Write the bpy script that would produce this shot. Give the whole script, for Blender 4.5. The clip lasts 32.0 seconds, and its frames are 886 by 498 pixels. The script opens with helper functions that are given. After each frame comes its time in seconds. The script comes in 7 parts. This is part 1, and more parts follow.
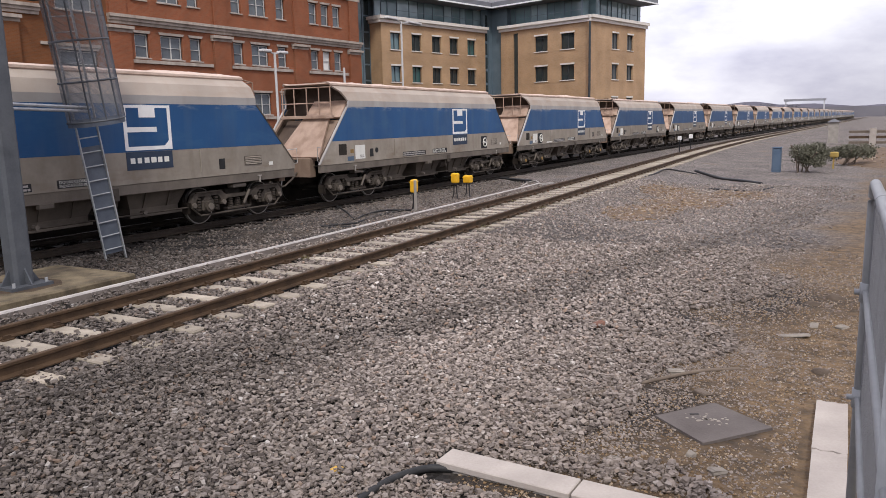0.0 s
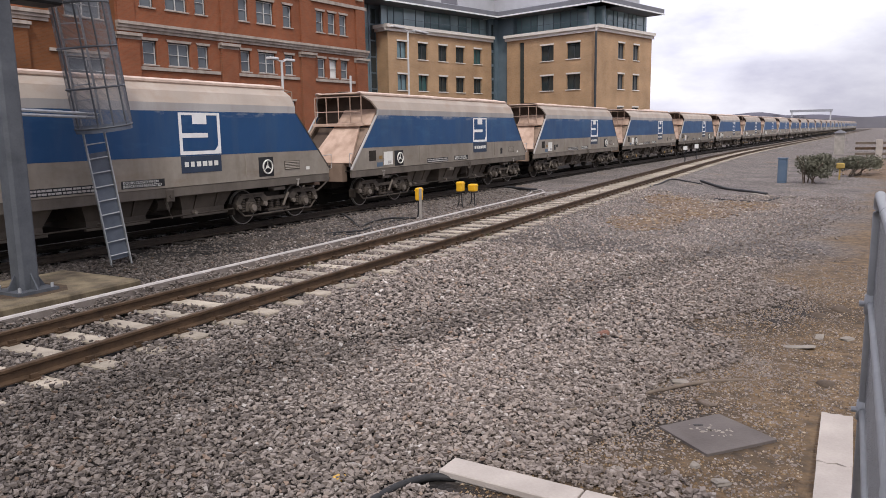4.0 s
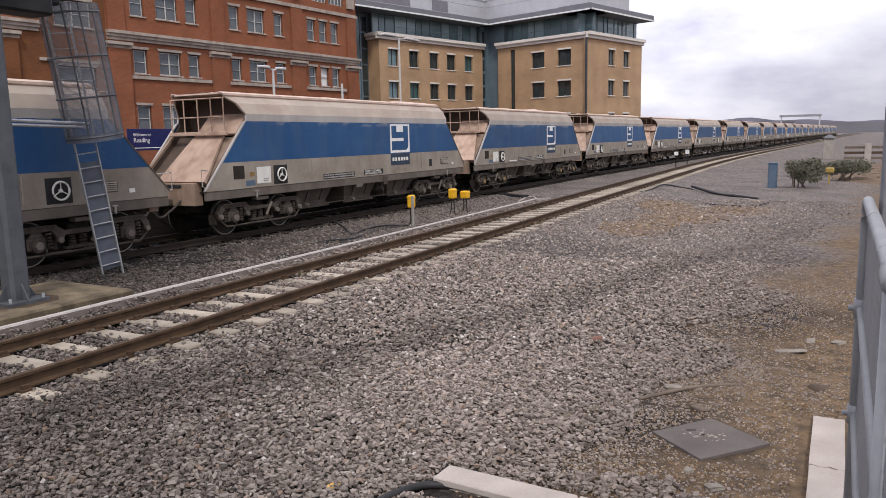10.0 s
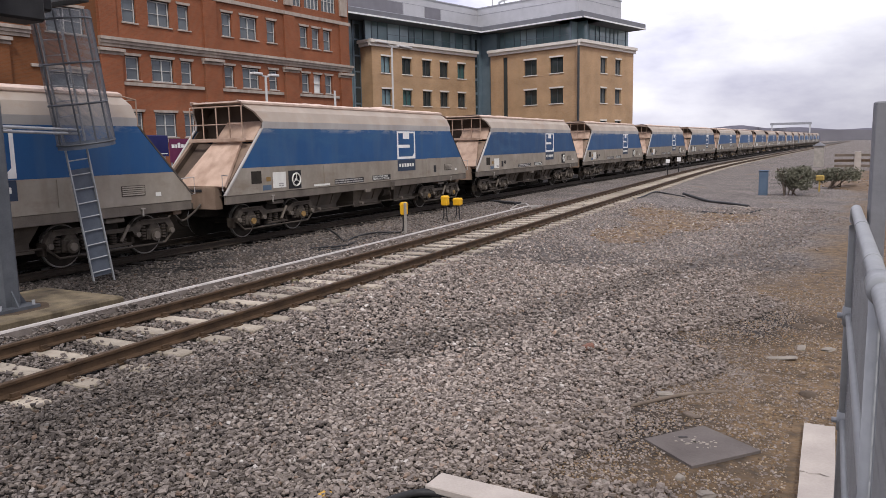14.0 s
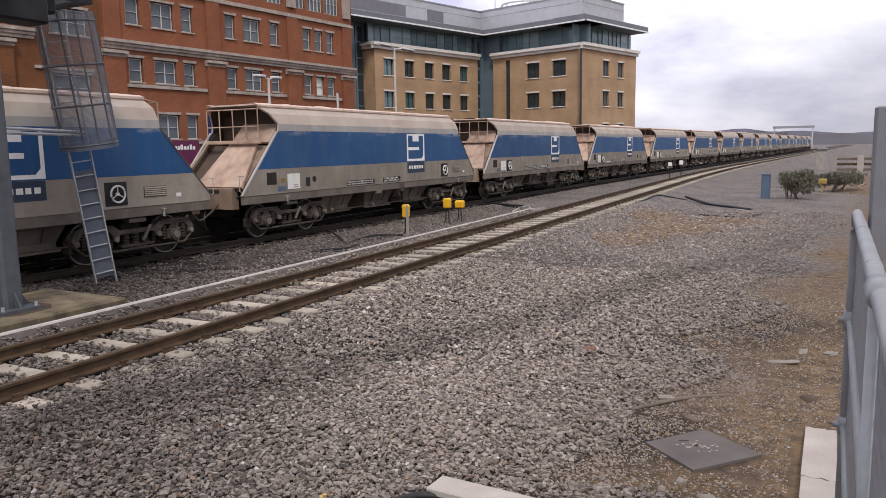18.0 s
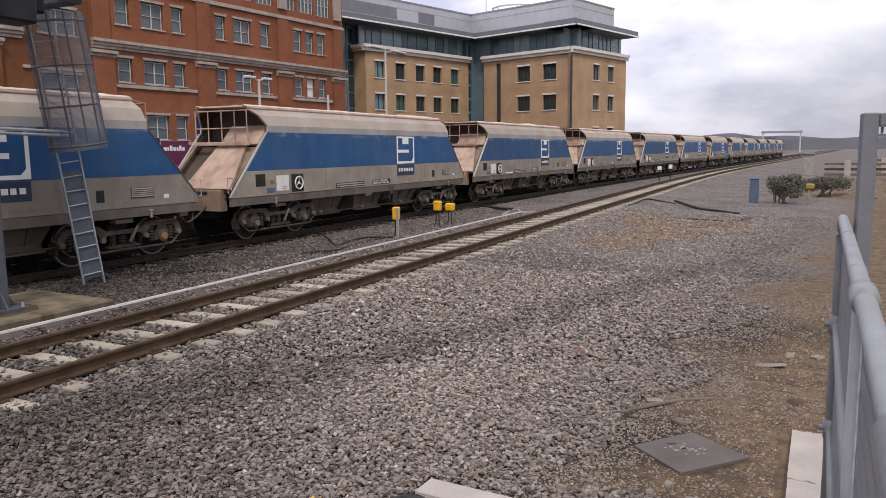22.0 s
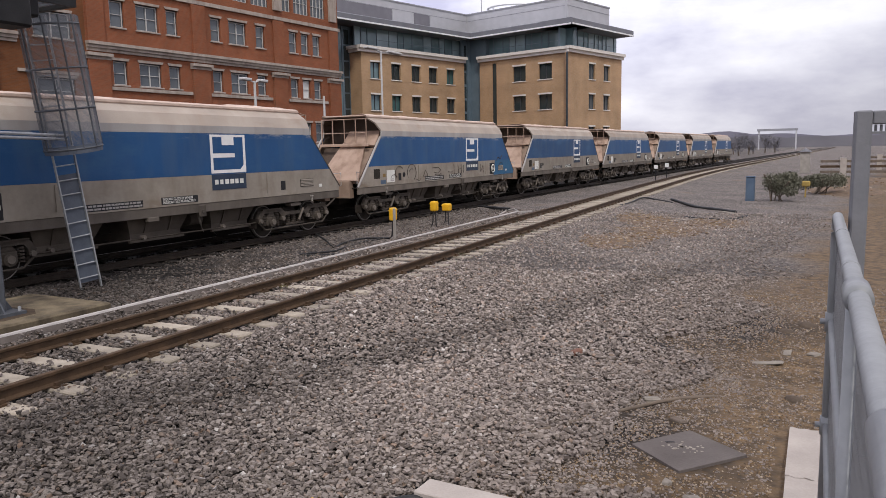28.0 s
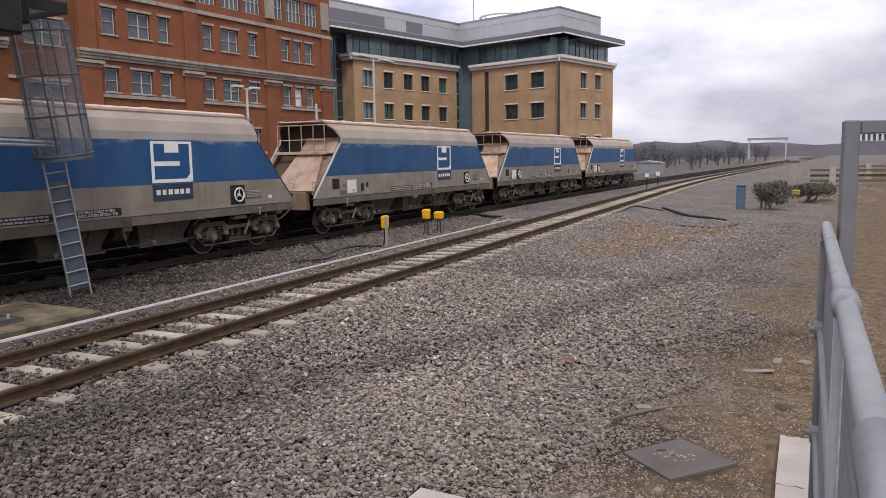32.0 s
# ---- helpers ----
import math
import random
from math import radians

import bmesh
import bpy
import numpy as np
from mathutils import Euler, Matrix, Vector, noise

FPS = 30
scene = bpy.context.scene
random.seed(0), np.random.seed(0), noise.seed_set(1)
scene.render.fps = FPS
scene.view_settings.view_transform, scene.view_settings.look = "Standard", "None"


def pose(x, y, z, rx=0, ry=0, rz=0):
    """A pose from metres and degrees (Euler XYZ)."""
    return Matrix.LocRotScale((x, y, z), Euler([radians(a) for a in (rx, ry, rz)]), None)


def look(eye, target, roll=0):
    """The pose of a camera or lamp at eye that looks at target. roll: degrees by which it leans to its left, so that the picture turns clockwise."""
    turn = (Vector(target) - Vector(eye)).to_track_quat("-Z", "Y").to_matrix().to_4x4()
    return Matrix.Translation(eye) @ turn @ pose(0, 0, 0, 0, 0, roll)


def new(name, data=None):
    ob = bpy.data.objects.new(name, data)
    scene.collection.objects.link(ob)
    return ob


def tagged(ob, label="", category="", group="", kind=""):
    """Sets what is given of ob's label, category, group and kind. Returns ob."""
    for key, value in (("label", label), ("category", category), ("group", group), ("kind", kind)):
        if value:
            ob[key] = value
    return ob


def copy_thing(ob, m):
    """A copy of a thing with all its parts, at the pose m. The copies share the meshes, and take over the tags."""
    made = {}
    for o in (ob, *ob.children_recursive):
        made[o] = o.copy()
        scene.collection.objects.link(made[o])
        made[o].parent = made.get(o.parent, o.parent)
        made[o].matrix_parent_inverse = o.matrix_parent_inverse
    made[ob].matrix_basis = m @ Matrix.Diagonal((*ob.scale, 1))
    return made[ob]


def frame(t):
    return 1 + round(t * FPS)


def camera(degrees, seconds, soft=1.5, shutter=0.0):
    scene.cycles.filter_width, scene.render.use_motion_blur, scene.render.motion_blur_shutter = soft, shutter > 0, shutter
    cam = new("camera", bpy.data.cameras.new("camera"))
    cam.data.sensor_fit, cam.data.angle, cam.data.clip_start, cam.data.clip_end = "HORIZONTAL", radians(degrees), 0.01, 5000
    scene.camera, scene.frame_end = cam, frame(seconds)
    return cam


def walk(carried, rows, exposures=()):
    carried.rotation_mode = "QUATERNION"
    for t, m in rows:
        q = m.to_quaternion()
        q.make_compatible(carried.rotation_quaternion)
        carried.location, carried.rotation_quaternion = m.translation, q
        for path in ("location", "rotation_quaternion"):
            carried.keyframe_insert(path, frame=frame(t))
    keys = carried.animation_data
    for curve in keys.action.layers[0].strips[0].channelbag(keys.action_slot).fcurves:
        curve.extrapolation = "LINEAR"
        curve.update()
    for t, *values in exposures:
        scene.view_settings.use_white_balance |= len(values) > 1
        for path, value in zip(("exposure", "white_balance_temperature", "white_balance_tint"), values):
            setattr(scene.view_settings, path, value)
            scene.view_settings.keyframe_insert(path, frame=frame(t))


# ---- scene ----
cam = camera(62.0, 32.0, soft=0.8)
EYE = 2.378
PATH = [
    (0, 0, 0, 0, 28.38, -9.7, 1.3), (0.5, 0.001, -0.001, 0, 28.8, -9.71, 1.58),
    (1, 0.001, -0.001, 0.001, 28.72, -9.61, 1.45), (1.5, 0.002, -0.002, 0.001, 28.51, -9.46, 1.56),
    (2, 0.002, -0.003, 0.002, 28.56, -9.48, 1.42), (2.5, 0.003, -0.003, 0.002, 28.59, -9.6, 1.25),
    (4.5, 0.006, -0.006, 0.004, 28.83, -8.92, 0.87), (5, 0.006, -0.007, 0.005, 28.66, -8.87, 0.95),
    (5.5, 0.007, -0.007, 0.005, 28.39, -8.75, 0.84), (6, 0.007, -0.008, 0.006, 28.38, -8.65, 0.87),
    (6.5, 0.008, -0.009, 0.006, 28.73, -8.71, 0.77), (7, 0.009, -0.009, 0.007, 28.39, -8.57, 0.82),
    (7.5, 0.009, -0.01, 0.007, 28.47, -8.71, 1.03), (8, 0.01, -0.011, 0.007, 28.63, -8.51, 1.13),
    (8.5, 0.011, -0.011, 0.008, 28.37, -8.74, 1.04), (9, 0.012, -0.012, 0.009, 28.49, -8.66, 1.07),
    (9.5, 0.013, -0.013, 0.01, 28.41, -8.53, 1.21), (10, 0.014, -0.014, 0.01, 28.19, -8.53, 1.28),
    (10.5, 0.015, -0.015, 0.011, 28.34, -8.64, 1.11), (11, 0.016, -0.016, 0.012, 28.1, -8.56, 1.08),
    (11.5, 0.017, -0.016, 0.013, 28.38, -8.59, 1.28), (12, 0.018, -0.017, 0.013, 27.99, -8.41, 1.18),
    (12.5, 0.019, -0.018, 0.014, 27.83, -8.37, 1.02), (13, 0.02, -0.019, 0.015, 27.68, -8.01, 0.86),
    (13.5, 0.021, -0.02, 0.015, 27.67, -8.15, 0.96), (14, 0.022, -0.02, 0.016, 27.63, -8.01, 1.16),
    (14.5, 0.023, -0.021, 0.017, 27.37, -8.24, 1.05), (16.5, 0.026, -0.024, 0.019, 28.17, -7.96, 0.99),
    (17, 0.027, -0.025, 0.02, 27.75, -7.84, 0.97), (17.5, 0.028, -0.026, 0.02, 27.55, -7.75, 0.87),
    (18, 0.028, -0.027, 0.021, 27.81, -7.82, 1), (18.5, 0.029, -0.028, 0.021, 27.83, -7.81, 1),
    (19, 0.03, -0.028, 0.021, 27.65, -7.8, 0.71), (19.5, 0.03, -0.029, 0.022, 27.62, -7.73, 0.69),
    (20, 0.031, -0.03, 0.022, 27.5, -7.61, 0.72), (20.5, 0.032, -0.031, 0.023, 27.27, -7.71, 0.69),
    (21, 0.032, -0.031, 0.023, 27.3, -7.76, 0.67), (21.5, 0.033, -0.032, 0.024, 27.19, -7.86, 0.65),
    (22, 0.034, -0.033, 0.024, 27.08, -7.63, 0.64), (22.5, 0.034, -0.034, 0.024, 27.16, -7.69, 0.71),
    (23, 0.035, -0.034, 0.025, 27.08, -7.59, 0.79), (23.5, 0.036, -0.035, 0.025, 27.05, -7.7, 0.68),
    (24, 0.036, -0.036, 0.026, 26.96, -7.66, 0.77), (24.5, 0.037, -0.036, 0.026, 26.88, -7.65, 0.88),
    (25, 0.038, -0.036, 0.026, 26.97, -7.58, 1), (25.5, 0.038, -0.035, 0.026, 26.6, -7.46, 0.8),
    (27.5, 0.04, -0.035, 0.027, 26.95, -7.51, 1.03), (28, 0.041, -0.035, 0.027, 26.81, -7.61, 1.08),
    (28.5, 0.041, -0.034, 0.027, 26.74, -7.51, 1.13), (29, 0.042, -0.034, 0.027, 26.66, -7.43, 1),
    (29.5, 0.042, -0.034, 0.027, 26.82, -7.47, 1.16), (30, 0.043, -0.034, 0.027, 26.42, -7.43, 0.89),
    (30.5, 0.043, -0.034, 0.027, 26.53, -7.42, 1.01), (31, 0.044, -0.034, 0.028, 26.66, -7.26, 0.97),
    (31.5, 0.044, -0.034, 0.028, 26.42, -7.42, 1.05), (32, 0.045, -0.033, 0.028, 26.21, -7.01, 0.92),
]
walk(cam, [(t, pose(x, y, z + EYE, 90 + pitch, roll, yaw)) for t, x, y, z, yaw, pitch, roll in PATH],
     [(0.0, 0.63), (9.0, 0.56), (19.0, 0.47), (32.0, 0.38)])

# ---- sky and sun: bright overcast ----
world = bpy.data.worlds.new("overcast_sky")
scene.world = world
world.use_nodes = True
wn, wl = world.node_tree.nodes, world.node_tree.links
wn.clear()
w_out = wn.new("ShaderNodeOutputWorld")
w_bg = wn.new("ShaderNodeBackground")
w_sky = wn.new("ShaderNodeTexSky")
w_sky.sky_type, w_sky.sun_disc = "NISHITA", False
w_sky.sun_elevation, w_sky.sun_rotation = radians(42), radians(150)
w_sky.air_density, w_sky.dust_density = 1.0, 3.0
w_scale = wn.new("ShaderNodeVectorMath")
w_scale.operation = "SCALE"
w_scale.inputs["Scale"].default_value = 0.09
w_co = wn.new("ShaderNodeTexCoord")
w_map = wn.new("ShaderNodeMapping")
w_map.inputs["Scale"].default_value = (1.6, 1.6, 4.2)
w_noise = wn.new("ShaderNodeTexNoise")
w_noise.inputs["Scale"].default_value = 2.2
w_noise.inputs["Detail"].default_value = 7
w_noise.inputs["Roughness"].default_value = 0.55
w_ramp = wn.new("ShaderNodeValToRGB")
w_ramp.color_ramp.elements[0].position, w_ramp.color_ramp.elements[0].color = 0.32, (0.60, 0.585, 0.785, 1)
w_ramp.color_ramp.elements[1].position, w_ramp.color_ramp.elements[1].color = 0.66, (1.38, 1.36, 1.47, 1)
# the cloud deck is brighter overhead than along the horizon
w_sep = wn.new("ShaderNodeSeparateXYZ")
w_up = wn.new("ShaderNodeMapRange")
w_up.inputs["From Min"].default_value, w_up.inputs["From Max"].default_value = 0.0, 0.26
w_up.inputs["To Min"].default_value, w_up.inputs["To Max"].default_value = 0.70, 1.20
w_deck = wn.new("ShaderNodeVectorMath")
w_deck.operation = "SCALE"
w_mix = wn.new("ShaderNodeMix")
w_mix.data_type = "RGBA"
w_mix.inputs["Factor"].default_value = 0.88
wl.new(w_co.outputs["Generated"], w_map.inputs["Vector"])
wl.new(w_map.outputs["Vector"], w_noise.inputs["Vector"])
wl.new(w_noise.outputs["Fac"], w_ramp.inputs["Fac"])
wl.new(w_co.outputs["Generated"], w_sep.inputs["Vector"])
wl.new(w_sep.outputs["Z"], w_up.inputs["Value"])
wl.new(w_ramp.outputs["Color"], w_deck.inputs[0])
wl.new(w_up.outputs["Result"], w_deck.inputs["Scale"])
wl.new(w_sky.outputs["Color"], w_scale.inputs[0])
wl.new(w_scale.outputs["Vector"], w_mix.inputs["A"])
wl.new(w_deck.outputs["Vector"], w_mix.inputs["B"])
# the deck is thinner and brighter towards the west
w_west = wn.new("ShaderNodeMapRange")
w_west.inputs["From Min"].default_value, w_west.inputs["From Max"].default_value = -0.30, 0.06
w_west.inputs["To Min"].default_value, w_west.inputs["To Max"].default_value = 1.26, 0.86
w_grade = wn.new("ShaderNodeVectorMath")
w_grade.operation = "SCALE"
wl.new(w_sep.outputs["X"], w_west.inputs["Value"])
wl.new(w_mix.outputs["Result"], w_grade.inputs[0])
wl.new(w_west.outputs["Result"], w_grade.inputs["Scale"])
wl.new(w_grade.outputs["Vector"], w_bg.inputs["Color"])
w_bg.inputs["Strength"].default_value = 0.70
wl.new(w_bg.outputs["Background"], w_out.inputs["Surface"])

sun = new("sun", bpy.data.lights.new("sun", "SUN"))
sun.data.energy, sun.data.angle, sun.data.color = 1.5, radians(10), (1.0, 0.955, 0.895)
sun.matrix_world = look((17, -16, 40), (0, 10, 0))

# ---- materials ----
def surf(name, c1, c2, scale=3.0, rough=0.8, metal=0.0, bump=0.15, fine=40.0, vary=0.0, streak=None, spec=0.25):
    """Two-scale mottled surface. streak: (colour, amount) of vertical dirt runs. vary: brightness change from object to object."""
    m = bpy.data.materials.new(name)
    m.use_nodes = True
    n, l = m.node_tree.nodes, m.node_tree.links
    b = n["Principled BSDF"]
    co = n.new("ShaderNodeTexCoord")
    big = n.new("ShaderNodeTexNoise")
    big.inputs["Scale"].default_value, big.inputs["Detail"].default_value = scale, 6
    small = n.new("ShaderNodeTexNoise")
    small.inputs["Scale"].default_value, small.inputs["Detail"].default_value = fine, 4
    l.new(co.outputs["Object"], big.inputs["Vector"])
    l.new(co.outputs["Object"], small.inputs["Vector"])
    blend = n.new("ShaderNodeMath")
    blend.operation = "MULTIPLY_ADD"
    blend.inputs[1].default_value = 0.45
    l.new(small.outputs["Fac"], blend.inputs[0])
    half = n.new("ShaderNodeMath")
    half.operation = "MULTIPLY_ADD"
    half.inputs[1].default_value, half.inputs[2].default_value = 1.5, -0.48
    l.new(big.outputs["Fac"], half.inputs[0])
    l.new(half.outputs["Value"], blend.inputs[2])
    mix = n.new("ShaderNodeMix")
    mix.data_type = "RGBA"
    l.new(blend.outputs["Value"], mix.inputs["Factor"])
    mix.inputs["A"].default_value, mix.inputs["B"].default_value = (*c1, 1), (*c2, 1)
    out = mix.outputs["Result"]
    if streak:
        mp = n.new("ShaderNodeMapping")
        mp.inputs["Scale"].default_value = (2.2, 2.2, 0.35)
        st = n.new("ShaderNodeTexNoise")
        st.inputs["Scale"].default_value, st.inputs["Detail"].default_value = 1.3, 5
        rp = n.new("ShaderNodeMapRange")
        rp.inputs["From Min"].default_value, rp.inputs["From Max"].default_value = 0.45, 0.75
        rp.inputs["To Max"].default_value = streak[1]
        l.new(co.outputs["Object"], mp.inputs["Vector"])
        l.new(mp.outputs["Vector"], st.inputs["Vector"])
        l.new(st.outputs["Fac"], rp.inputs["Value"])
        m2 = n.new("ShaderNodeMix")
        m2.data_type = "RGBA"
        l.new(rp.outputs["Result"], m2.inputs["Factor"])
        l.new(out, m2.inputs["A"])
        m2.inputs["B"].default_value = (*streak[0], 1)
        out = m2.outputs["Result"]
    if vary:
        inf = n.new("ShaderNodeObjectInfo")
        mr = n.new("ShaderNodeMapRange")
        mr.inputs["To Min"].default_value, mr.inputs["To Max"].default_value = 1 - vary, 1 + vary
        l.new(inf.outputs["Random"], mr.inputs["Value"])
        sc = n.new("ShaderNodeVectorMath")
        sc.operation = "SCALE"
        l.new(out, sc.inputs[0])
        l.new(mr.outputs["Result"], sc.inputs["Scale"])
        out = sc.outputs["Vector"]
    l.new(out, b.inputs["Base Color"])
    b.inputs["Roughness"].default_value, b.inputs["Metallic"].default_value = rough, metal
    b.inputs["Specular IOR Level"].default_value = spec
    if bump:
        bp = n.new("ShaderNodeBump")
        bp.inputs["Strength"].default_value, bp.inputs["Distance"].default_value = bump, 0.02
        l.new(small.outputs["Fac"], bp.inputs["Height"])
        l.new(bp.outputs["Normal"], b.inputs["Normal"])
    return m


def glass(name, tint, rough=0.05):
    m = bpy.data.materials.new(name)
    m.use_nodes = True
    n, l = m.node_tree.nodes, m.node_tree.links
    b = n["Principled BSDF"]
    co, no = n.new("ShaderNodeTexCoord"), n.new("ShaderNodeTexNoise")
    no.inputs["Scale"].default_value = 0.6
    l.new(co.outputs["Object"], no.inputs["Vector"])
    mx = n.new("ShaderNodeMix")
    mx.data_type = "RGBA"
    l.new(no.outputs["Fac"], mx.inputs["Factor"])
    mx.inputs["A"].default_value = (*[c * 0.6 for c in tint], 1)
    mx.inputs["B"].default_value = (*[c * 1.4 for c in tint], 1)
    l.new(mx.outputs["Result"], b.inputs["Base Color"])
    b.inputs["Roughness"].default_value, b.inputs["Specular IOR Level"].default_value = rough, 0.6
    return m


def ground_mat():
    """Grey crushed-stone ballast that gives way to brown earth near the trough and the fence."""
    m = bpy.data.materials.new("ballast_and_earth")
    m.use_nodes = True
    n, l = m.node_tree.nodes, m.node_tree.links
    b = n["Principled BSDF"]
    co = n.new("ShaderNodeTexCoord")
    vo = n.new("ShaderNodeTexVoronoi")
    vo.inputs["Scale"].default_value = 19.0
    l.new(co.outputs["Object"], vo.inputs["Vector"])
    hue = n.new("ShaderNodeSeparateColor")
    l.new(vo.outputs["Color"], hue.inputs["Color"])
    rp = n.new("ShaderNodeValToRGB")
    e = rp.color_ramp.elements
    e[0].position, e[0].color = 0.0, (0.045, 0.037, 0.031, 1)
    e[1].position, e[1].color = 1.0, (0.185, 0.16, 0.143, 1)
    e.new(0.55).color = (0.095, 0.082, 0.074, 1)
    l.new(hue.outputs["Red"], rp.inputs["Fac"])
    big = n.new("ShaderNodeTexNoise")
    big.inputs["Scale"].default_value, big.inputs["Detail"].default_value = 0.45, 7
    l.new(co.outputs["Object"], big.inputs["Vector"])
    tone = n.new("ShaderNodeMapRange")
    tone.inputs["From Min"].default_value, tone.inputs["From Max"].default_value = 0.3, 0.7
    tone.inputs["To Min"].default_value, tone.inputs["To Max"].default_value = 0.72, 1.22
    l.new(big.outputs["Fac"], tone.inputs["Value"])
    st = n.new("ShaderNodeVectorMath")
    st.operation = "SCALE"
    l.new(rp.outputs["Color"], st.inputs[0])
    # gap shade between near stones painted into the ground; closed pale stone further along
    gap_shade, ft = n.new("ShaderNodeMapRange"), n.new("ShaderNodeMath")
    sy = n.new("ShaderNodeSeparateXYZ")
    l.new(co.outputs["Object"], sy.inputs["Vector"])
    l.new(sy.outputs["Y"], gap_shade.inputs["Value"])
    gap_shade.inputs["From Min"].default_value, gap_shade.inputs["From Max"].default_value = 12.5, 20.0
    gap_shade.inputs["To Min"].default_value, gap_shade.inputs["To Max"].default_value = 0.22, 1.40
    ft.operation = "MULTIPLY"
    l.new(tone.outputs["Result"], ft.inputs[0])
    l.new(gap_shade.outputs["Result"], ft.inputs[1])
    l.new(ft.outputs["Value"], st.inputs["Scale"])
    # earth
    en = n.new("ShaderNodeTexNoise")
    en.inputs["Scale"].default_value, en.inputs["Detail"].default_value = 6.0, 8
    l.new(co.outputs["Object"], en.inputs["Vector"])
    er = n.new("ShaderNodeValToRGB")
    er.color_ramp.elements[0].position, er.color_ramp.elements[0].color = 0.3, (0.065, 0.048, 0.033, 1)
    er.color_ramp.elements[1].position, er.color_ramp.elements[1].color = 0.72, (0.188, 0.124, 0.068, 1)
    l.new(en.outputs["Fac"], er.inputs["Fac"])
    sep = n.new("ShaderNodeSeparateXYZ")
    l.new(co.outputs["Object"], sep.inputs["Vector"])
    edge = n.new("ShaderNodeMath")
    edge.operation = "MULTIPLY_ADD"
    edge.inputs[1].default_value = 5.0
    l.new(big.outputs["Fac"], edge.inputs[0])
    lean = n.new("ShaderNodeMath")
    lean.operation = "MULTIPLY_ADD"
    lean.inputs[1].default_value = -0.09
    l.new(sep.outputs["Y"], lean.inputs[0])
    l.new(sep.outputs["X"], lean.inputs[2])
    l.new(lean.outputs["Value"], edge.inputs[2])
    msk = n.new("ShaderNodeMapRange")
    msk.inputs["From Min"].default_value, msk.inputs["From Max"].default_value = -0.3, 1.3
    l.new(edge.outputs["Value"], msk.inputs["Value"])
    mx = n.new("ShaderNodeMix")
    mx.data_type = "RGBA"
    l.new(msk.outputs["Result"], mx.inputs["Factor"])
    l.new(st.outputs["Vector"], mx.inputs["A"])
    l.new(er.outputs["Color"], mx.inputs["B"])
    # oil, brake dust and the train's shadow painted over the running line, brown dust patches elsewhere
    oil_shade, os = n.new("ShaderNodeMapRange"), n.new("ShaderNodeVectorMath")
    oil_shade.inputs["From Min"].default_value, oil_shade.inputs["From Max"].default_value = -14.35, -13.8
    oil_shade.inputs["To Min"].default_value, oil_shade.inputs["To Max"].default_value = 0.06, 1.0
    l.new(sep.outputs["X"], oil_shade.inputs["Value"])
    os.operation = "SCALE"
    patch, pm = n.new("ShaderNodeMapRange"), n.new("ShaderNodeMix")
    patch.inputs["From Min"].default_value, patch.inputs["From Max"].default_value = 0.58, 0.72
    patch.inputs["To Max"].default_value = 0.55
    l.new(big.outputs["Fac"], patch.inputs["Value"])
    pm.data_type = "RGBA"
    l.new(patch.outputs["Result"], pm.inputs["Factor"])
    l.new(mx.outputs["Result"], pm.inputs["A"])
    l.new(er.outputs["Color"], pm.inputs["B"])
    l.new(pm.outputs["Result"], os.inputs[0])
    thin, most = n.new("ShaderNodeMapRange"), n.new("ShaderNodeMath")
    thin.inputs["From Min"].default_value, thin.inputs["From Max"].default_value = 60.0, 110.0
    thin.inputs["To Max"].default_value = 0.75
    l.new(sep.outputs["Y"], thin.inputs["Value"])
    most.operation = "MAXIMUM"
    l.new(oil_shade.outputs["Result"], most.inputs[0])
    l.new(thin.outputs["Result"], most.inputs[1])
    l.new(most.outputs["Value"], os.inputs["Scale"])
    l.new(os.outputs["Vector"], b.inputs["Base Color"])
    b.inputs["Roughness"].default_value, b.inputs["Specular IOR Level"].default_value = 0.9, 0.25
    bp = n.new("ShaderNodeBump")
    bp.inputs["Strength"].default_value, bp.inputs["Distance"].default_value = 0.8, 0.03
    bp.invert = True
    l.new(vo.outputs["Distance"], bp.inputs["Height"])
    l.new(bp.outputs["Normal"], b.inputs["Normal"])
    return m


# slope and offset, in plan, of the strip darkened as a ridge's shade
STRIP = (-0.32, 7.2)


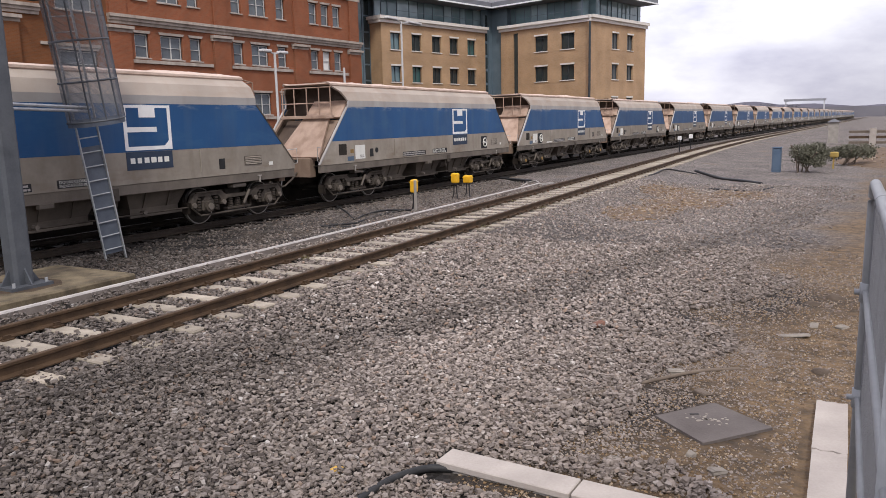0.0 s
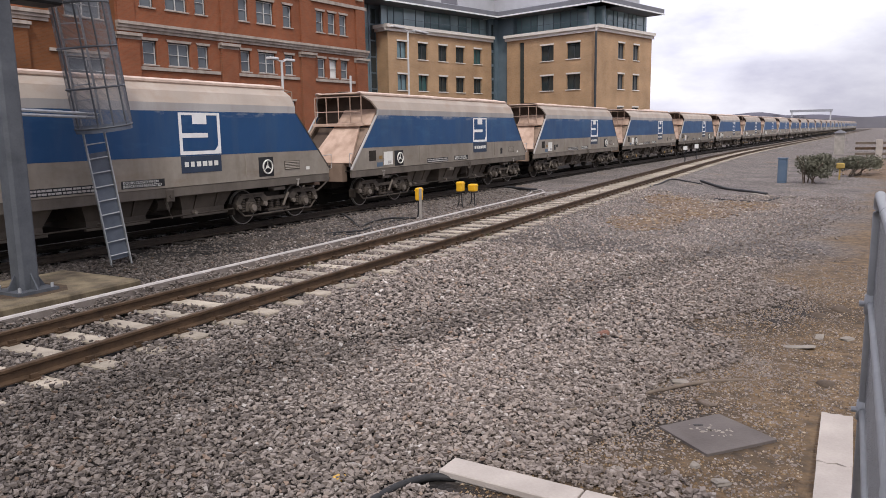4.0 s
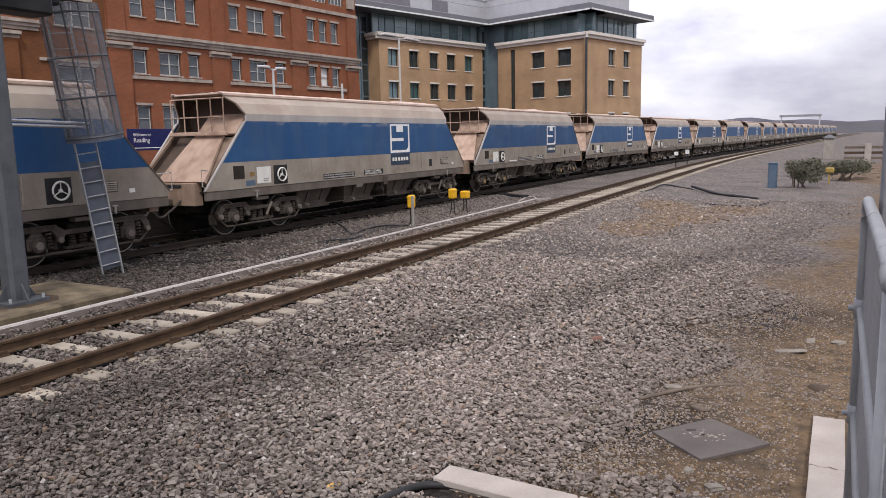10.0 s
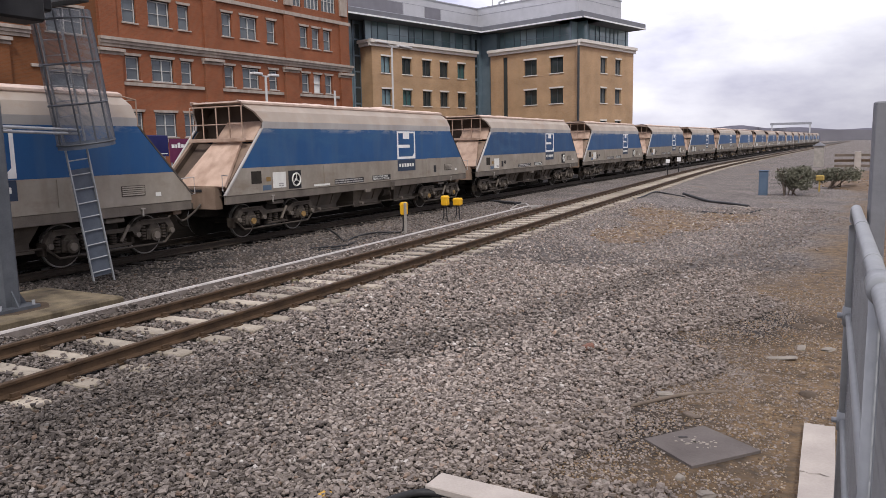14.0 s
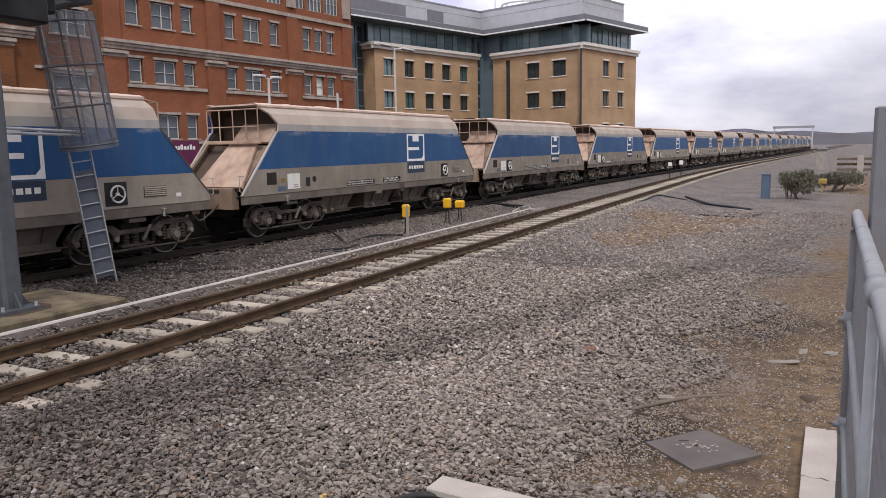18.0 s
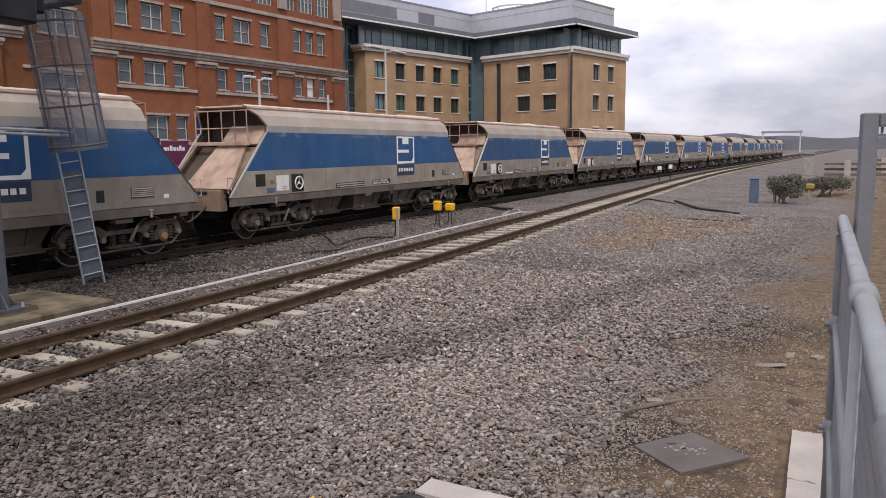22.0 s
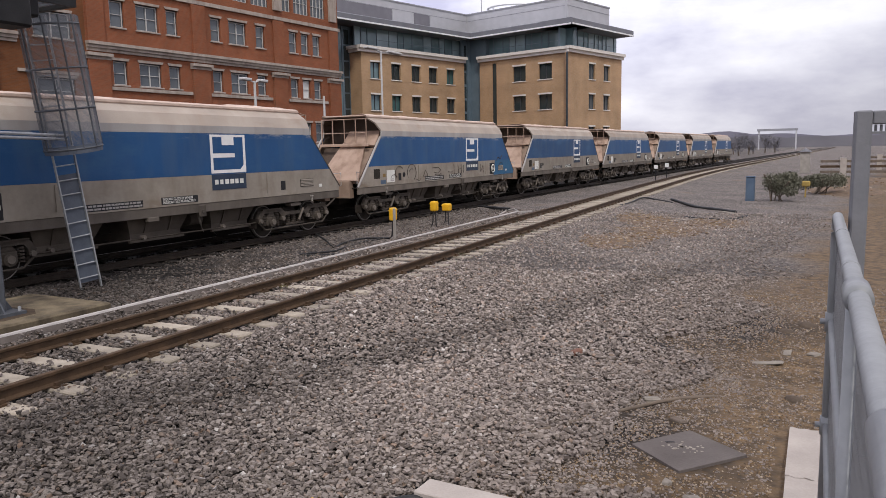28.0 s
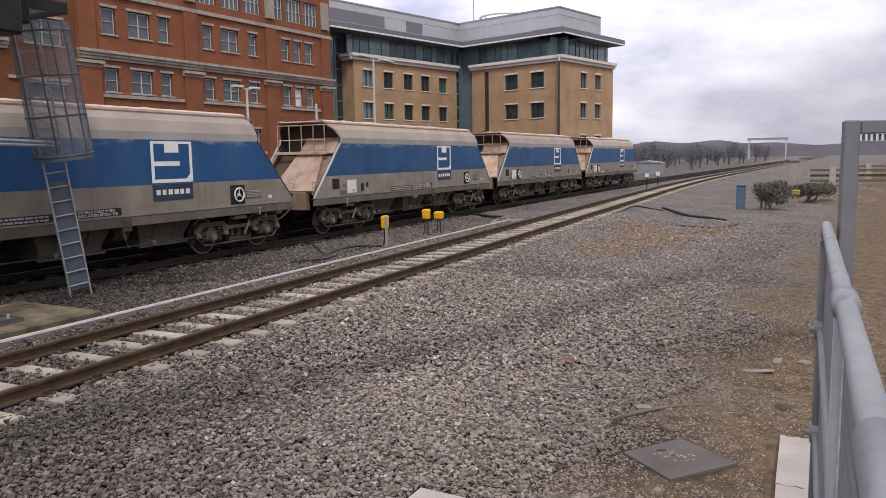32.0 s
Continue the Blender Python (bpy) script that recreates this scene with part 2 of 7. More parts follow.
def stone_mat():
    m = bpy.data.materials.new("crushed_stone")
    m.use_nodes = True
    n, l = m.node_tree.nodes, m.node_tree.links
    b = n["Principled BSDF"]
    g = n.new("ShaderNodeNewGeometry")
    rp = n.new("ShaderNodeValToRGB")
    e = rp.color_ramp.elements
    e[0].position, e[0].color = 0.0, (0.105, 0.087, 0.076, 1)
    e[1].position, e[1].color = 1.0, (0.52, 0.48, 0.44, 1)
    e.new(0.40).color = (0.218, 0.183, 0.160, 1)
    e.new(0.88).color = (0.340, 0.290, 0.252, 1)
    e.new(0.93).color = (0.26, 0.180, 0.130, 1)
    e.new(0.975).color = (0.34, 0.30, 0.27, 1)
    l.new(g.outputs["Random Per Island"], rp.inputs["Fac"])
    co, no = n.new("ShaderNodeTexCoord"), n.new("ShaderNodeTexNoise")
    no.inputs["Scale"].default_value, no.inputs["Detail"].default_value = 70, 3
    l.new(co.outputs["Object"], no.inputs["Vector"])
    mr = n.new("ShaderNodeMapRange")
    mr.inputs["To Min"].default_value, mr.inputs["To Max"].default_value = 0.7, 1.3
    l.new(no.outputs["Fac"], mr.inputs["Value"])
    sc = n.new("ShaderNodeVectorMath")
    sc.operation = "SCALE"
    l.new(rp.outputs["Color"], sc.inputs[0])
    l.new(mr.outputs["Result"], sc.inputs["Scale"])
    l.new(sc.outputs["Vector"], b.inputs["Base Color"])
    b.inputs["Roughness"].default_value, b.inputs["Specular IOR Level"].default_value = 0.85, 0.3
    # lens dimming of the view's near left side painted into the stone colour
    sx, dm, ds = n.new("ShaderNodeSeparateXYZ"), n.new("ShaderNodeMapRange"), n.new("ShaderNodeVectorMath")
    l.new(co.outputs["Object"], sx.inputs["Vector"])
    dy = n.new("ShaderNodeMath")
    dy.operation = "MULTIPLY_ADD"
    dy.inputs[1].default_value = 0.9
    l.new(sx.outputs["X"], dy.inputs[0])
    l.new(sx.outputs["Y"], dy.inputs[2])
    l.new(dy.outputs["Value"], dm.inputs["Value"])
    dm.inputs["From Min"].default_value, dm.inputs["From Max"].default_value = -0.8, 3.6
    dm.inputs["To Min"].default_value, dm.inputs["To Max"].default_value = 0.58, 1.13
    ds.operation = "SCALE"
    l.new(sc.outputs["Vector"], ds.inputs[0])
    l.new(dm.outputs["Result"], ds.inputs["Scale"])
    # train shadow and oil painted into the stones past its near rail
    oil_shade, os = n.new("ShaderNodeMapRange"), n.new("ShaderNodeVectorMath")
    oil_shade.inputs["From Min"].default_value, oil_shade.inputs["From Max"].default_value = -14.35, -13.8
    oil_shade.inputs["To Min"].default_value, oil_shade.inputs["To Max"].default_value = 0.06, 1.0
    l.new(sx.outputs["X"], oil_shade.inputs["Value"])
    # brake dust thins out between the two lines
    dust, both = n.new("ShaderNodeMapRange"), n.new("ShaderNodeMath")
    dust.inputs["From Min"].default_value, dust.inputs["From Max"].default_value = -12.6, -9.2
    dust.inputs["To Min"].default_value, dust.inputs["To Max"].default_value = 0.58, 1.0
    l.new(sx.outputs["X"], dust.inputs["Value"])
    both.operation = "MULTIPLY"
    l.new(oil_shade.outputs["Result"], both.inputs[0])
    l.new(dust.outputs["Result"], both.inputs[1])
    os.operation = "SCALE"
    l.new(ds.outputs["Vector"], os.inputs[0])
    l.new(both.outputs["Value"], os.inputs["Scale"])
    # shade of a shallow ridge painted as a darker strip beside the line
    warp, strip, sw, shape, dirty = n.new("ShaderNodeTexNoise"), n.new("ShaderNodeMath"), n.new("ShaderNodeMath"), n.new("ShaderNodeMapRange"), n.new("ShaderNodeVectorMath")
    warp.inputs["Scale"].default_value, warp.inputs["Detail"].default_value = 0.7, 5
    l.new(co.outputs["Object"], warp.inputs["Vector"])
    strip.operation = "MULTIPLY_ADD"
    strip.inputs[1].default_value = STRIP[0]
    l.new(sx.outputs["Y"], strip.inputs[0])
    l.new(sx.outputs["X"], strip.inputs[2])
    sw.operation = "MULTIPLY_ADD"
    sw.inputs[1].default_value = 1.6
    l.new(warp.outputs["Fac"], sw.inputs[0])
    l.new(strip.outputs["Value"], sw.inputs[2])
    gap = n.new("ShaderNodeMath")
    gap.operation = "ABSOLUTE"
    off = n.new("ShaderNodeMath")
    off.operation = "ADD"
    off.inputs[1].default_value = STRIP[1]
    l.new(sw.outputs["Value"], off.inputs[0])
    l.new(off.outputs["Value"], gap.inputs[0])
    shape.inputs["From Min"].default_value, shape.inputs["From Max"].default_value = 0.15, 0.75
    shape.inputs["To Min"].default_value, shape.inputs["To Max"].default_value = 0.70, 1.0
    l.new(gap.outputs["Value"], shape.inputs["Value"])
    # stone colour scaled by the painted ridge shade
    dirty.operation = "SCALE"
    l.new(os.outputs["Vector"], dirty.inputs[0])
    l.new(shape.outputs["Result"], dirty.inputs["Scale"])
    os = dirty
    # stones that lie on the earth carry its colour
    lean, soil, sm = n.new("ShaderNodeMath"), n.new("ShaderNodeMapRange"), n.new("ShaderNodeMix")
    lean.operation = "MULTIPLY_ADD"
    lean.inputs[1].default_value = -0.09
    l.new(sx.outputs["Y"], lean.inputs[0])
    l.new(sx.outputs["X"], lean.inputs[2])
    soil.inputs["From Min"].default_value, soil.inputs["From Max"].default_value = -4.6, -1.8
    soil.inputs["To Max"].default_value = 0.62
    l.new(lean.outputs["Value"], soil.inputs["Value"])
    sm.data_type = "RGBA"
    l.new(soil.outputs["Result"], sm.inputs["Factor"])
    l.new(os.outputs["Vector"], sm.inputs["A"])
    sm.inputs["B"].default_value = (0.150, 0.122, 0.102, 1)
    l.new(sm.outputs["Result"], b.inputs["Base Color"])
    return m


def brick_mat(name, c1, c2, mortar, scale=1.0):
    m = bpy.data.materials.new(name)
    m.use_nodes = True
    n, l = m.node_tree.nodes, m.node_tree.links
    b = n["Principled BSDF"]
    co, mp, br = n.new("ShaderNodeTexCoord"), n.new("ShaderNodeMapping"), n.new("ShaderNodeTexBrick")
    mp.inputs["Rotation"].default_value = (radians(90), 0, 0)
    l.new(co.outputs["Object"], mp.inputs["Vector"])
    l.new(mp.outputs["Vector"], br.inputs["Vector"])
    br.inputs["Color1"].default_value, br.inputs["Color2"].default_value, br.inputs["Mortar"].default_value = (*c1, 1), (*c2, 1), (*mortar, 1)
    br.inputs["Scale"].default_value, br.inputs["Brick Width"].default_value, br.inputs["Row Height"].default_value = scale, 0.225, 0.075
    br.inputs["Mortar Size"].default_value, br.inputs["Bias"].default_value = 0.008, 0.0
    no = n.new("ShaderNodeTexNoise")
    no.inputs["Scale"].default_value, no.inputs["Detail"].default_value = 0.5, 6
    l.new(co.outputs["Object"], no.inputs["Vector"])
    mr = n.new("ShaderNodeMapRange")
    mr.inputs["From Min"].default_value, mr.inputs["From Max"].default_value = 0.3, 0.7
    mr.inputs["To Min"].default_value, mr.inputs["To Max"].default_value = 0.82, 1.18
    l.new(no.outputs["Fac"], mr.inputs["Value"])
    sc = n.new("ShaderNodeVectorMath")
    sc.operation = "SCALE"
    l.new(br.outputs["Color"], sc.inputs[0])
    l.new(mr.outputs["Result"], sc.inputs["Scale"])
    l.new(sc.outputs["Vector"], b.inputs["Base Color"])
    b.inputs["Roughness"].default_value, b.inputs["Specular IOR Level"].default_value = 0.85, 0.25
    bp = n.new("ShaderNodeBump")
    bp.inputs["Strength"].default_value, bp.inputs["Distance"].default_value = 0.3, 0.01
    bp.invert = True
    l.new(br.outputs["Fac"], bp.inputs["Height"])
    l.new(bp.outputs["Normal"], b.inputs["Normal"])
    return m


M = dict(
    ground=ground_mat(), stone=stone_mat(),
    rust=surf("rusty_rail_steel", (0.032, 0.021, 0.013), (0.115, 0.070, 0.040), 4, 0.7, 0.2, 0.2),
    rail_dark=surf("dark_oily_rail", (0.018, 0.014, 0.011), (0.045, 0.033, 0.024), 4, 0.6, 0.3, 0.2),
    third_side=surf("dusty_rail_side", (0.13, 0.108, 0.094), (0.25, 0.215, 0.19), 4, 0.85, 0, 0.2),
    third=surf("weathered_conductor_rail", (0.31, 0.282, 0.262), (0.52, 0.48, 0.445), 5, 0.65, 0.1, 0.2),
    concrete=surf("pale_concrete", (0.22, 0.20, 0.178), (0.38, 0.35, 0.31), 3, 0.9, 0, 0.3),
    sleeper=surf("dusty_concrete_sleeper", (0.19, 0.160, 0.124), (0.45, 0.392, 0.315), 3, 0.92, 0, 0.3, vary=0.2),
    slab=surf("stained_concrete_slab", (0.070, 0.055, 0.036), (0.25, 0.20, 0.128), 2.4, 0.9, 0, 0.3, streak=((0.03, 0.024, 0.018), 0.8)),
    lid=surf("light_precast_lid", (0.29, 0.255, 0.225), (0.44, 0.39, 0.345), 2.5, 0.9, 0, 0.25),
    hatch=surf("grey_cover_slab", (0.080, 0.067, 0.061), (0.140, 0.120, 0.109), 2, 0.85, 0, 0.25),
    blue=surf("faded_blue_wagon_paint", (0.010, 0.052, 0.145), (0.018, 0.080, 0.200), 0.9, 0.5, 0, 0.06, vary=0.15, streak=((0.085, 0.115, 0.15), 0.32)),
    grey=surf("dirty_grey_wagon_paint", (0.185, 0.158, 0.126), (0.345, 0.308, 0.258), 0.9, 0.65, 0, 0.08, fine=9.0, vary=0.14, streak=((0.150, 0.112, 0.078), 0.42)),
    cant=surf("grey_weathered_strip", (0.29, 0.275, 0.262), (0.42, 0.40, 0.38), 0.9, 0.7, 0, 0.08, vary=0.1, streak=((0.22, 0.18, 0.15), 0.35)),
    cream=surf("dusty_cream_roof", (0.29, 0.245, 0.205), (0.43, 0.37, 0.315), 0.9, 0.7, 0, 0.08, vary=0.1, streak=((0.33, 0.26, 0.205), 0.5)),
    dust=surf("stone_dust_on_steel", (0.30, 0.205, 0.15), (0.50, 0.37, 0.29), 2.0, 0.9, 0, 0.3, vary=0.15, streak=((0.17, 0.105, 0.07), 0.6)),
    load=surf("pinkish_crushed_rock", (0.42, 0.31, 0.25), (0.66, 0.53, 0.45), 3, 0.95, 0, 0.6, fine=18),
    patch=surf("newer_blue_paint", (0.015, 0.08, 0.165), (0.03, 0.12, 0.225), 2, 0.5, 0, 0.05),
    head=surf("brown_dusted_steel", (0.19, 0.13, 0.092), (0.34, 0.25, 0.19), 2.4, 0.88, 0, 0.25, vary=0.2, streak=((0.10, 0.066, 0.045), 0.65)),
    inner2=surf("dust_streaked_brown_steel", (0.17, 0.12, 0.088), (0.30, 0.22, 0.165), 2, 0.85, 0, 0.2, streak=((0.12, 0.08, 0.06), 0.5)),
    # rusty brown with the shade of hoods and recesses painted in
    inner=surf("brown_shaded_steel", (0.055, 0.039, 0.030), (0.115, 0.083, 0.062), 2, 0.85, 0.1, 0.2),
    sole=surf("grimy_underframe", (0.050, 0.042, 0.035), (0.115, 0.097, 0.080), 2, 0.85, 0.1, 0.25, streak=((0.16, 0.13, 0.105), 0.3)),
    gear=surf("grimy_running_gear", (0.026, 0.021, 0.017), (0.078, 0.063, 0.050), 4, 0.85, 0.05, 0.3, streak=((0.11, 0.088, 0.068), 0.3)),
    fieldstone=surf("dull_field_stone", (0.16, 0.14, 0.118), (0.29, 0.257, 0.215), 12, 0.9, 0, 0.3),
    solebar=surf("dusty_solebar", (0.080, 0.068, 0.056), (0.175, 0.150, 0.125), 1.6, 0.85, 0.05, 0.2, vary=0.15, streak=((0.24, 0.20, 0.165), 0.35)),
    chute=surf("dusty_brown_chute", (0.046, 0.038, 0.031), (0.120, 0.100, 0.080), 1.8, 0.9, 0, 0.2, vary=0.2, streak=((0.13, 0.105, 0.082), 0.4)),
    # sleepers under the train: oil black, with its shadow painted in
    oily=surf("black_shaded_timber", (0.010, 0.008, 0.007), (0.028, 0.023, 0.019), 3, 0.8, 0, 0.2),
    plate=surf("slate_blue_plate", (0.022, 0.035, 0.060), (0.040, 0.058, 0.090), 2, 0.6, 0, 0.05),
    bogie_dust=surf("stone_dusted_cast_steel", (0.026, 0.022, 0.018), (0.088, 0.073, 0.059), 5, 0.9, 0.0, 0.3, streak=((0.15, 0.12, 0.095), 0.35)),
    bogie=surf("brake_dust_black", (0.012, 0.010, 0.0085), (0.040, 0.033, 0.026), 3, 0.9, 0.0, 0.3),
    white=surf("soiled_white_paint", (0.66, 0.65, 0.63), (0.82, 0.81, 0.79), 4, 0.6, 0, 0.05),
    label=surf("off_white_data_panel", (0.58, 0.57, 0.52), (0.74, 0.73, 0.68), 6, 0.6, 0, 0.05),
    black=surf("matt_black", (0.012, 0.012, 0.013), (0.03, 0.03, 0.032), 3, 0.7, 0, 0.1),
    yellow=surf("bright_yellow_plastic", (0.62, 0.33, 0.012), (0.80, 0.46, 0.03), 5, 0.5, 0, 0.08),
    galv=surf("galvanised_steel", (0.30, 0.31, 0.32), (0.46, 0.47, 0.48), 6, 0.5, 0.45, 0.08),
    galv_dark=surf("dull_galvanised_steel", (0.062, 0.067, 0.076), (0.125, 0.134, 0.148), 3, 0.6, 0.3, 0.08),
    red=brick_mat("red_brick", (0.262, 0.088, 0.041), (0.216, 0.071, 0.033), (0.220, 0.109, 0.066)),
    tan=brick_mat("buff_brick", (0.415, 0.265, 0.148), (0.355, 0.226, 0.128), (0.41, 0.295, 0.195)),
    # browner brick for the left wing, darkened to carry its shade
    brown_brick=brick_mat("orange_brown_shaded_brick", (0.180, 0.066, 0.024), (0.150, 0.054, 0.019), (0.150, 0.080, 0.044)),
    stonew=surf("pale_stone_dressing", (0.30, 0.25, 0.212), (0.48, 0.415, 0.36), 1.5, 0.85, 0, 0.15, streak=((0.17, 0.125, 0.10), 0.55)),
    frame=surf("white_window_frame", (0.66, 0.67, 0.67), (0.80, 0.81, 0.81), 4, 0.5, 0, 0.0),
    sash=surf("greyed_white_sash", (0.42, 0.41, 0.40), (0.56, 0.55, 0.53), 4, 0.6, 0, 0.0),
    dframe=surf("dark_window_frame", (0.03, 0.035, 0.04), (0.06, 0.065, 0.07), 4, 0.5, 0, 0.0),
    pane=glass("office_glass", (0.10, 0.115, 0.125)),
    pane_dark=glass("dark_tinted_glass", (0.030, 0.040, 0.042)),
    pane_teal=glass("teal_glass", (0.13, 0.20, 0.22)),
    pane_green=glass("greenish_office_glass", (0.045, 0.11, 0.11)),
    pane_pale=glass("pale_reflecting_glass", (0.24, 0.33, 0.36)),
    pale=surf("white_stone_trim", (0.56, 0.52, 0.475), (0.70, 0.66, 0.61), 2, 0.8, 0, 0.1),
    rail_galv=surf("dull_galvanised_tube", (0.20, 0.207, 0.212), (0.29, 0.298, 0.304), 5, 0.5, 0.15, 0.1),
    gate_grey=surf("weathered_grey_steel", (0.145, 0.148, 0.158), (0.215, 0.219, 0.232), 3, 0.6, 0.1, 0.1),
    lamp_grey=surf("greyed_white_paint", (0.44, 0.43, 0.42), (0.58, 0.57, 0.56), 3, 0.6, 0, 0.05),
    magenta=surf("plum_coloured_sign", (0.10, 0.018, 0.055), (0.14, 0.026, 0.075), 3, 0.5, 0, 0.0),
    amber=surf("amber_stained_cover", (0.17, 0.10, 0.035), (0.30, 0.19, 0.07), 8, 0.7, 0, 0.1),
    blind=surf("pale_window_blind", (0.60, 0.60, 0.58), (0.74, 0.74, 0.72), 3, 0.7, 0, 0),
    clad=surf("grey_metal_cladding", (0.25, 0.255, 0.275), (0.33, 0.335, 0.355), 1.0, 0.5, 0.3, 0.03),
    clad_light=surf("light_metal_cladding", (0.42, 0.42, 0.44), (0.52, 0.52, 0.54), 1.0, 0.5, 0.3, 0.03),
    clad_blue=surf("blue_grey_cladding", (0.105, 0.148, 0.18), (0.165, 0.215, 0.25), 1.0, 0.5, 0.2, 0.03),
    clad_mauve=surf("mauve_grey_cladding", (0.17, 0.165, 0.185), (0.225, 0.22, 0.24), 1.0, 0.5, 0.3, 0.03),
    fascia=surf("dark_grey_fascia", (0.15, 0.153, 0.17), (0.20, 0.203, 0.22), 1.0, 0.5, 0.2, 0.03),
    # yellow dulled to carry the haze over the waste ground
    old_yellow=surf("hazed_yellow_plastic", (0.26, 0.18, 0.05), (0.38, 0.27, 0.08), 5, 0.7, 0, 0.1),
    sign=surf("dark_blue_sign", (0.012, 0.014, 0.075), (0.02, 0.022, 0.10), 3, 0.4, 0, 0.0),
    # scrub green paled to carry the same haze
    leaf=surf("hazed_green_scrub", (0.085, 0.085, 0.060), (0.150, 0.145, 0.105), 6, 0.9, 0, 0.2),
    # the far haze is painted into these paler, bluer woodland and hill colours
    far_tree=surf("hazed_bare_woodland", (0.140, 0.135, 0.152), (0.20, 0.195, 0.212), 0.05, 0.95, 0, 0.0),
    hill=surf("hazed_hillside", (0.155, 0.150, 0.19), (0.21, 0.205, 0.25), 0.01, 0.95, 0, 0.0),
    bluebox=surf("faded_blue_cabinet", (0.065, 0.10, 0.15), (0.105, 0.145, 0.20), 3, 0.6, 0, 0.1),
    cable=surf("black_cable_sheath", (0.015, 0.015, 0.016), (0.035, 0.034, 0.034), 5, 0.55, 0, 0.1),
    brickbit=surf("broken_brick", (0.145, 0.072, 0.052), (0.21, 0.115, 0.085), 8, 0.9, 0, 0.3),
    timber=surf("old_timber", (0.09, 0.07, 0.055), (0.19, 0.15, 0.115), 4, 0.9, 0, 0.3),
    orange=surf("amber_axlebox_cover", (0.45, 0.26, 0.05), (0.60, 0.38, 0.09), 5, 0.6, 0, 0.1),
)

def worn(m, colour, z0, z1, scale, low, high, amount):
    """Wear on a painted side: patches of another colour, thicker from height z0 up to z1 of the body."""
    n, l = m.node_tree.nodes, m.node_tree.links
    b = n["Principled BSDF"]
    co, mp, no, sep = n.new("ShaderNodeTexCoord"), n.new("ShaderNodeMapping"), n.new("ShaderNodeTexNoise"), n.new("ShaderNodeSeparateXYZ")
    mp.inputs["Scale"].default_value = (scale, scale, scale * 3)
    inf = n.new("ShaderNodeObjectInfo")
    no.noise_dimensions = "4D"
    no.inputs["Scale"].default_value, no.inputs["Detail"].default_value, no.inputs["Roughness"].default_value = 1.0, 7, 0.65
    wm = n.new("ShaderNodeMath")
    wm.operation = "MULTIPLY"
    wm.inputs[1].default_value = 40.0
    l.new(inf.outputs["Random"], wm.inputs[0])
    l.new(wm.outputs["Value"], no.inputs["W"])
    l.new(co.outputs["Object"], mp.inputs["Vector"])
    l.new(mp.outputs["Vector"], no.inputs["Vector"])
    l.new(co.outputs["Object"], sep.inputs["Vector"])
    hi, th, mul, mx = n.new("ShaderNodeMapRange"), n.new("ShaderNodeMapRange"), n.new("ShaderNodeMath"), n.new("ShaderNodeMix")
    hi.inputs["From Min"].default_value, hi.inputs["From Max"].default_value = z0, z1
    l.new(sep.outputs["Z"], hi.inputs["Value"])
    th.inputs["From Min"].default_value, th.inputs["From Max"].default_value = low, high
    th.inputs["To Max"].default_value = amount
    l.new(no.outputs["Fac"], th.inputs["Value"])
    mul.operation = "MULTIPLY"
    l.new(hi.outputs["Result"], mul.inputs[0])
    l.new(th.outputs["Result"], mul.inputs[1])
    mx.data_type = "RGBA"
    old = b.inputs["Base Color"].links[0].from_socket
    l.new(mul.outputs["Value"], mx.inputs["Factor"])
    l.new(old, mx.inputs["A"])
    mx.inputs["B"].default_value = (*colour, 1)
    l.new(mx.outputs["Result"], b.inputs["Base Color"])


worn(M["blue"], (0.34, 0.34, 0.33), 2.80, 2.95, 1.1, 0.50, 0.60, 0.75)
worn(M["blue"], (0.035, 0.10, 0.20), 1.85, 2.1, 0.5, 0.52, 0.66, 0.7)
worn(M["grey"], (0.15, 0.095, 0.055), 1.9, 1.2, 0.8, 0.53, 0.68, 0.6)
worn(M["cream"], (0.30, 0.21, 0.15), 3.1, 3.3, 0.7, 0.52, 0.66, 0.5)

# ---- mesh helpers ----
def box(bm, x0, x1, y0, y1, z0, z1, bevel=0.0):
    v = [bm.verts.new(p) for p in ((x0, y0, z0), (x1, y0, z0), (x1, y1, z0), (x0, y1, z0), (x0, y0, z1), (x1, y0, z1), (x1, y1, z1), (x0, y1, z1))]
    f = [bm.faces.new([v[i] for i in q]) for q in ((3, 2, 1, 0), (4, 5, 6, 7), (0, 1, 5, 4), (1, 2, 6, 5), (2, 3, 7, 6), (3, 0, 4, 7))]
    if bevel:
        es = list({e for q in f for e in q.edges})
        bmesh.ops.bevel(bm, geom=es, offset=bevel, segments=1, affect="EDGES")
    return bm


def tube(bm, pts, r, n=8, caps=True):
    """A round bar along a polyline."""
    pts = [Vector(p) for p in pts]
    rings = []
    for i, p in enumerate(pts):
        d = (pts[min(i + 1, len(pts) - 1)] - pts[max(i - 1, 0)]).normalized()
        a = d.orthogonal().normalized() if abs(d.z) > 0.9 else d.cross(Vector((0, 0, 1))).normalized()
        b = d.cross(a)
        rings.append([bm.verts.new(p + r * (math.cos(2 * math.pi * k / n) * a + math.sin(2 * math.pi * k / n) * b)) for k in range(n)])
    for s, t in zip(rings, rings[1:]):
        for k in range(n):
            bm.faces.new((s[k], s[(k + 1) % n], t[(k + 1) % n], t[k]))
    if caps:
        bm.faces.new(rings[0][::-1])
        bm.faces.new(rings[-1])
    return bm


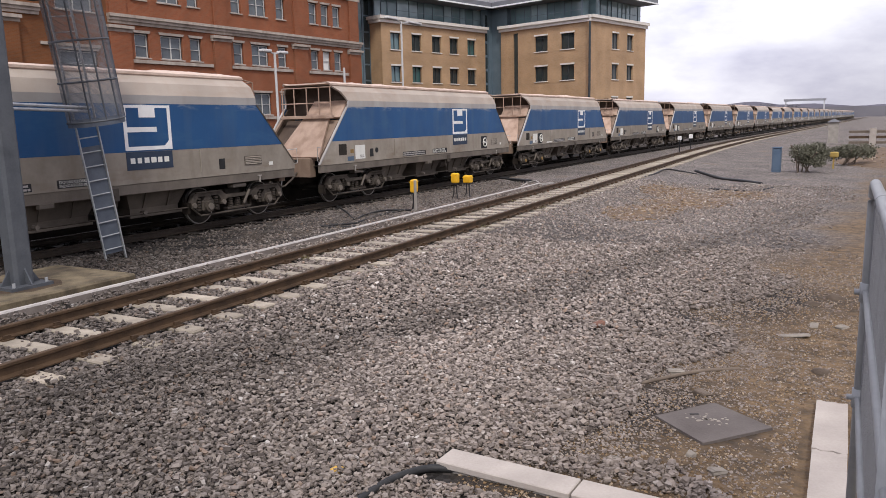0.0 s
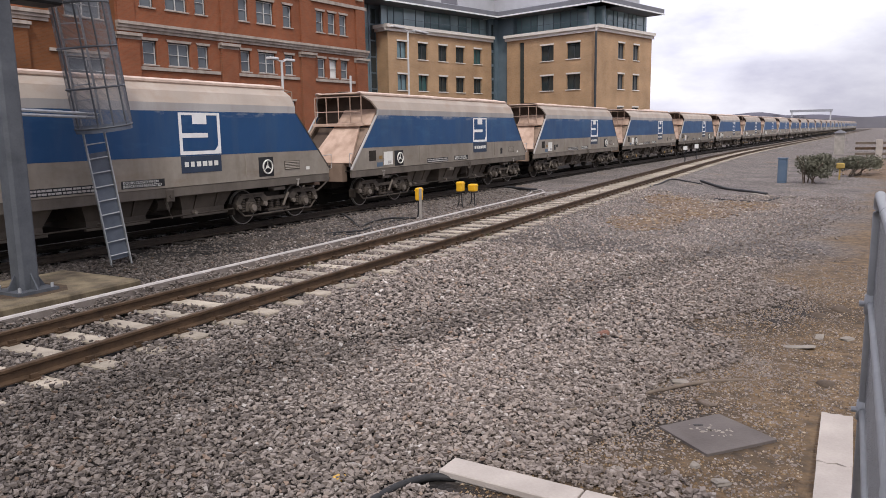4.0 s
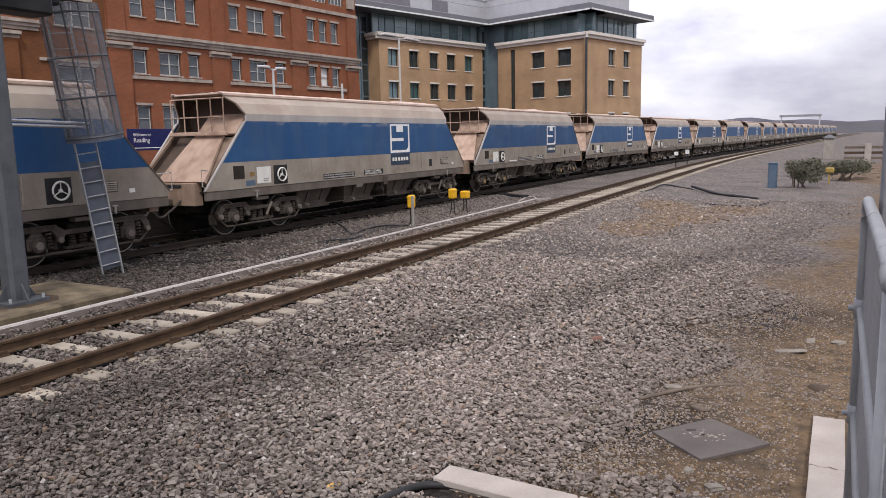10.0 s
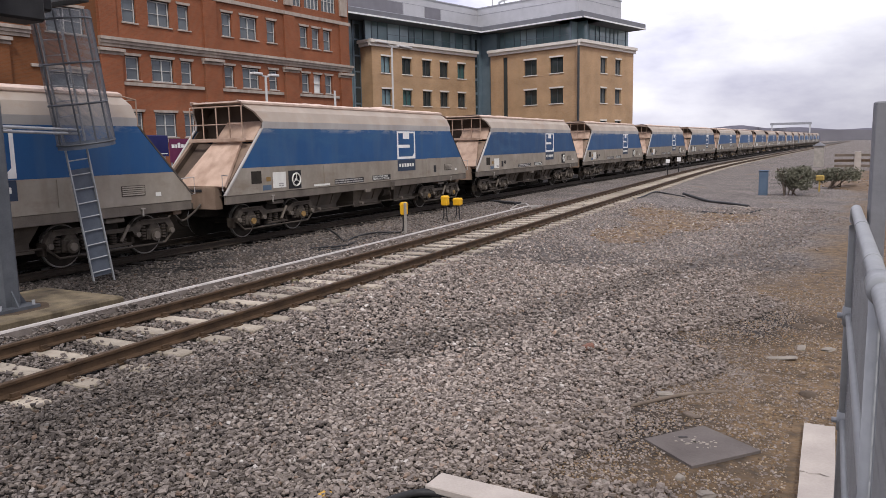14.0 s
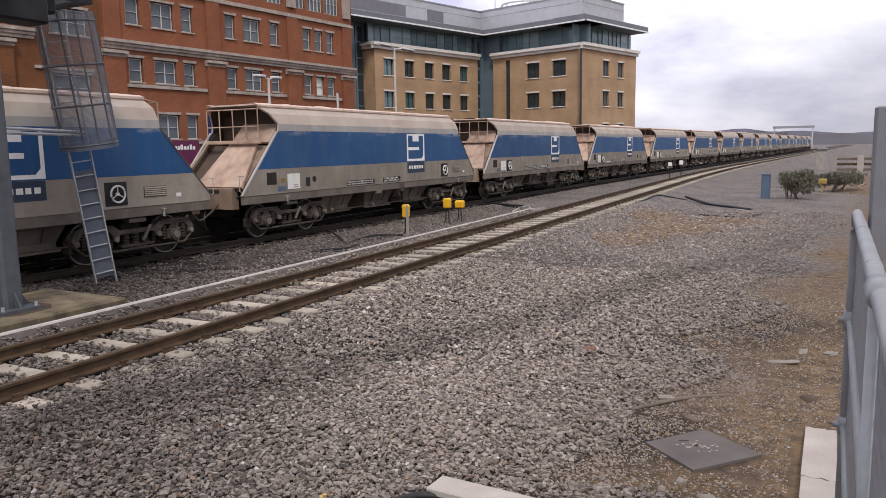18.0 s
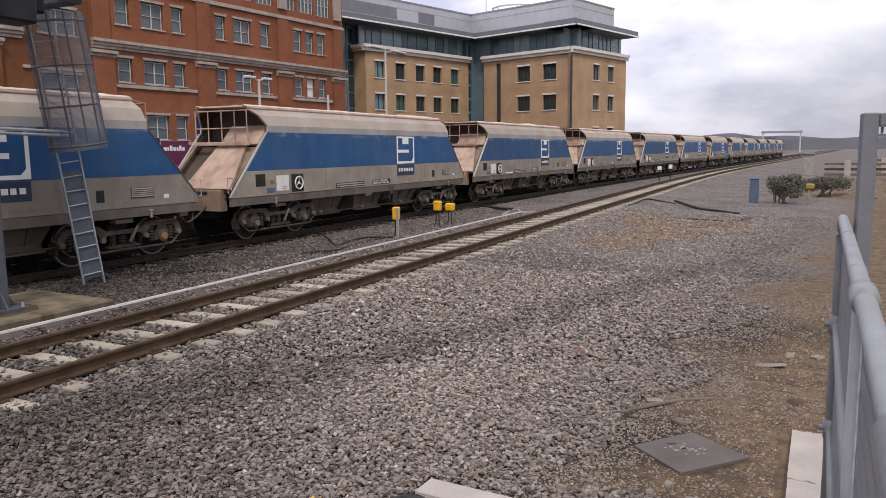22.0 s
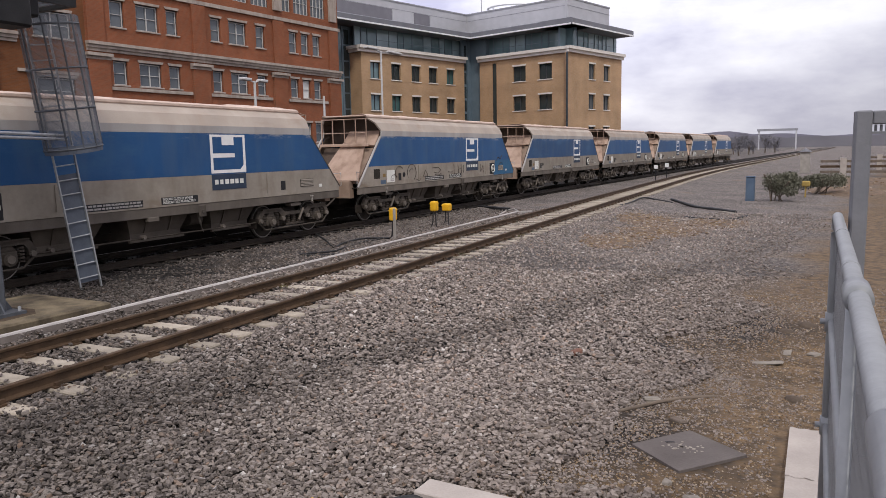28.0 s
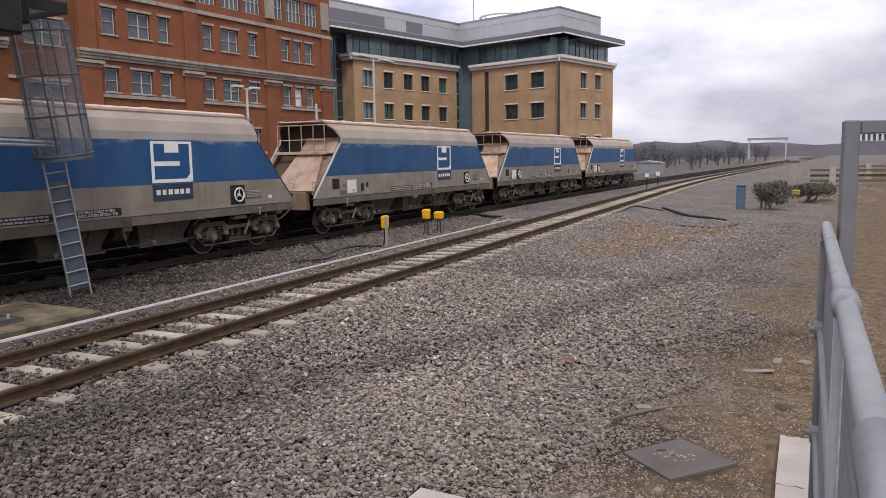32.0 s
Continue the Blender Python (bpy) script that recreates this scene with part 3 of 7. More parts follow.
def prism(bm, poly, a0, a1, axis="x"):
    """A flat outline pushed from a0 to a1 along an axis; poly gives the other two coordinates in order."""
    def at(p, a):
        return {"x": (a, p[0], p[1]), "y": (p[0], a, p[1]), "z": (p[0], p[1], a)}[axis]
    s, t = [bm.verts.new(at(p, a0)) for p in poly], [bm.verts.new(at(p, a1)) for p in poly]
    n = len(poly)
    bm.faces.new(s)
    bm.faces.new(t[::-1])
    for i in range(n):
        bm.faces.new((s[i], t[i], t[(i + 1) % n], s[(i + 1) % n]))
    return bm


def finish(name, bm, material, smooth=False):
    me = bpy.data.meshes.new(name)
    bmesh.ops.recalc_face_normals(bm, faces=bm.faces)
    if smooth:
        for f in bm.faces:
            f.smooth = True
    bm.to_mesh(me)
    bm.free()
    me.materials.append(material)
    return me


def thing(name, x=0, y=0, z=0, rz=0, **tags):
    ob = new(name)
    ob.matrix_basis = pose(x, y, z, 0, 0, rz)
    ob.empty_display_size = 0.2
    return tagged(ob, **tags)


def part(name, bm, material, parent, label="", smooth=False):
    ob = new(name, finish(name, bm, material, smooth))
    ob.parent = parent
    return tagged(ob, label=label)


def same(name, me, parent, x=0, y=0, z=0, rz=0):
    """One more part on shared mesh data."""
    ob = new(name, me)
    ob.parent = parent
    ob.matrix_basis = pose(x, y, z, 0, 0, rz)
    return ob


def solo(name, bm, material, smooth=False, **tags):
    return tagged(new(name, finish(name, bm, material, smooth)), **tags)


def B():
    return bmesh.new()


# ---- the two lines ----
def bend(y, a, b, s):
    """Sideways shift of a line that turns by slope s between a and b."""
    u = min(max(y - a, 0), b - a)
    return s * (u * u / (2 * (b - a)) + max(0, y - b))


def train_x(y):
    return -15.07 + bend(y, 30, 60, 0.043)


def track_x(y):
    return -8.27 - 0.023 * y + bend(y, 50, 95, 0.066)


def smooth01(a, b, x):
    t = min(max((x - a) / (b - a), 0), 1)
    return t * t * (3 - 2 * t)


def land(x, y):
    """Height of the ballast and earth; rail heads lie at 0."""
    z = -0.45
    d1, d2 = x - track_x(y), x - train_x(y)
    if d1 < 0 and d2 > 0:
        z = -0.30
    if d2 < 0:
        z = -0.30 - 0.25 * smooth01(2.0, 4.0, -d2)
    bed = max(1 - smooth01(1.5, 3.6, d1) if d1 > 0 else 1 - smooth01(1.45, 2.0, -d1), 1 - smooth01(1.5, 2.4, abs(d2)))
    z = z + (-0.215 - z) * bed
    if abs(x) < 40 and -20 < y < 90:
        z += 0.035 * noise.noise((x * 0.7, y * 0.7, 0)) * (1 - bed) + 0.018 * noise.noise((x * 2.1, y * 2.1, 3))
    return z


def build_ground():
    xs = [-900, -400, -200, -120, -70, -45, -32, -25, -21] + [-19 + 0.3 * i for i in range(74)] + [4, 6, 9, 14, 22, 40, 80, 160, 350, 900]
    ys = [-600, -450, -300, -200, -120, -80, -50, -30, -18, -10, -5] + [-2 + 0.35 * i for i in range(110)] + [38 + 1.5 * i for i in range(40)] + [100 + 8 * i for i in range(15)] + [230, 260, 300, 350, 420, 520, 700, 1000, 1500]
    verts = [(x, y, land(x, y)) for y in ys for x in xs]
    n = len(xs)
    faces = [(j * n + i, j * n + i + 1, (j + 1) * n + i + 1, (j + 1) * n + i) for j in range(len(ys) - 1) for i in range(n - 1)]
    me = bpy.data.meshes.new("ground")
    me.from_pydata(verts, [], faces)
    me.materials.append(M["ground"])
    for p in me.polygons:
        p.use_smooth = True
    return tagged(new("ground", me), label="grey crushed-stone ballast giving way to brown earth", category="ground", kind="structure")


build_ground()


def stations(a, b, far):
    """Stations along a line: close together near the bend, wide apart far off."""
    out, y = [], a
    while y < b:
        out.append(y)
        y += 2.5 if 0 < y < far else 8
    return out + [b]


RAIL = [(-0.07, -0.16), (0.07, -0.16), (0.07, -0.145), (0.012, -0.125), (0.010, -0.05), (0.036, -0.035), (0.036, -0.006), (0.028, 0.0), (-0.028, 0.0), (-0.036, -0.006), (-0.036, -0.035), (-0.010, -0.05), (-0.012, -0.125), (-0.07, -0.145)]


def sweep(bm, outline, line, off, ys, dz=0.0):
    """An outline (x, z) carried along a line of the plan."""
    rings = []
    for y in ys:
        x, s = line(y), (line(y + 0.5) - line(y - 0.5))
        c = 1 / math.sqrt(1 + s * s)
        rings.append([bm.verts.new((x + (off + px) * c, y - (off + px) * s * c, pz + dz)) for px, pz in outline])
    n = len(outline)
    for a, b in zip(rings, rings[1:]):
        for k in range(n):
            bm.faces.new((a[k], a[(k + 1) % n], b[(k + 1) % n], b[k]))
    bm.faces.new(rings[0])
    bm.faces.new(rings[-1][::-1])
    return bm


def build_track(line, label, material, y_near, y_far, spacing, phase):
    tr = thing("railway_track", label=label, category="railway track")
    ys = stations(-450, 520, 130)
    for off in (-0.7525, 0.7525):
        part("rail", sweep(B(), RAIL, line, off, ys), material, tr, "running rail with a rusted web and foot")
    # sleepers that the camera stands near are single pieces, the rest is joined
    one = B()
    box(one, -1.25, 1.25, -0.125, 0.125, -0.36, -0.172, 0.018)
    me = finish("sleeper", one, M["sleeper"])
    rest, chairs = B(), B()
    y, k = -448 + phase, 0
    while y < 300:
        x, turn = line(y), math.degrees(math.atan(-(line(y + 0.5) - line(y - 0.5))))
        if y_near < y < y_far:
            same("sleeper", me, tr, x, y, random.uniform(-0.012, 0.008), turn + random.uniform(-0.8, 0.8))
            for off in (-0.7525, 0.7525):
                for side in (-1, 1):
                    cx = x + off + side * 0.10
                    box(chairs, cx - 0.05, cx + 0.05, y - 0.075, y + 0.075, -0.172, -0.150)
                    box(chairs, cx - 0.022, cx + 0.022, y - 0.045, y + 0.045, -0.15, -0.105)
        else:
            box(rest, x - 1.25, x + 1.25, y - 0.125, y + 0.125, -0.36, -0.175)
        y += spacing
    if len(chairs.verts):
        tagged(part("fastening", chairs, M["rust"], tr, "rusty baseplates and clips"), kind="stuff")
    else:
        chairs.free()
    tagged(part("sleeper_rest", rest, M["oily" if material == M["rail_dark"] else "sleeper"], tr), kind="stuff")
    return tr


build_track(track_x, "rusty disused-looking railway track on dusty concrete sleepers", M["rust"], 1.5, 100, 0.68, 0.31)
build_track(train_x, "dark running track beneath the stone train", M["rail_dark"], 500, 501, 0.68, 0.0)


def build_conductor_rail():
    t = thing("conductor_rail", label="pale weathered conductor rail on low insulators beside the track", category="conductor rail")
    ys = [-60 + 2 * i for i in range(42)] + [23.5, 25.0, 26.0]
    prof = [(-0.045, -0.03), (0.045, -0.03), (0.045, 0.055), (0.03, 0.075), (-0.03, 0.075), (-0.045, 0.055)]
    part("rail", sweep(B(), prof, track_x, -1.165, ys), M["third_side"], t, "dusty rail body")
    part("contact_face", sweep(B(), [(-0.047, 0.056), (0.047, 0.056), (0.034, 0.080), (-0.034, 0.080)], track_x, -1.165, ys), M["third"], t, "pale worn contact face")
    bm = B()
    x = track_x(26.5) - 1.165
    prism(bm, [(26.0, -0.03), (26.0, 0.075), (27.6, -0.02), (27.6, -0.06)], x - 0.04, x + 0.05)
    part("ramp", bm, M["third"], t, "sloping rail end")
    for i in range(40):
        y = 1 + i * 0.68 * 4
        if y > 26:
            break
        xx = track_x(y) - 1.165
        part("insulator", box(B(), xx - 0.06, xx + 0.06, y - 0.07, y + 0.07, -0.20, -0.032), M["concrete"], t)
    wires = B()
    x = track_x(27) - 1.165
    tube(wires, [(x - 0.02, 26.2, 0.06), (x - 0.7, 27.6, 0.02), (x - 1.3, 28.2, -0.1), (x - 1.5, 27.9, -0.26)], 0.03)
    part("jumper_cable", wires, M["third"], t)


build_conductor_rail()

# ---- the stone train ----
HW = 1.27          # half width of a wagon
PITCH = 15.382     # from coupling to coupling
WHEEL_R = 0.46
AXLES = (-6.05, -3.9, 3.9, 6.05)


def side_panels(w, s):
    """Blue band and grey lower band of one side, the ends cut on a slope."""
    x0, x1 = (HW - 0.04, HW) if s > 0 else (-HW, -HW + 0.04)
    bm = B()
    prism(bm, [(-5.55, 2.95), (5.68, 2.95), (6.62, 1.90), (-6.47, 1.90)], x0, x1)
    part("upper_side", bm, M["blue"], w, "faded blue painted steel band")
    bm = B()
    prism(bm, [(-6.472, 1.897), (6.622, 1.897), (7.12, 1.34), (7.12, 1.20), (-7.08, 1.20), (-7.08, 1.22)], x0, x1)
    part("lower_side", bm, M["grey"], w, "dirty grey painted steel band")
    e = HW + 0.012 if s > 0 else -HW - 0.012
    a, b = (HW - 0.01, e) if s > 0 else (e, -HW + 0.01)
    for y0, z0, y1, z1 in ((-5.55, 2.95, -7.08, 1.22), (5.68, 2.95, 7.12, 1.34)):
        bm = B()
        d = 0.05 if y0 > 0 else -0.05
        prism(bm, [(y0, z0), (y1, z1), (y1 + d, z1), (y0 + d, z0)], a - (0.05 if s > 0 else 0), b + (0.05 if s < 0 else 0))
        part("edge_flange", bm, M["sole" if y0 > 0 else "cant"], w)


def roof_shell(w, seed):
    """Sloping upper plates and rim of the open hopper with the heap of stone inside."""
    sec = [(HW, 2.953), (HW, 3.14), (1.14, 3.42), (0.92, 3.60), (0.95, 3.625), (0.95, 3.675), (0.86, 3.72)]
    # at the leading end the plate ends slant outwards, at the other they stand almost plumb
    left = {2.953: -5.55, 3.14: -5.52, 3.42: -5.72, 3.60: -5.93, 3.625: -5.95, 3.675: -6.0, 3.72: -6.05}
    right = {2.953: 5.68, 3.14: 5.68, 3.42: 5.66, 3.60: 5.60, 3.625: 5.60, 3.675: 5.58, 3.72: 5.55}
    for s in (1, -1):
        for name, mat, rng, lab in (("cant_rail", "cant", (0, 1), "grey weathered strip above the blue band"), ("upper_plate", "cream", (1, 3), "cream plate under stone dust"), ("rim", "load", (3, 6), "hopper rim covered with pinkish dust")):
            bm = B()
            pts = sec[rng[0]:rng[1] + 1]
            outer = [[bm.verts.new((s * x, end[z], z)) for end in (left, right)] for x, z in pts]
            inner = [[bm.verts.new((s * (x - 0.05), end[z], z - 0.02)) for end in (left, right)] for x, z in pts]
            for i in range(len(pts) - 1):
                bm.faces.new((outer[i][0], outer[i][1], outer[i + 1][1], outer[i + 1][0]))
                bm.faces.new((inner[i][0], inner[i + 1][0], inner[i + 1][1], inner[i][1]))
                for e in (0, 1):
                    bm.faces.new((outer[i][e], outer[i + 1][e], inner[i + 1][e], inner[i][e]))
            for i in (0, -1):
                bm.faces.new((outer[i][0], outer[i][1], inner[i][1], inner[i][0]))
            part(name, bm, M[mat], w, lab)
        # rusty lining of the hood at both ends, hood shade in its brown
        for k, end in ((-1, left), (1, right)):
            bm = B()
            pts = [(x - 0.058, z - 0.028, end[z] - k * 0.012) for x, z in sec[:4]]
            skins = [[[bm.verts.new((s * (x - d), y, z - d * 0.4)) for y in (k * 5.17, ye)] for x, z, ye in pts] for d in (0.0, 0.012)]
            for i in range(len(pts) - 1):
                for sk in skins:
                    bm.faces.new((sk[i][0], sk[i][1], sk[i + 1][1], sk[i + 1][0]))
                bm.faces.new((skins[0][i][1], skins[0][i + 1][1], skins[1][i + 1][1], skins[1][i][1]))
            part("hood_lining", bm, M["inner"], w, "rusty inside of the hood, darkened as in shade")
    bm = B()
    nx, ny = 7, 90
    rows = []
    for j in range(ny + 1):
        y = -5.4 + 10.9 * j / ny
        rows.append([bm.verts.new((x, y, 3.695 + (1 - (x / 0.86) ** 2) * (0.05 + 0.13 * max(0.0, noise.noise((x * 0.9, y * 0.75, seed)) - 0.02)) + 0.034 * noise.noise((x * 5, y * 3.6, seed + 1)))) for x in [-0.86 + 1.72 * i / nx for i in range(nx + 1)]])
    for a, b in zip(rows, rows[1:]):
        for k in range(nx):
            bm.faces.new((a[k], a[k + 1], b[k + 1], b[k]))
    part("stone_load", bm, M["load"], w, "heaped pinkish crushed stone")


def hopper_end(w, s):
    """Sloping end sheet, dark space above it, crossbeam, railing and headstock box; s is the end."""
    k = s
    def sheet(name, mat, low, high, bottom, top, drop, label=""):
        """A sloping plate between two (y, z) lines, each with its own width."""
        bm = B()
        v = [[bm.verts.new((x, k * (y - d), z - d)) for x, (y, z) in ((bottom[0], low), (bottom[1], low), (top[1], high), (top[0], high))] for d in (drop, drop + 0.05)]
        bm.faces.new(v[0])
        bm.faces.new(v[1][::-1])
        for i in range(4):
            bm.faces.new((v[0][i], v[1][i], v[1][(i + 1) % 4], v[0][(i + 1) % 4]))
        return part(name, bm, M[mat], w, label)
    sheet("end_slope", "dust", (7.05, 1.45), (5.85, 2.62), (-0.50, 1.20), (-0.26, 0.74), 0.0, "sloping end sheet streaked with pale stone dust")
    sheet("recess_plate", "inner2", (7.05, 1.45), (5.84, 2.63), (0.2, 1.22), (0.2, 1.22), 0.075, "brown recess beside the slope, shade in its colour")
    sheet("recess_plate", "inner", (6.95, 1.45), (5.70, 2.65), (-1.10, -0.2), (-1.10, -0.2), 0.09, "brown recess beside the slope, shade in its colour")
    sheet("side_flange", "inner2", (7.04, 1.44), (5.84, 2.61), (-1.22, -1.12), (-1.22, -1.12), 0.0)
    sheet("upper_slope", "dust", (5.85, 2.64), (5.32, 3.16), (-0.22, 1.17), (-0.22, 1.10), 0.0)
    bm = B()
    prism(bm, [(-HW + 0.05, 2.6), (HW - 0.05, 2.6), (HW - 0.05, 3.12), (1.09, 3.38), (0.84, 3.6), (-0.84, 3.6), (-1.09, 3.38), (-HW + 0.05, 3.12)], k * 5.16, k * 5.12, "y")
    part("end_wall", bm, M["inner"], w, "brown rusty inner end wall, darkened as in shade")
    for x in (-1.16, 1.16):
        bm = B()
        prism(bm, [(k * 5.2, 3.0), (k * 5.55, 2.9), (k * 6.95, 1.40), (k * 6.5, 1.40), (k * 5.2, 2.6)], x - 0.02, x + 0.02)
        part("gusset", bm, M["inner"], w)
    bm = B()
    e = 5.98 if k < 0 else 5.58
    box(bm, -0.85, 0.85, min(k * 5.1, k * e), max(k * 5.1, k * e), 3.66, 3.70)
    part("canopy_top", bm, M["load"], w, "dust-covered canopy plate")
    bm = B()
    box(bm, -1.06, 1.0, k * 5.98 - 0.05, k * 5.98 + 0.05, 2.60, 2.70, 0.01)
    part("crossbeam", bm, M["dust"], w)
    yr = k * 5.98

    def bar(name, pts, r):
        part(name, tube(B(), pts, r, 6), M["dust"], w, "thin dusty platform railing bar")
    for x in (-0.98, -0.5, 0.0, 0.48, 0.92):
        bar("railing_post", [(x, yr, 2.66), (x, yr, 3.56)], 0.018)
    for z in (3.08, 3.56):
        bar("railing_bar", [(-0.98, yr, z), (0.92, yr, z)], 0.018)
    for x in (-0.98, 0.92):
        bar("railing_stay", [(x, yr, 3.56), (x * 0.82, k * 5.4, 3.70)], 0.016)
    bar("stay_rod", [(1.19, k * 5.55, 2.92), (1.19, k * 6.15, 2.2)], 0.014)
    bm = B()
    box(bm, -0.92, 0.90, min(k * 6.85, k * 7.12), max(k * 6.85, k * 7.12), 0.84, 1.42, 0.012)
    part("headstock", bm, M["head"], w, "dusty brown headstock box")
    bm = B()
    box(bm, -0.55, 0.45, min(k * 7.12, k * 7.14), max(k * 7.12, k * 7.14), 1.30, 1.37)
    part("slot", bm, M["black"], w)
    bm = B()
    box(bm, -0.10, 0.10, min(k * 7.1, k * 7.69), max(k * 7.1, k * 7.69), 0.86, 1.02, 0.02)
    for i, x in enumerate((-0.42, 0.38)):
        tube(bm, [(x, k * 7.12, 0.98), (x, k * 7.35, 0.80), (x * 0.8, k * 7.6, 0.62), (x * 0.7, k * 7.68, 0.60)], 0.028, 6)
    part("coupling", bm, M["sole"], w, "coupling and brake hoses")
    bm = B()
    tube(bm, [(HW - 0.1, k * 7.02, 1.28), (HW + 0.02, k * 7.22, 1.35), (HW + 0.02, k * 7.22, 1.75), (HW - 0.1, k * 6.9, 1.72)], 0.016, 6)
    part("grab_rail", bm, M["cant"], w)


def bogie(w, yc, kind):
    """Pressed side frames with an arch over each axlebox, legs beside it, coil springs and brake gear."""
    for s in (1, -1):
        def wide(x0, x1):
            return min(s * x0, s * x1), max(s * x0, s * x1)
        half = [(0.46, 0.70), (0.60, 0.79), (0.72, 0.835), (1.44, 0.835), (1.56, 0.77), (1.66, 0.60), (1.60, 0.47), (1.50, 0.47), (1.48, 0.62), (1.40, 0.72), (0.76, 0.72), (0.66, 0.62), (0.63, 0.47), (0.53, 0.47), (0.46, 0.61)]
        outline = [(yc + y, z) for y, z in half] + [(yc - y, z) for y, z in half[::-1]]
        fr = part("bogie_frame", prism(B(), outline, *wide(1.03, 1.15)), M["bogie_dust"], w, "dusty pressed bogie side frame")
        part("frame_flange", box(B(), *wide(1.15, 1.20), yc - 1.50, yc - 0.66, 0.812, 0.838), M["gear"], fr)
        part("frame_flange", box(B(), *wide(1.15, 1.20), yc + 0.66, yc + 1.50, 0.812, 0.838), M["gear"], fr)
        bm = tube(B(), [(s * 1.13, yc - 1.62, 0.47), (s * 1.13, yc - 1.36, 0.25), (s * 1.13, yc + 1.36, 0.25), (s * 1.13, yc + 1.62, 0.47)], 0.026, 6)
        part("brake_rod", bm, M["bogie_dust"], fr)
        if s < 0:
            continue
        for dy in (-1.075, 1.075):
            d = yc + dy
            bm = B()
            tube(bm, [(1.02, d, 0.46), (1.20, d, 0.46)], 0.14, 14)
            box(bm, 0.98, 1.14, d - 0.20, d + 0.20, 0.35, 0.62, 0.03)
            prism(bm, [(d - 0.16, 0.62), (d + 0.16, 0.62), (d + 0.09, 0.715), (d - 0.09, 0.715)], 1.0, 1.13)
            part("axlebox", bm, M["bogie_dust"], fr, "grey-brown roller axlebox")
            bm = tube(B(), [(1.20, d, 0.46), (1.235, d, 0.46)], 0.085, 12)
            part("axlebox_cover", bm, M["amber" if kind == 2 else "solebar"], fr, "amber-stained round cover" if kind == 2 else "")
            for o in (-0.29, 0.29):
                bm = B()
                for i in range(5):
                    tube(bm, [(1.08, d + o, 0.37 + i * 0.068), (1.08, d + o, 0.41 + i * 0.068)], 0.068, 8)
                part("spring", bm, M["gear"], fr)
            for o in (-0.49, 0.49):
                part("leg_boss", tube(B(), [(1.14, d + o, 0.52), (1.20, d + o, 0.52)], 0.062, 10), M["solebar"], fr)
                part("brake_block", box(B(), 0.74, 0.98, d + o - 0.04, d + o + 0.05, 0.30, 0.58, 0.02), M["gear"], fr)
        part("spring_plank", box(B(), 0.98, 1.14, yc - 0.44, yc + 0.44, 0.30, 0.36, 0.01), M["gear"], fr)
        for o in (-0.26, 0.0, 0.26):
            bm = B()
            for i in range(4):
                tube(bm, [(1.05, yc + o, 0.37 + i * 0.06), (1.05, yc + o, 0.405 + i * 0.06)], 0.08, 8)
            part("bolster_spring", bm, M["gear"], fr)
        part("side_bearer", box(B(), 0.96, 1.19, yc - 0.24, yc + 0.24, 0.845, 0.945, 0.015), M["solebar"], fr)
        part("damper", tube(B(), [(1.19, yc + 0.1, 0.42), (1.19, yc + 0.34, 0.76)], 0.035, 8), M["solebar"], fr)
    part("bolster", box(B(), -0.94, 0.94, yc - 0.26, yc + 0.26, 0.42, 0.84, 0.03), M["bogie"], w)


def wheelset_mesh():
    bm = B()
    tube(bm, [(-0.9, 0, 0), (0.9, 0, 0)], 0.08, 10)
    for s in (1, -1):
        tube(bm, [(s * 0.70, 0, 0), (s * 0.735, 0, 0)], WHEEL_R + 0.025, 32)
        tube(bm, [(s * 0.735, 0, 0), (s * 0.80, 0, 0)], WHEEL_R - 0.004, 32)
        tube(bm, [(s * 0.80, 0, 0), (s * 0.83, 0, 0)], 0.15, 14)
    for k in range(6):
        a = k * math.pi / 3
        for s in (1, -1):
            tube(bm, [(s * 0.802, 0.25 * math.cos(a), 0.25 * math.sin(a)), (s * 0.812, 0.25 * math.cos(a), 0.25 * math.sin(a))], 0.035, 8)
    return finish("wheelset", bm, M["bogie"])


def tread_mesh(s):
    bm = B()
    n = 40
    for _ in (0,):
        r = []
        for x, rad in ((0.736, WHEEL_R), (0.806, WHEEL_R), (0.806, WHEEL_R - 0.028)):
            r.append([bm.verts.new((s * x, rad * math.cos(2 * math.pi * k / n), rad * math.sin(2 * math.pi * k / n))) for k in range(n)])
        for a, b in zip(r, r[1:]):
            for k in range(n):
                bm.faces.new((a[k], a[(k + 1) % n], b[(k + 1) % n], b[k]))
    return finish("tread", bm, M["tread"])


M["tread"] = surf("dull_wheel_tread", (0.16, 0.145, 0.13), (0.27, 0.25, 0.23), 6, 0.5, 0.4, 0.1)
WHEELSET, TREADS = wheelset_mesh(), (tread_mesh(1), tread_mesh(-1))


def plate(w, name, mat, y0, y1, z0, z1, d=0.006, label="", parent=None):
    bm = B()
    box(bm, HW, HW + d, y0, y1, z0, z1)
    return part(name, bm, M[mat], parent or w, label)


def bars(w, mat, y0, y1, z0, z1, lines, n, base, seed):
    """Lettering too small to read, as rows of small bars on its panel."""
    r = random.Random(seed)
    bm = B()
    h = (z1 - z0) / lines
    for i in range(lines):
        y = y0
        while y < y1 - 0.05:
            le = r.uniform(0.6, 1.4) * (y1 - y0) / n
            box(bm, HW + base, HW + base + 0.004, y, min(y + le * 0.8, y1), z0 + h * (i + 0.2), z0 + h * (i + 0.8))
            y += le
    return tagged(part("lettering", bm, M[mat], w), kind="stuff")


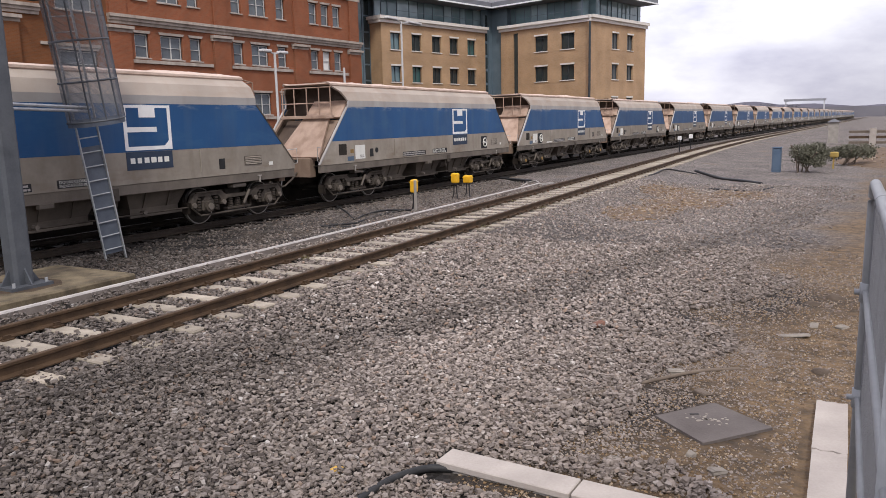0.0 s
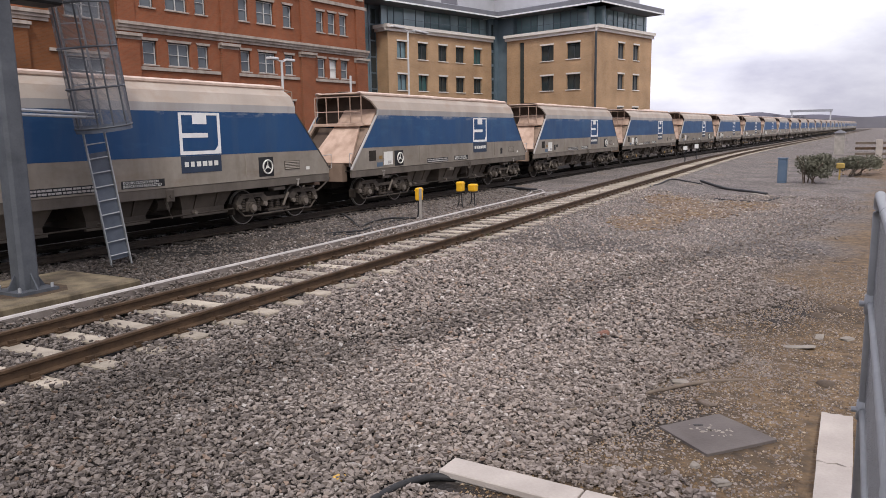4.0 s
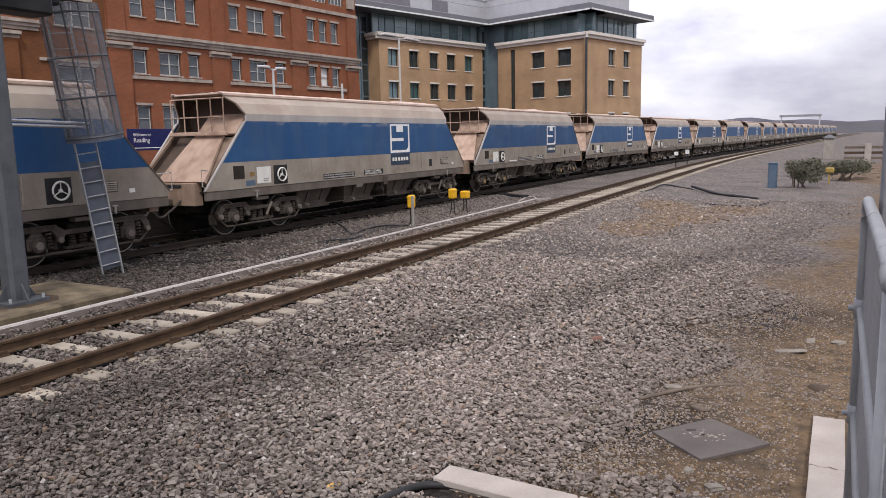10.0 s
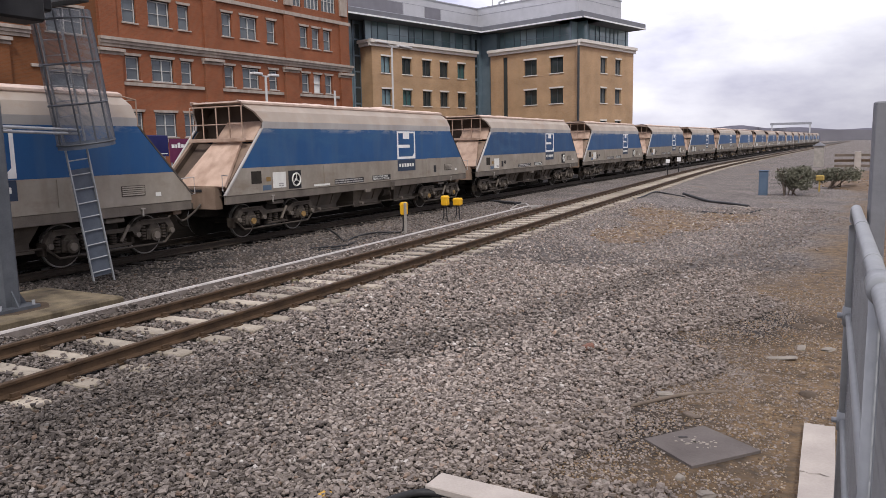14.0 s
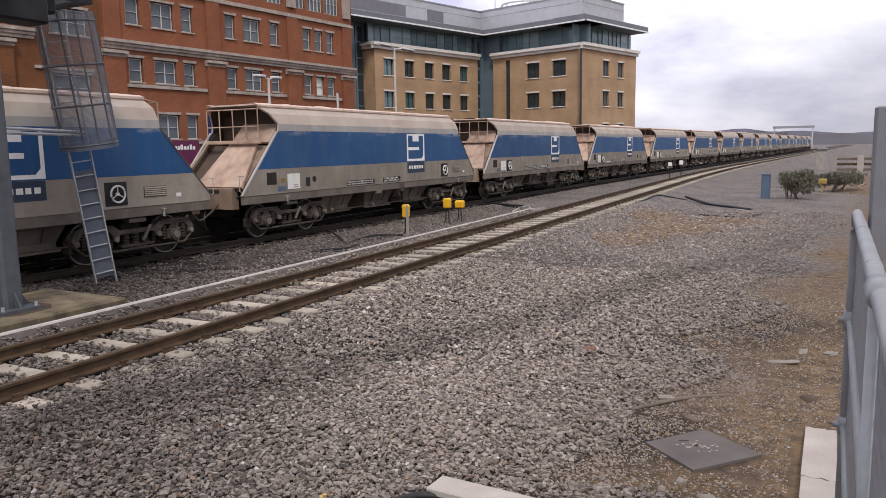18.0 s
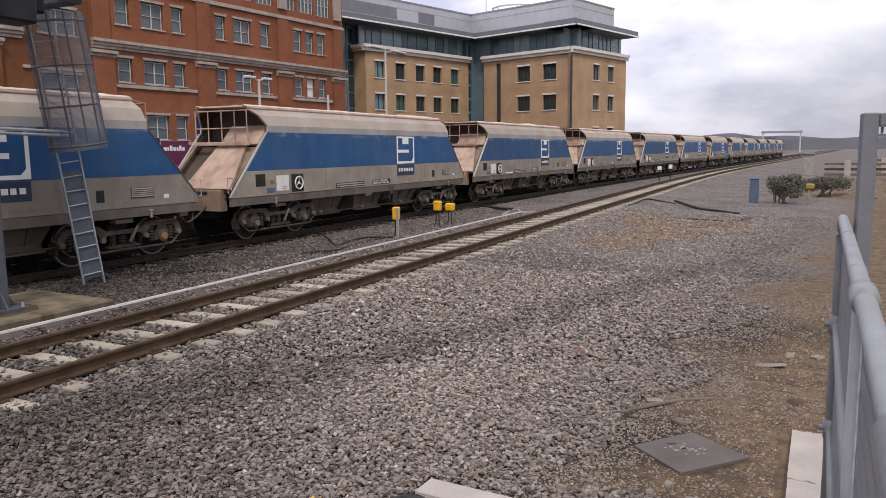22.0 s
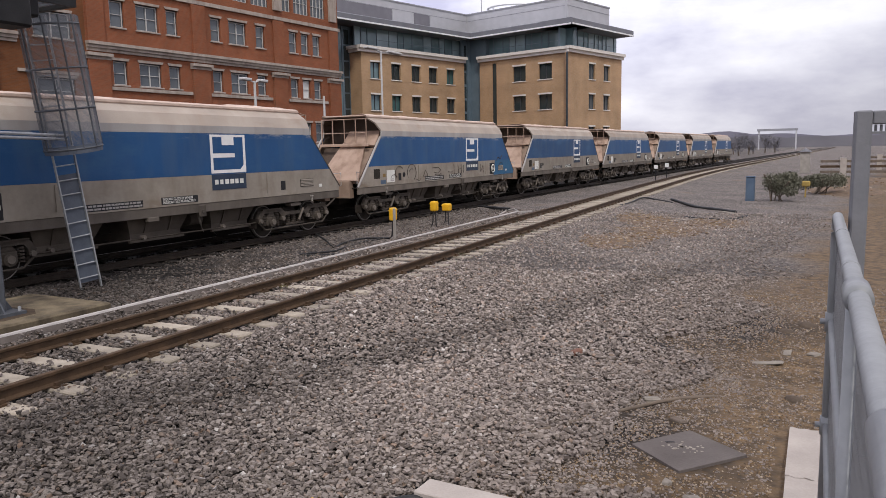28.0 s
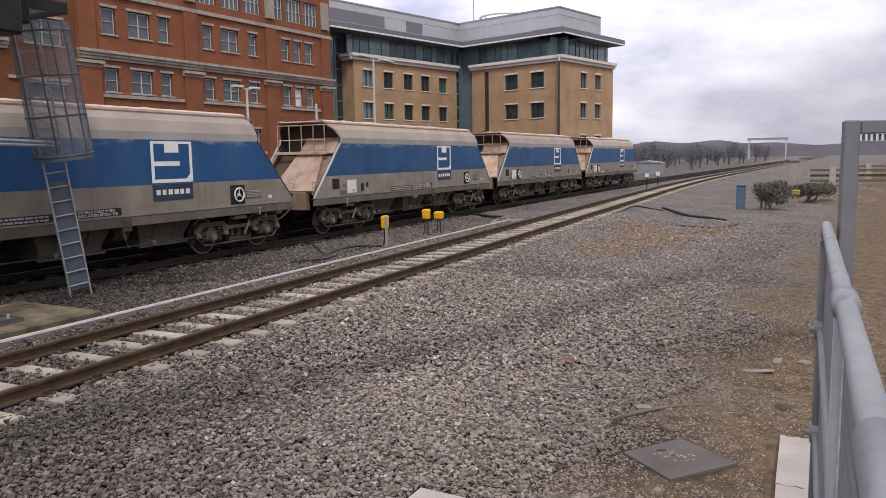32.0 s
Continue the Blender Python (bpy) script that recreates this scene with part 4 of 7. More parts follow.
def hand_wheel(w, y, z):
    plate(w, "recess", "black", y - 0.30, y + 0.27, z - 0.26, z + 0.26, 0.004, "dark recess behind the hand wheel")
    bm = B()
    n, r0 = 24, 0.18
    ring = [(HW + 0.05, y + r0 * math.cos(2 * math.pi * k / n), z + r0 * math.sin(2 * math.pi * k / n)) for k in range(n + 1)]
    tube(bm, ring, 0.022, 6, caps=False)
    for a in (math.pi / 2, math.pi * 7 / 6, math.pi * 11 / 6):
        tube(bm, [(HW + 0.045, y, z), (HW + 0.05, y + r0 * math.cos(a), z + r0 * math.sin(a))], 0.011, 6)
    tube(bm, [(HW, y, z), (HW + 0.06, y, z)], 0.035, 8)
    part("hand_wheel", bm, M["label"], w, "white three-spoked hand wheel")


def logo(w):
    """White square device on the blue band, with a plain bar plate under it."""
    y0, y1, z0, z1, t = 1.50, 2.79, 1.93, 2.92, 0.085
    x0, x1 = HW, HW + 0.006
    for q in ((y0, y0 + t, z0, z1), (y1 - t, y1, z0, z1), (y0 + t, y1 - t, z0, z0 + t), (y0 + t, y1 - t, z1 - t * 0.7, z1),
              (y0 + 0.42, y0 + 0.86, z1 - 0.27, z1 - t * 0.7), (y0 + t, y0 + 0.88, z0 + 0.40, z0 + 0.51)):
        part("emblem_bar", box(B(), x0, x1, *q), M["white"], w, "white bar of a square emblem")
    part("emblem_bar", prism(B(), [(y1 - t, z0 + t), (y1 - t, z0 + t + 0.12), (y1 - t - 0.12, z0 + t)], x0, x1), M["white"], w, "white bar of a square emblem")
    plate(w, "name_plate", "plate", y0, y1 - 0.02, 1.50, 1.895, 0.008, "dark blue plate under the emblem")
    for i in range(6):
        a = y0 + 0.10 + i * 0.185
        part("name_bar", box(B(), HW + 0.008, HW + 0.013, a, a + (0.12, 0.11, 0.13, 0.14, 0.12, 0.13)[i], 1.645, 1.765), M["label"], w)


def letters(text, size, mat, parent, m, name="lettering"):
    cu = bpy.data.curves.new(name, "FONT")
    cu.body, cu.size, cu.extrude, cu.resolution_u = text, size, 0.003, 2
    tmp = bpy.data.objects.new("tmp", cu)
    scene.collection.objects.link(tmp)
    bpy.context.view_layer.update()
    me = bpy.data.meshes.new_from_object(tmp.evaluated_get(bpy.context.evaluated_depsgraph_get()))
    bpy.data.objects.remove(tmp)
    me.materials.append(M[mat])
    ob = new(name, me)
    ob.parent = parent
    ob.matrix_basis = m
    return tagged(ob, kind="stuff")


def build_wagon(kind):
    w = thing("hopper_wagon", label="blue and grey bogie hopper wagon loaded with crushed stone", category="freight wagon", group="wagons of the stone train")
    for s in (1, -1):
        side_panels(w, s)
    roof_shell(w, 5 + kind * 7)
    for s in (1, -1):
        hopper_end(w, s)
        bogie(w, s * 4.975, kind)
    # underframe
    for s in (1, -1):
        bm = B()
        a, b = (HW - 0.10, HW - 0.012) if s > 0 else (-HW + 0.012, -HW + 0.10)
        box(bm, a, b, -7.08, 7.12, 0.97, 1.196, 0.01)
        part("solebar", bm, M["solebar"], w, "grimy steel solebar")
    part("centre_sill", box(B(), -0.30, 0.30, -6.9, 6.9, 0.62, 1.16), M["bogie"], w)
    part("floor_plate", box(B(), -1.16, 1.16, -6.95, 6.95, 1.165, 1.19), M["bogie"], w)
    # sloping discharge chutes with black gaps between them
    for y0, y1 in ((-3.45, -1.55), (-1.10, 0.95), (1.50, 3.40)):
        bm = B()
        top, low = [], []
        for x, y in ((-1.12, y0), (1.12, y0), (1.12, y1), (-1.12, y1)):
            top.append(bm.verts.new((x, y, 1.16)))
            low.append(bm.verts.new((x * 0.80, y + (0.26 if y == y0 else -0.26), 0.60)))
        foot = [bm.verts.new((v.co.x, v.co.y, 0.44)) for v in low]
        for p, q in ((top, low), (low, foot)):
            for i in range(4):
                bm.faces.new((p[i], p[(i + 1) % 4], q[(i + 1) % 4], q[i]))
        bm.faces.new(top)
        bm.faces.new(foot[::-1])
        c = part("discharge_chute", bm, M["chute"], w, "dusty brown steel discharge chute")
        part("chute_door_edge", box(B(), 0.90, 0.97, y0 + 0.20, y1 - 0.20, 0.40, 0.475, 0.01), M["solebar"], c)
        for f in (0.32, 0.68):
            y = y0 + (y1 - y0) * f
            bm = prism(B(), [(1.125, 1.15), (1.165, 1.15), (0.935, 0.60), (0.90, 0.60)], y - 0.018, y + 0.018, "y")
            part("chute_rib", bm, M["chute"], c)
        bm = tube(B(), [(0.98, y0 + 0.5, 0.52), (1.13, y0 + 0.5, 0.52)], 0.05, 8)
        part("door_pivot", bm, M["solebar"], c)
    bm = tube(B(), [(0.80, 1.0, 0.80), (0.80, 1.42, 0.80)], 0.17, 12)
    part("air_cylinder", bm, M["gear"], w)
    part("brake_lever", tube(B(), [(1.10, 1.08, 1.0), (1.12, 1.16, 0.70), (1.05, 1.30, 0.46)], 0.03, 6), M["solebar"], w)
    part("brake_pipe", tube(B(), [(1.06, -3.3, 0.49), (1.06, 3.3, 0.49)], 0.020, 6), M["gear"], w)
    part("indicator_bracket", box(B(), HW - 0.10, HW + 0.03, -0.62, -0.30, 0.88, 0.985, 0.01), M["solebar"], w)
    for y in (-5.3, 5.65):
        bm = B()
        box(bm, HW - 0.02, HW + 0.03, y - 0.06, y + 0.06, 1.09, 1.12)
        box(bm, HW - 0.01, HW + 0.025, y - 0.018, y + 0.018, 0.93, 1.09)
        part("lamp_bracket", bm, M["concrete"], w, "pale lamp bracket")
    bm = B()
    box(bm, HW - 0.03, HW + 0.02, 1.0, 1.24, 0.86, 1.16, 0.02)
    tube(bm, [(HW + 0.02, 1.12, 1.0), (HW + 0.05, 1.12, 1.0)], 0.05, 10)
    part("brake_valve", bm, M["sole"], w)
    # lower side fittings
    plate(w, "access_hatch", "bogie", -6.12, -5.72, 1.46, 1.80, 0.006, "dark square access hatch")
    d = plate(w, "data_panel", "label", -5.25, -4.70, 1.30, 1.74, 0.007, "off-white data panel")
    bars(w, "cant", -5.00, -4.76, 1.33, 1.44, 2, 3, 0.007, kind)
    plate(w, "small_panel", "bluebox", -5.68, -5.33, 1.26, 1.40, 0.006, "small blue panel")
    plate(w, "small_label", "amber", -5.52, -5.34, 1.50, 1.62, 0.006, "small yellowed label")
    if kind in (0, 2):
        hand_wheel(w, -4.28, 1.50)
        plate(w, "slot_hatch", "black", 4.22, 4.42, 1.36, 1.62, 0.006, "small dark hatch")
    else:
        plate(w, "slot_hatch", "black", -4.42, -4.22, 1.34, 1.60, 0.006, "small dark hatch")
        bm = B()
        tube(bm, [(HW, -4.02, 1.54), (HW + 0.02, -4.02, 1.54)], 0.085, 14)
        part("round_cap", bm, M["black"], w)
        hand_wheel(w, 4.40, 1.52)
    plate(w, "notice_panel", "black", -2.35, -0.72, 1.24, 1.40, 0.006)
    bars(w, "cant", -2.32, -0.75, 1.25, 1.39, 2, 14, 0.006, kind + 7)
    plate(w, "notice_panel", "black", -0.18, 0.98, 1.25, 1.42, 0.006)
    for i, words in enumerate(("DOORS CLOSED WHEN", "INDICATORS RETRACTED")):
        letters(words, 0.088, "label", w, pose(HW + 0.007, -0.14, 1.345 - i * 0.078, 90, 0, 90))
    if kind == 2:
        plate(w, "pale_strip", "label", -3.4, -2.6, 1.24, 1.30, 0.006)
    for y in (-2.9, 3.6):
        bm = B()
        box(bm, HW, HW + 0.02, y, y + 0.03, 1.30, 1.86)
        part("rib", bm, M["grey"], w)
    g = plate(w, "grille", "sole", 5.12, 5.76, 1.40, 1.64, 0.006, "small louvred grille")
    for i in range(5):
        z = 1.425 + i * 0.043
        part("louvre", prism(B(), [(HW + 0.006, z), (HW + 0.024, z), (HW + 0.006, z + 0.03)], 5.14, 5.74, "y"), M["grey"], g)
    plate(w, "reflector", "label", 6.05, 6.2, 1.36, 1.45, 0.008)
    logo(w)
    for y in AXLES:
        ws = same("wheelset", WHEELSET, w, 0, y, WHEEL_R)
        for me in TREADS:
            same("tread", me, ws)
    return w


def wagon_front(t):
    """Where the right edge of the first wagon's emblem lies along the line at t seconds."""
    x = (t - 16) / 16
    return -167.817 - 182.453 * x - 4.014 * x * x - 1.53 * x ** 3 + 0.1 * x ** 4


def wagon_pose(k, t):
    y = wagon_front(t) + PITCH * k - 2.79 + (0.14 if k == 23 else 0.0)
    a, b = train_x(y - 4.975), train_x(y + 4.975)
    # arc length grows a little against the plan's y beyond the bend
    return pose((a + b) / 2, y, 0, 0, 0, -math.degrees(math.atan((b - a) / 9.95)))


WAGONS = []
kinds = [build_wagon(0), build_wagon(1), build_wagon(2)]
used = set()
for k in range(28):
    v = (0, 1, 2, 1, 0, 1, 2, 1, 0, 2, 0, 2, 1, 1, 1, 0, 2, 0, 2, 0, 2, 0, 1, 1, 1, 1, 0, 2)[k]
    if v in used:
        w = copy_thing(kinds[v], wagon_pose(k, 0))
    else:
        w = kinds[v]
        w.matrix_basis = wagon_pose(k, 0)
        used.add(v)
    WAGONS.append(w)

# one wagon carries its emblem and hand wheel further along
for c in WAGONS[24].children:
    if c.name.split(".")[0] in ("emblem_bar", "name_plate", "name_bar", "recess", "hand_wheel"):
        c.location.y += 0.41

# one wagon has had a lower corner repainted blue and been written on with spray paint
w = WAGONS[22]
bm = B()
prism(bm, [(4.75, 1.90), (6.60, 1.90), (7.10, 1.35), (7.10, 1.21), (4.55, 1.21)], HW + 0.001, HW + 0.005)
part("repainted_corner", bm, M["patch"], w, "brighter blue repainted corner")
def arc(y, z, ry, rz, a0, a1, n=14):
    return [(y + ry * math.cos(radians(a0 + (a1 - a0) * i / n)), z + rz * math.sin(radians(a0 + (a1 - a0) * i / n))) for i in range(n + 1)]


strokes = [arc(-4.35, 1.62, 0.30, 0.24, 40, 230), arc(-3.42, 1.60, 0.34, 0.31, -60, 215), arc(-3.42, 1.58, 0.22, 0.16, 60, 170), arc(-4.75, 1.42, 0.22, 0.14, 20, 160), [(-3.1, 1.34), (-2.85, 1.26), (-2.7, 1.34)],
           [(-2.5, 1.42), (-2.3, 1.66), (-2.12, 1.42), (-2.5, 1.42)],
           [(-1.7, 1.72), (-1.2, 1.74), (-1.0, 1.62), (-1.25, 1.5), (-1.6, 1.55)], [(-1.5, 1.45), (-1.2, 1.42), (-0.95, 1.48)],
           [(0.25, 1.80), (0.28, 1.42), (0.5, 1.40)], [(0.65, 1.78), (0.70, 1.40)], [(0.65, 1.60), (0.95, 1.62)], [(0.95, 1.80), (1.0, 1.42)], [(1.2, 1.76), (1.18, 1.42)],
           [(3.0, 1.75), (3.04, 1.42), (3.3, 1.7), (3.36, 1.38)], [(-0.3, 1.52), (0.0, 1.50), (0.15, 1.54)], [(4.9, 1.85), (5.1, 2.05), (5.4, 1.95), (5.6, 2.12)], [(5.2, 1.35), (5.25, 1.75), (5.6, 1.8), (5.62, 1.4)]]
for pts in strokes:
    part("graffiti_stroke", tube(B(), [(HW + 0.010, y, z) for y, z in pts], 0.011, 4), M["sole"], w, "dark sprayed line")

# ---- buildings ----
def wall_mesh(bm, s0, s1, z0, z1, openings, depth=0.3, y=0.0):
    """A wall in the plane y, facing -y, with rectangular openings (a, b, c, d) cut through to its back."""
    ss = sorted({s0, s1, *[o[0] for o in openings], *[o[1] for o in openings]})
    zs = sorted({z0, z1, *[o[2] for o in openings], *[o[3] for o in openings]})
    for i in range(len(ss) - 1):
        for j in range(len(zs) - 1):
            cs, cz = (ss[i] + ss[i + 1]) / 2, (zs[j] + zs[j + 1]) / 2
            if any(o[0] < cs < o[1] and o[2] < cz < o[3] for o in openings):
                continue
            for yy in (y, y + depth):
                v = [bm.verts.new((a, yy, b)) for a, b in ((ss[i], zs[j]), (ss[i + 1], zs[j]), (ss[i + 1], zs[j + 1]), (ss[i], zs[j + 1]))]
                bm.faces.new(v if yy == y else v[::-1])
    for a, b, c, d in [(s0, s1, z0, z1)] + list(openings):
        for p, q in (((a, c), (b, c)), ((b, c), (b, d)), ((b, d), (a, d)), ((a, d), (a, c))):
            v = [bm.verts.new(r) for r in ((p[0], y, p[1]), (q[0], y, q[1]), (q[0], y + depth, q[1]), (p[0], y + depth, p[1]))]
            bm.faces.new(v)
    return bm


def raw(name, bm, material, parent, label=""):
    """A part whose faces keep their own directions."""
    me = bpy.data.meshes.new(name)
    bm.to_mesh(me)
    bm.free()
    me.materials.append(material)
    ob = new(name, me)
    ob.parent = parent
    return tagged(ob, label=label)


def window(parent, s, z0, z1, w, mullions=1, rows=2, fr="frame", pn="pane", y=0.0, sill="stonew", lintel="stonew", lint_h=0.17, lint_w=0.14, inset=0.14):
    """One window: frame with bars, pane set back, stone sill and lintel."""
    a, b = s - w / 2, s + w / 2
    e = 0.06 if fr == "sash" else 0.0
    t = 0.055
    yf = y + inset
    lights = []
    for i in range(mullions):
        for j in range(rows):
            u0, u1 = a + e + (w - 2 * e) * i / mullions, a + e + (w - 2 * e) * (i + 1) / mullions
            v0, v1 = z0 + (z1 - e - z0) * j / rows, z0 + (z1 - e - z0) * (j + 1) / rows
            lights.append((u0 + (t if i == 0 else 0.035), u1 - (t if i == mullions - 1 else 0.035), v0 + (t if j == 0 else 0.018), v1 - (t if j == rows - 1 else 0.018)))
    bm = wall_mesh(B(), a + e, b - e, z0, z1 - e, lights, 0.06, yf)
    bmesh.ops.remove_doubles(bm, verts=bm.verts, dist=0.0005)
    win = part("window", bm, M[fr], parent)
    bm = B()
    box(bm, a + 0.02, b - 0.02, yf + 0.075, yf + 0.085, z0 + 0.02, z1 - 0.02)
    part("pane", bm, M[pn], win)
    if e:
        bm = wall_mesh(B(), a, b, z0, z1, [(a + e, b - e, z0 + 0.01, z1 - e)], 0.05, yf + 0.01)
        part("reveal", bm, M["dframe"], win)
    if sill:
        bm = B()
        box(bm, a - 0.10, b + 0.10, y - 0.09, y + inset, z0 - 0.10, z0 - 0.003, 0.01)
        part("sill", bm, M[sill], win)
    if lintel:
        bm = B()
        prism(bm, [(a - lint_w, z1 + lint_h), (b + lint_w, z1 + lint_h), (b + lint_w * 0.5, z1 + 0.003), (a - lint_w * 0.5, z1 + 0.003)], y - 0.06, y + 0.10, "y")
        part("lintel", bm, M[lintel], win)
    return win


def band(parent, name, s0, s1, z0, z1, out, mat, y=0.0, steps=2, label=""):
    """A projecting moulded band."""
    bm = B()
    for i in range(steps):
        f = (i + 1) / steps
        box(bm, s0 - 0.02 * i, s1 + 0.02 * i, y - out * f, y + 0.02, z0 + (z1 - z0) * i / steps, z0 + (z1 - z0) * (i + 1) / steps - (0.0 if i == steps - 1 else 0.002))
    return part(name, bm, M[mat], parent, label)


def red_building():
    b = thing("office_building", -41.0, 35.0, 0, 85, label="red brick office block with pale stone bands and white windows", category="building")
    small, wide = 0.95, 1.75
    bays = ((0, (-0.37, 1.05), (1.93, wide), (3.92, small)), (1, (7.8, 0.95), (9.95, wide), (12.31, small)), (2, (16.05, 0.95), (17.5, 0.95), (18.95, 0.95)))
    floors = ((3.35, 5.0), (7.07, 8.62), (10.75, 12.45))
    wins = [(s, w, z0, z1) for bay in bays for s, w in bay[1:] for z0, z1 in floors]
    wins += [(-4.8, 2.4, 5.68, 7.24), (-4.8, 2.4, 9.6, 11.15), (-4.8, 2.4, 1.9, 3.5)]
    tops = [(7.8, 1.9), (10.2, 1.9), (12.4, 1.9), (15.0, 1.9), (17.2, 1.9), (19.3, 1.9), (-0.4, 1.9), (1.9, 1.9), (4.2, 1.9)]
    ops = [(s - w / 2, s + w / 2, z0, z1) for s, w, z0, z1 in wins] + [(s - w / 2, s + w / 2, 14.0, 15.9) for s, w in tops]
    raw("wall", wall_mesh(B(), -2.7, 21.9, -0.6, 17.0, [o for o in ops if o[0] > -2.7]), M["red"], b, "red brick front wall")
    raw("wing_wall", wall_mesh(B(), -30, -2.702, -0.6, 17.0, [o for o in ops if o[0] < -2.7]), M["brown_brick"], b, "orange-brown brick wall of the left wing, darkened as in shade")
    bm = B()
    wall_mesh(bm, 0, 14, -0.6, 17.0, [], 0.3)
    side = raw("side_wall", bm, M["red"], b)
    side.matrix_basis = pose(21.9, 0.3, 0, 0, 0, 90)
    bm = B()
    box(bm, -30, 21.9, 0.3, 14, 16.7, 17.0)
    part("roof", bm, M["clad"], b)
    for s, w, z0, z1 in wins:
        window(b, s, z0, z1, w, 2 if w > 1.2 else 1, 2, "sash", "blind" if abs(s - 17.5) < 0.1 and 7 < z0 < 8 else "pane")
    for s, w in tops:
        window(b, s, 14.0, 15.9, w, 4, 2, "sash", "pane", sill=None, lintel=None)
    # continuous sills under the lower row
    for s0, s1 in ((-1.3, 5.3), (7.0, 13.3), (15.2, 20.2)):
        for z in (6.92, 3.2):
            band(b, "sill_band", s0, s1, z - 0.22, z, 0.12, "stonew", steps=1)
    band(b, "lintel_band", -7.12, -3.38, 7.44, 7.62, 0.12, "stonew", steps=1)
    for s0, s1 in ((-30, -7.05), (-2.7, 22.0)):
        band(b, "cornice", s0, s1, 9.08, 9.66, 0.38, "stonew", steps=3, label="pale moulded stone cornice")
        band(b, "string_course", s0, s1, 13.15, 13.42, 0.14, "stonew", steps=1, label="narrow pale string course")
    # brick piers with stone capitals
    for s in (-9.1, -2.0, 6.15, 14.25, 21.1):
        bm = B()
        box(bm, s - 0.75, s + 0.75, -0.22, -0.003, -0.6, 8.55)
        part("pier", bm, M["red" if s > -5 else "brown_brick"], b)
        band(b, "capital", s - 0.88, s + 0.88, 8.56, 8.95, 0.42, "stonew", steps=2, label="pale stone capital")
        bm = B()
        box(bm, s - 0.6, s + 0.6, -0.16, -0.003, 9.68, 13.1)
        part("pier", bm, M["red"], b)
        bm = B()
        box(bm, s - 0.45, s + 0.45, -0.2, -0.003, 13.9, 16.2)
        part("pilaster", bm, M["stonew"], b)
    return b


red_building()


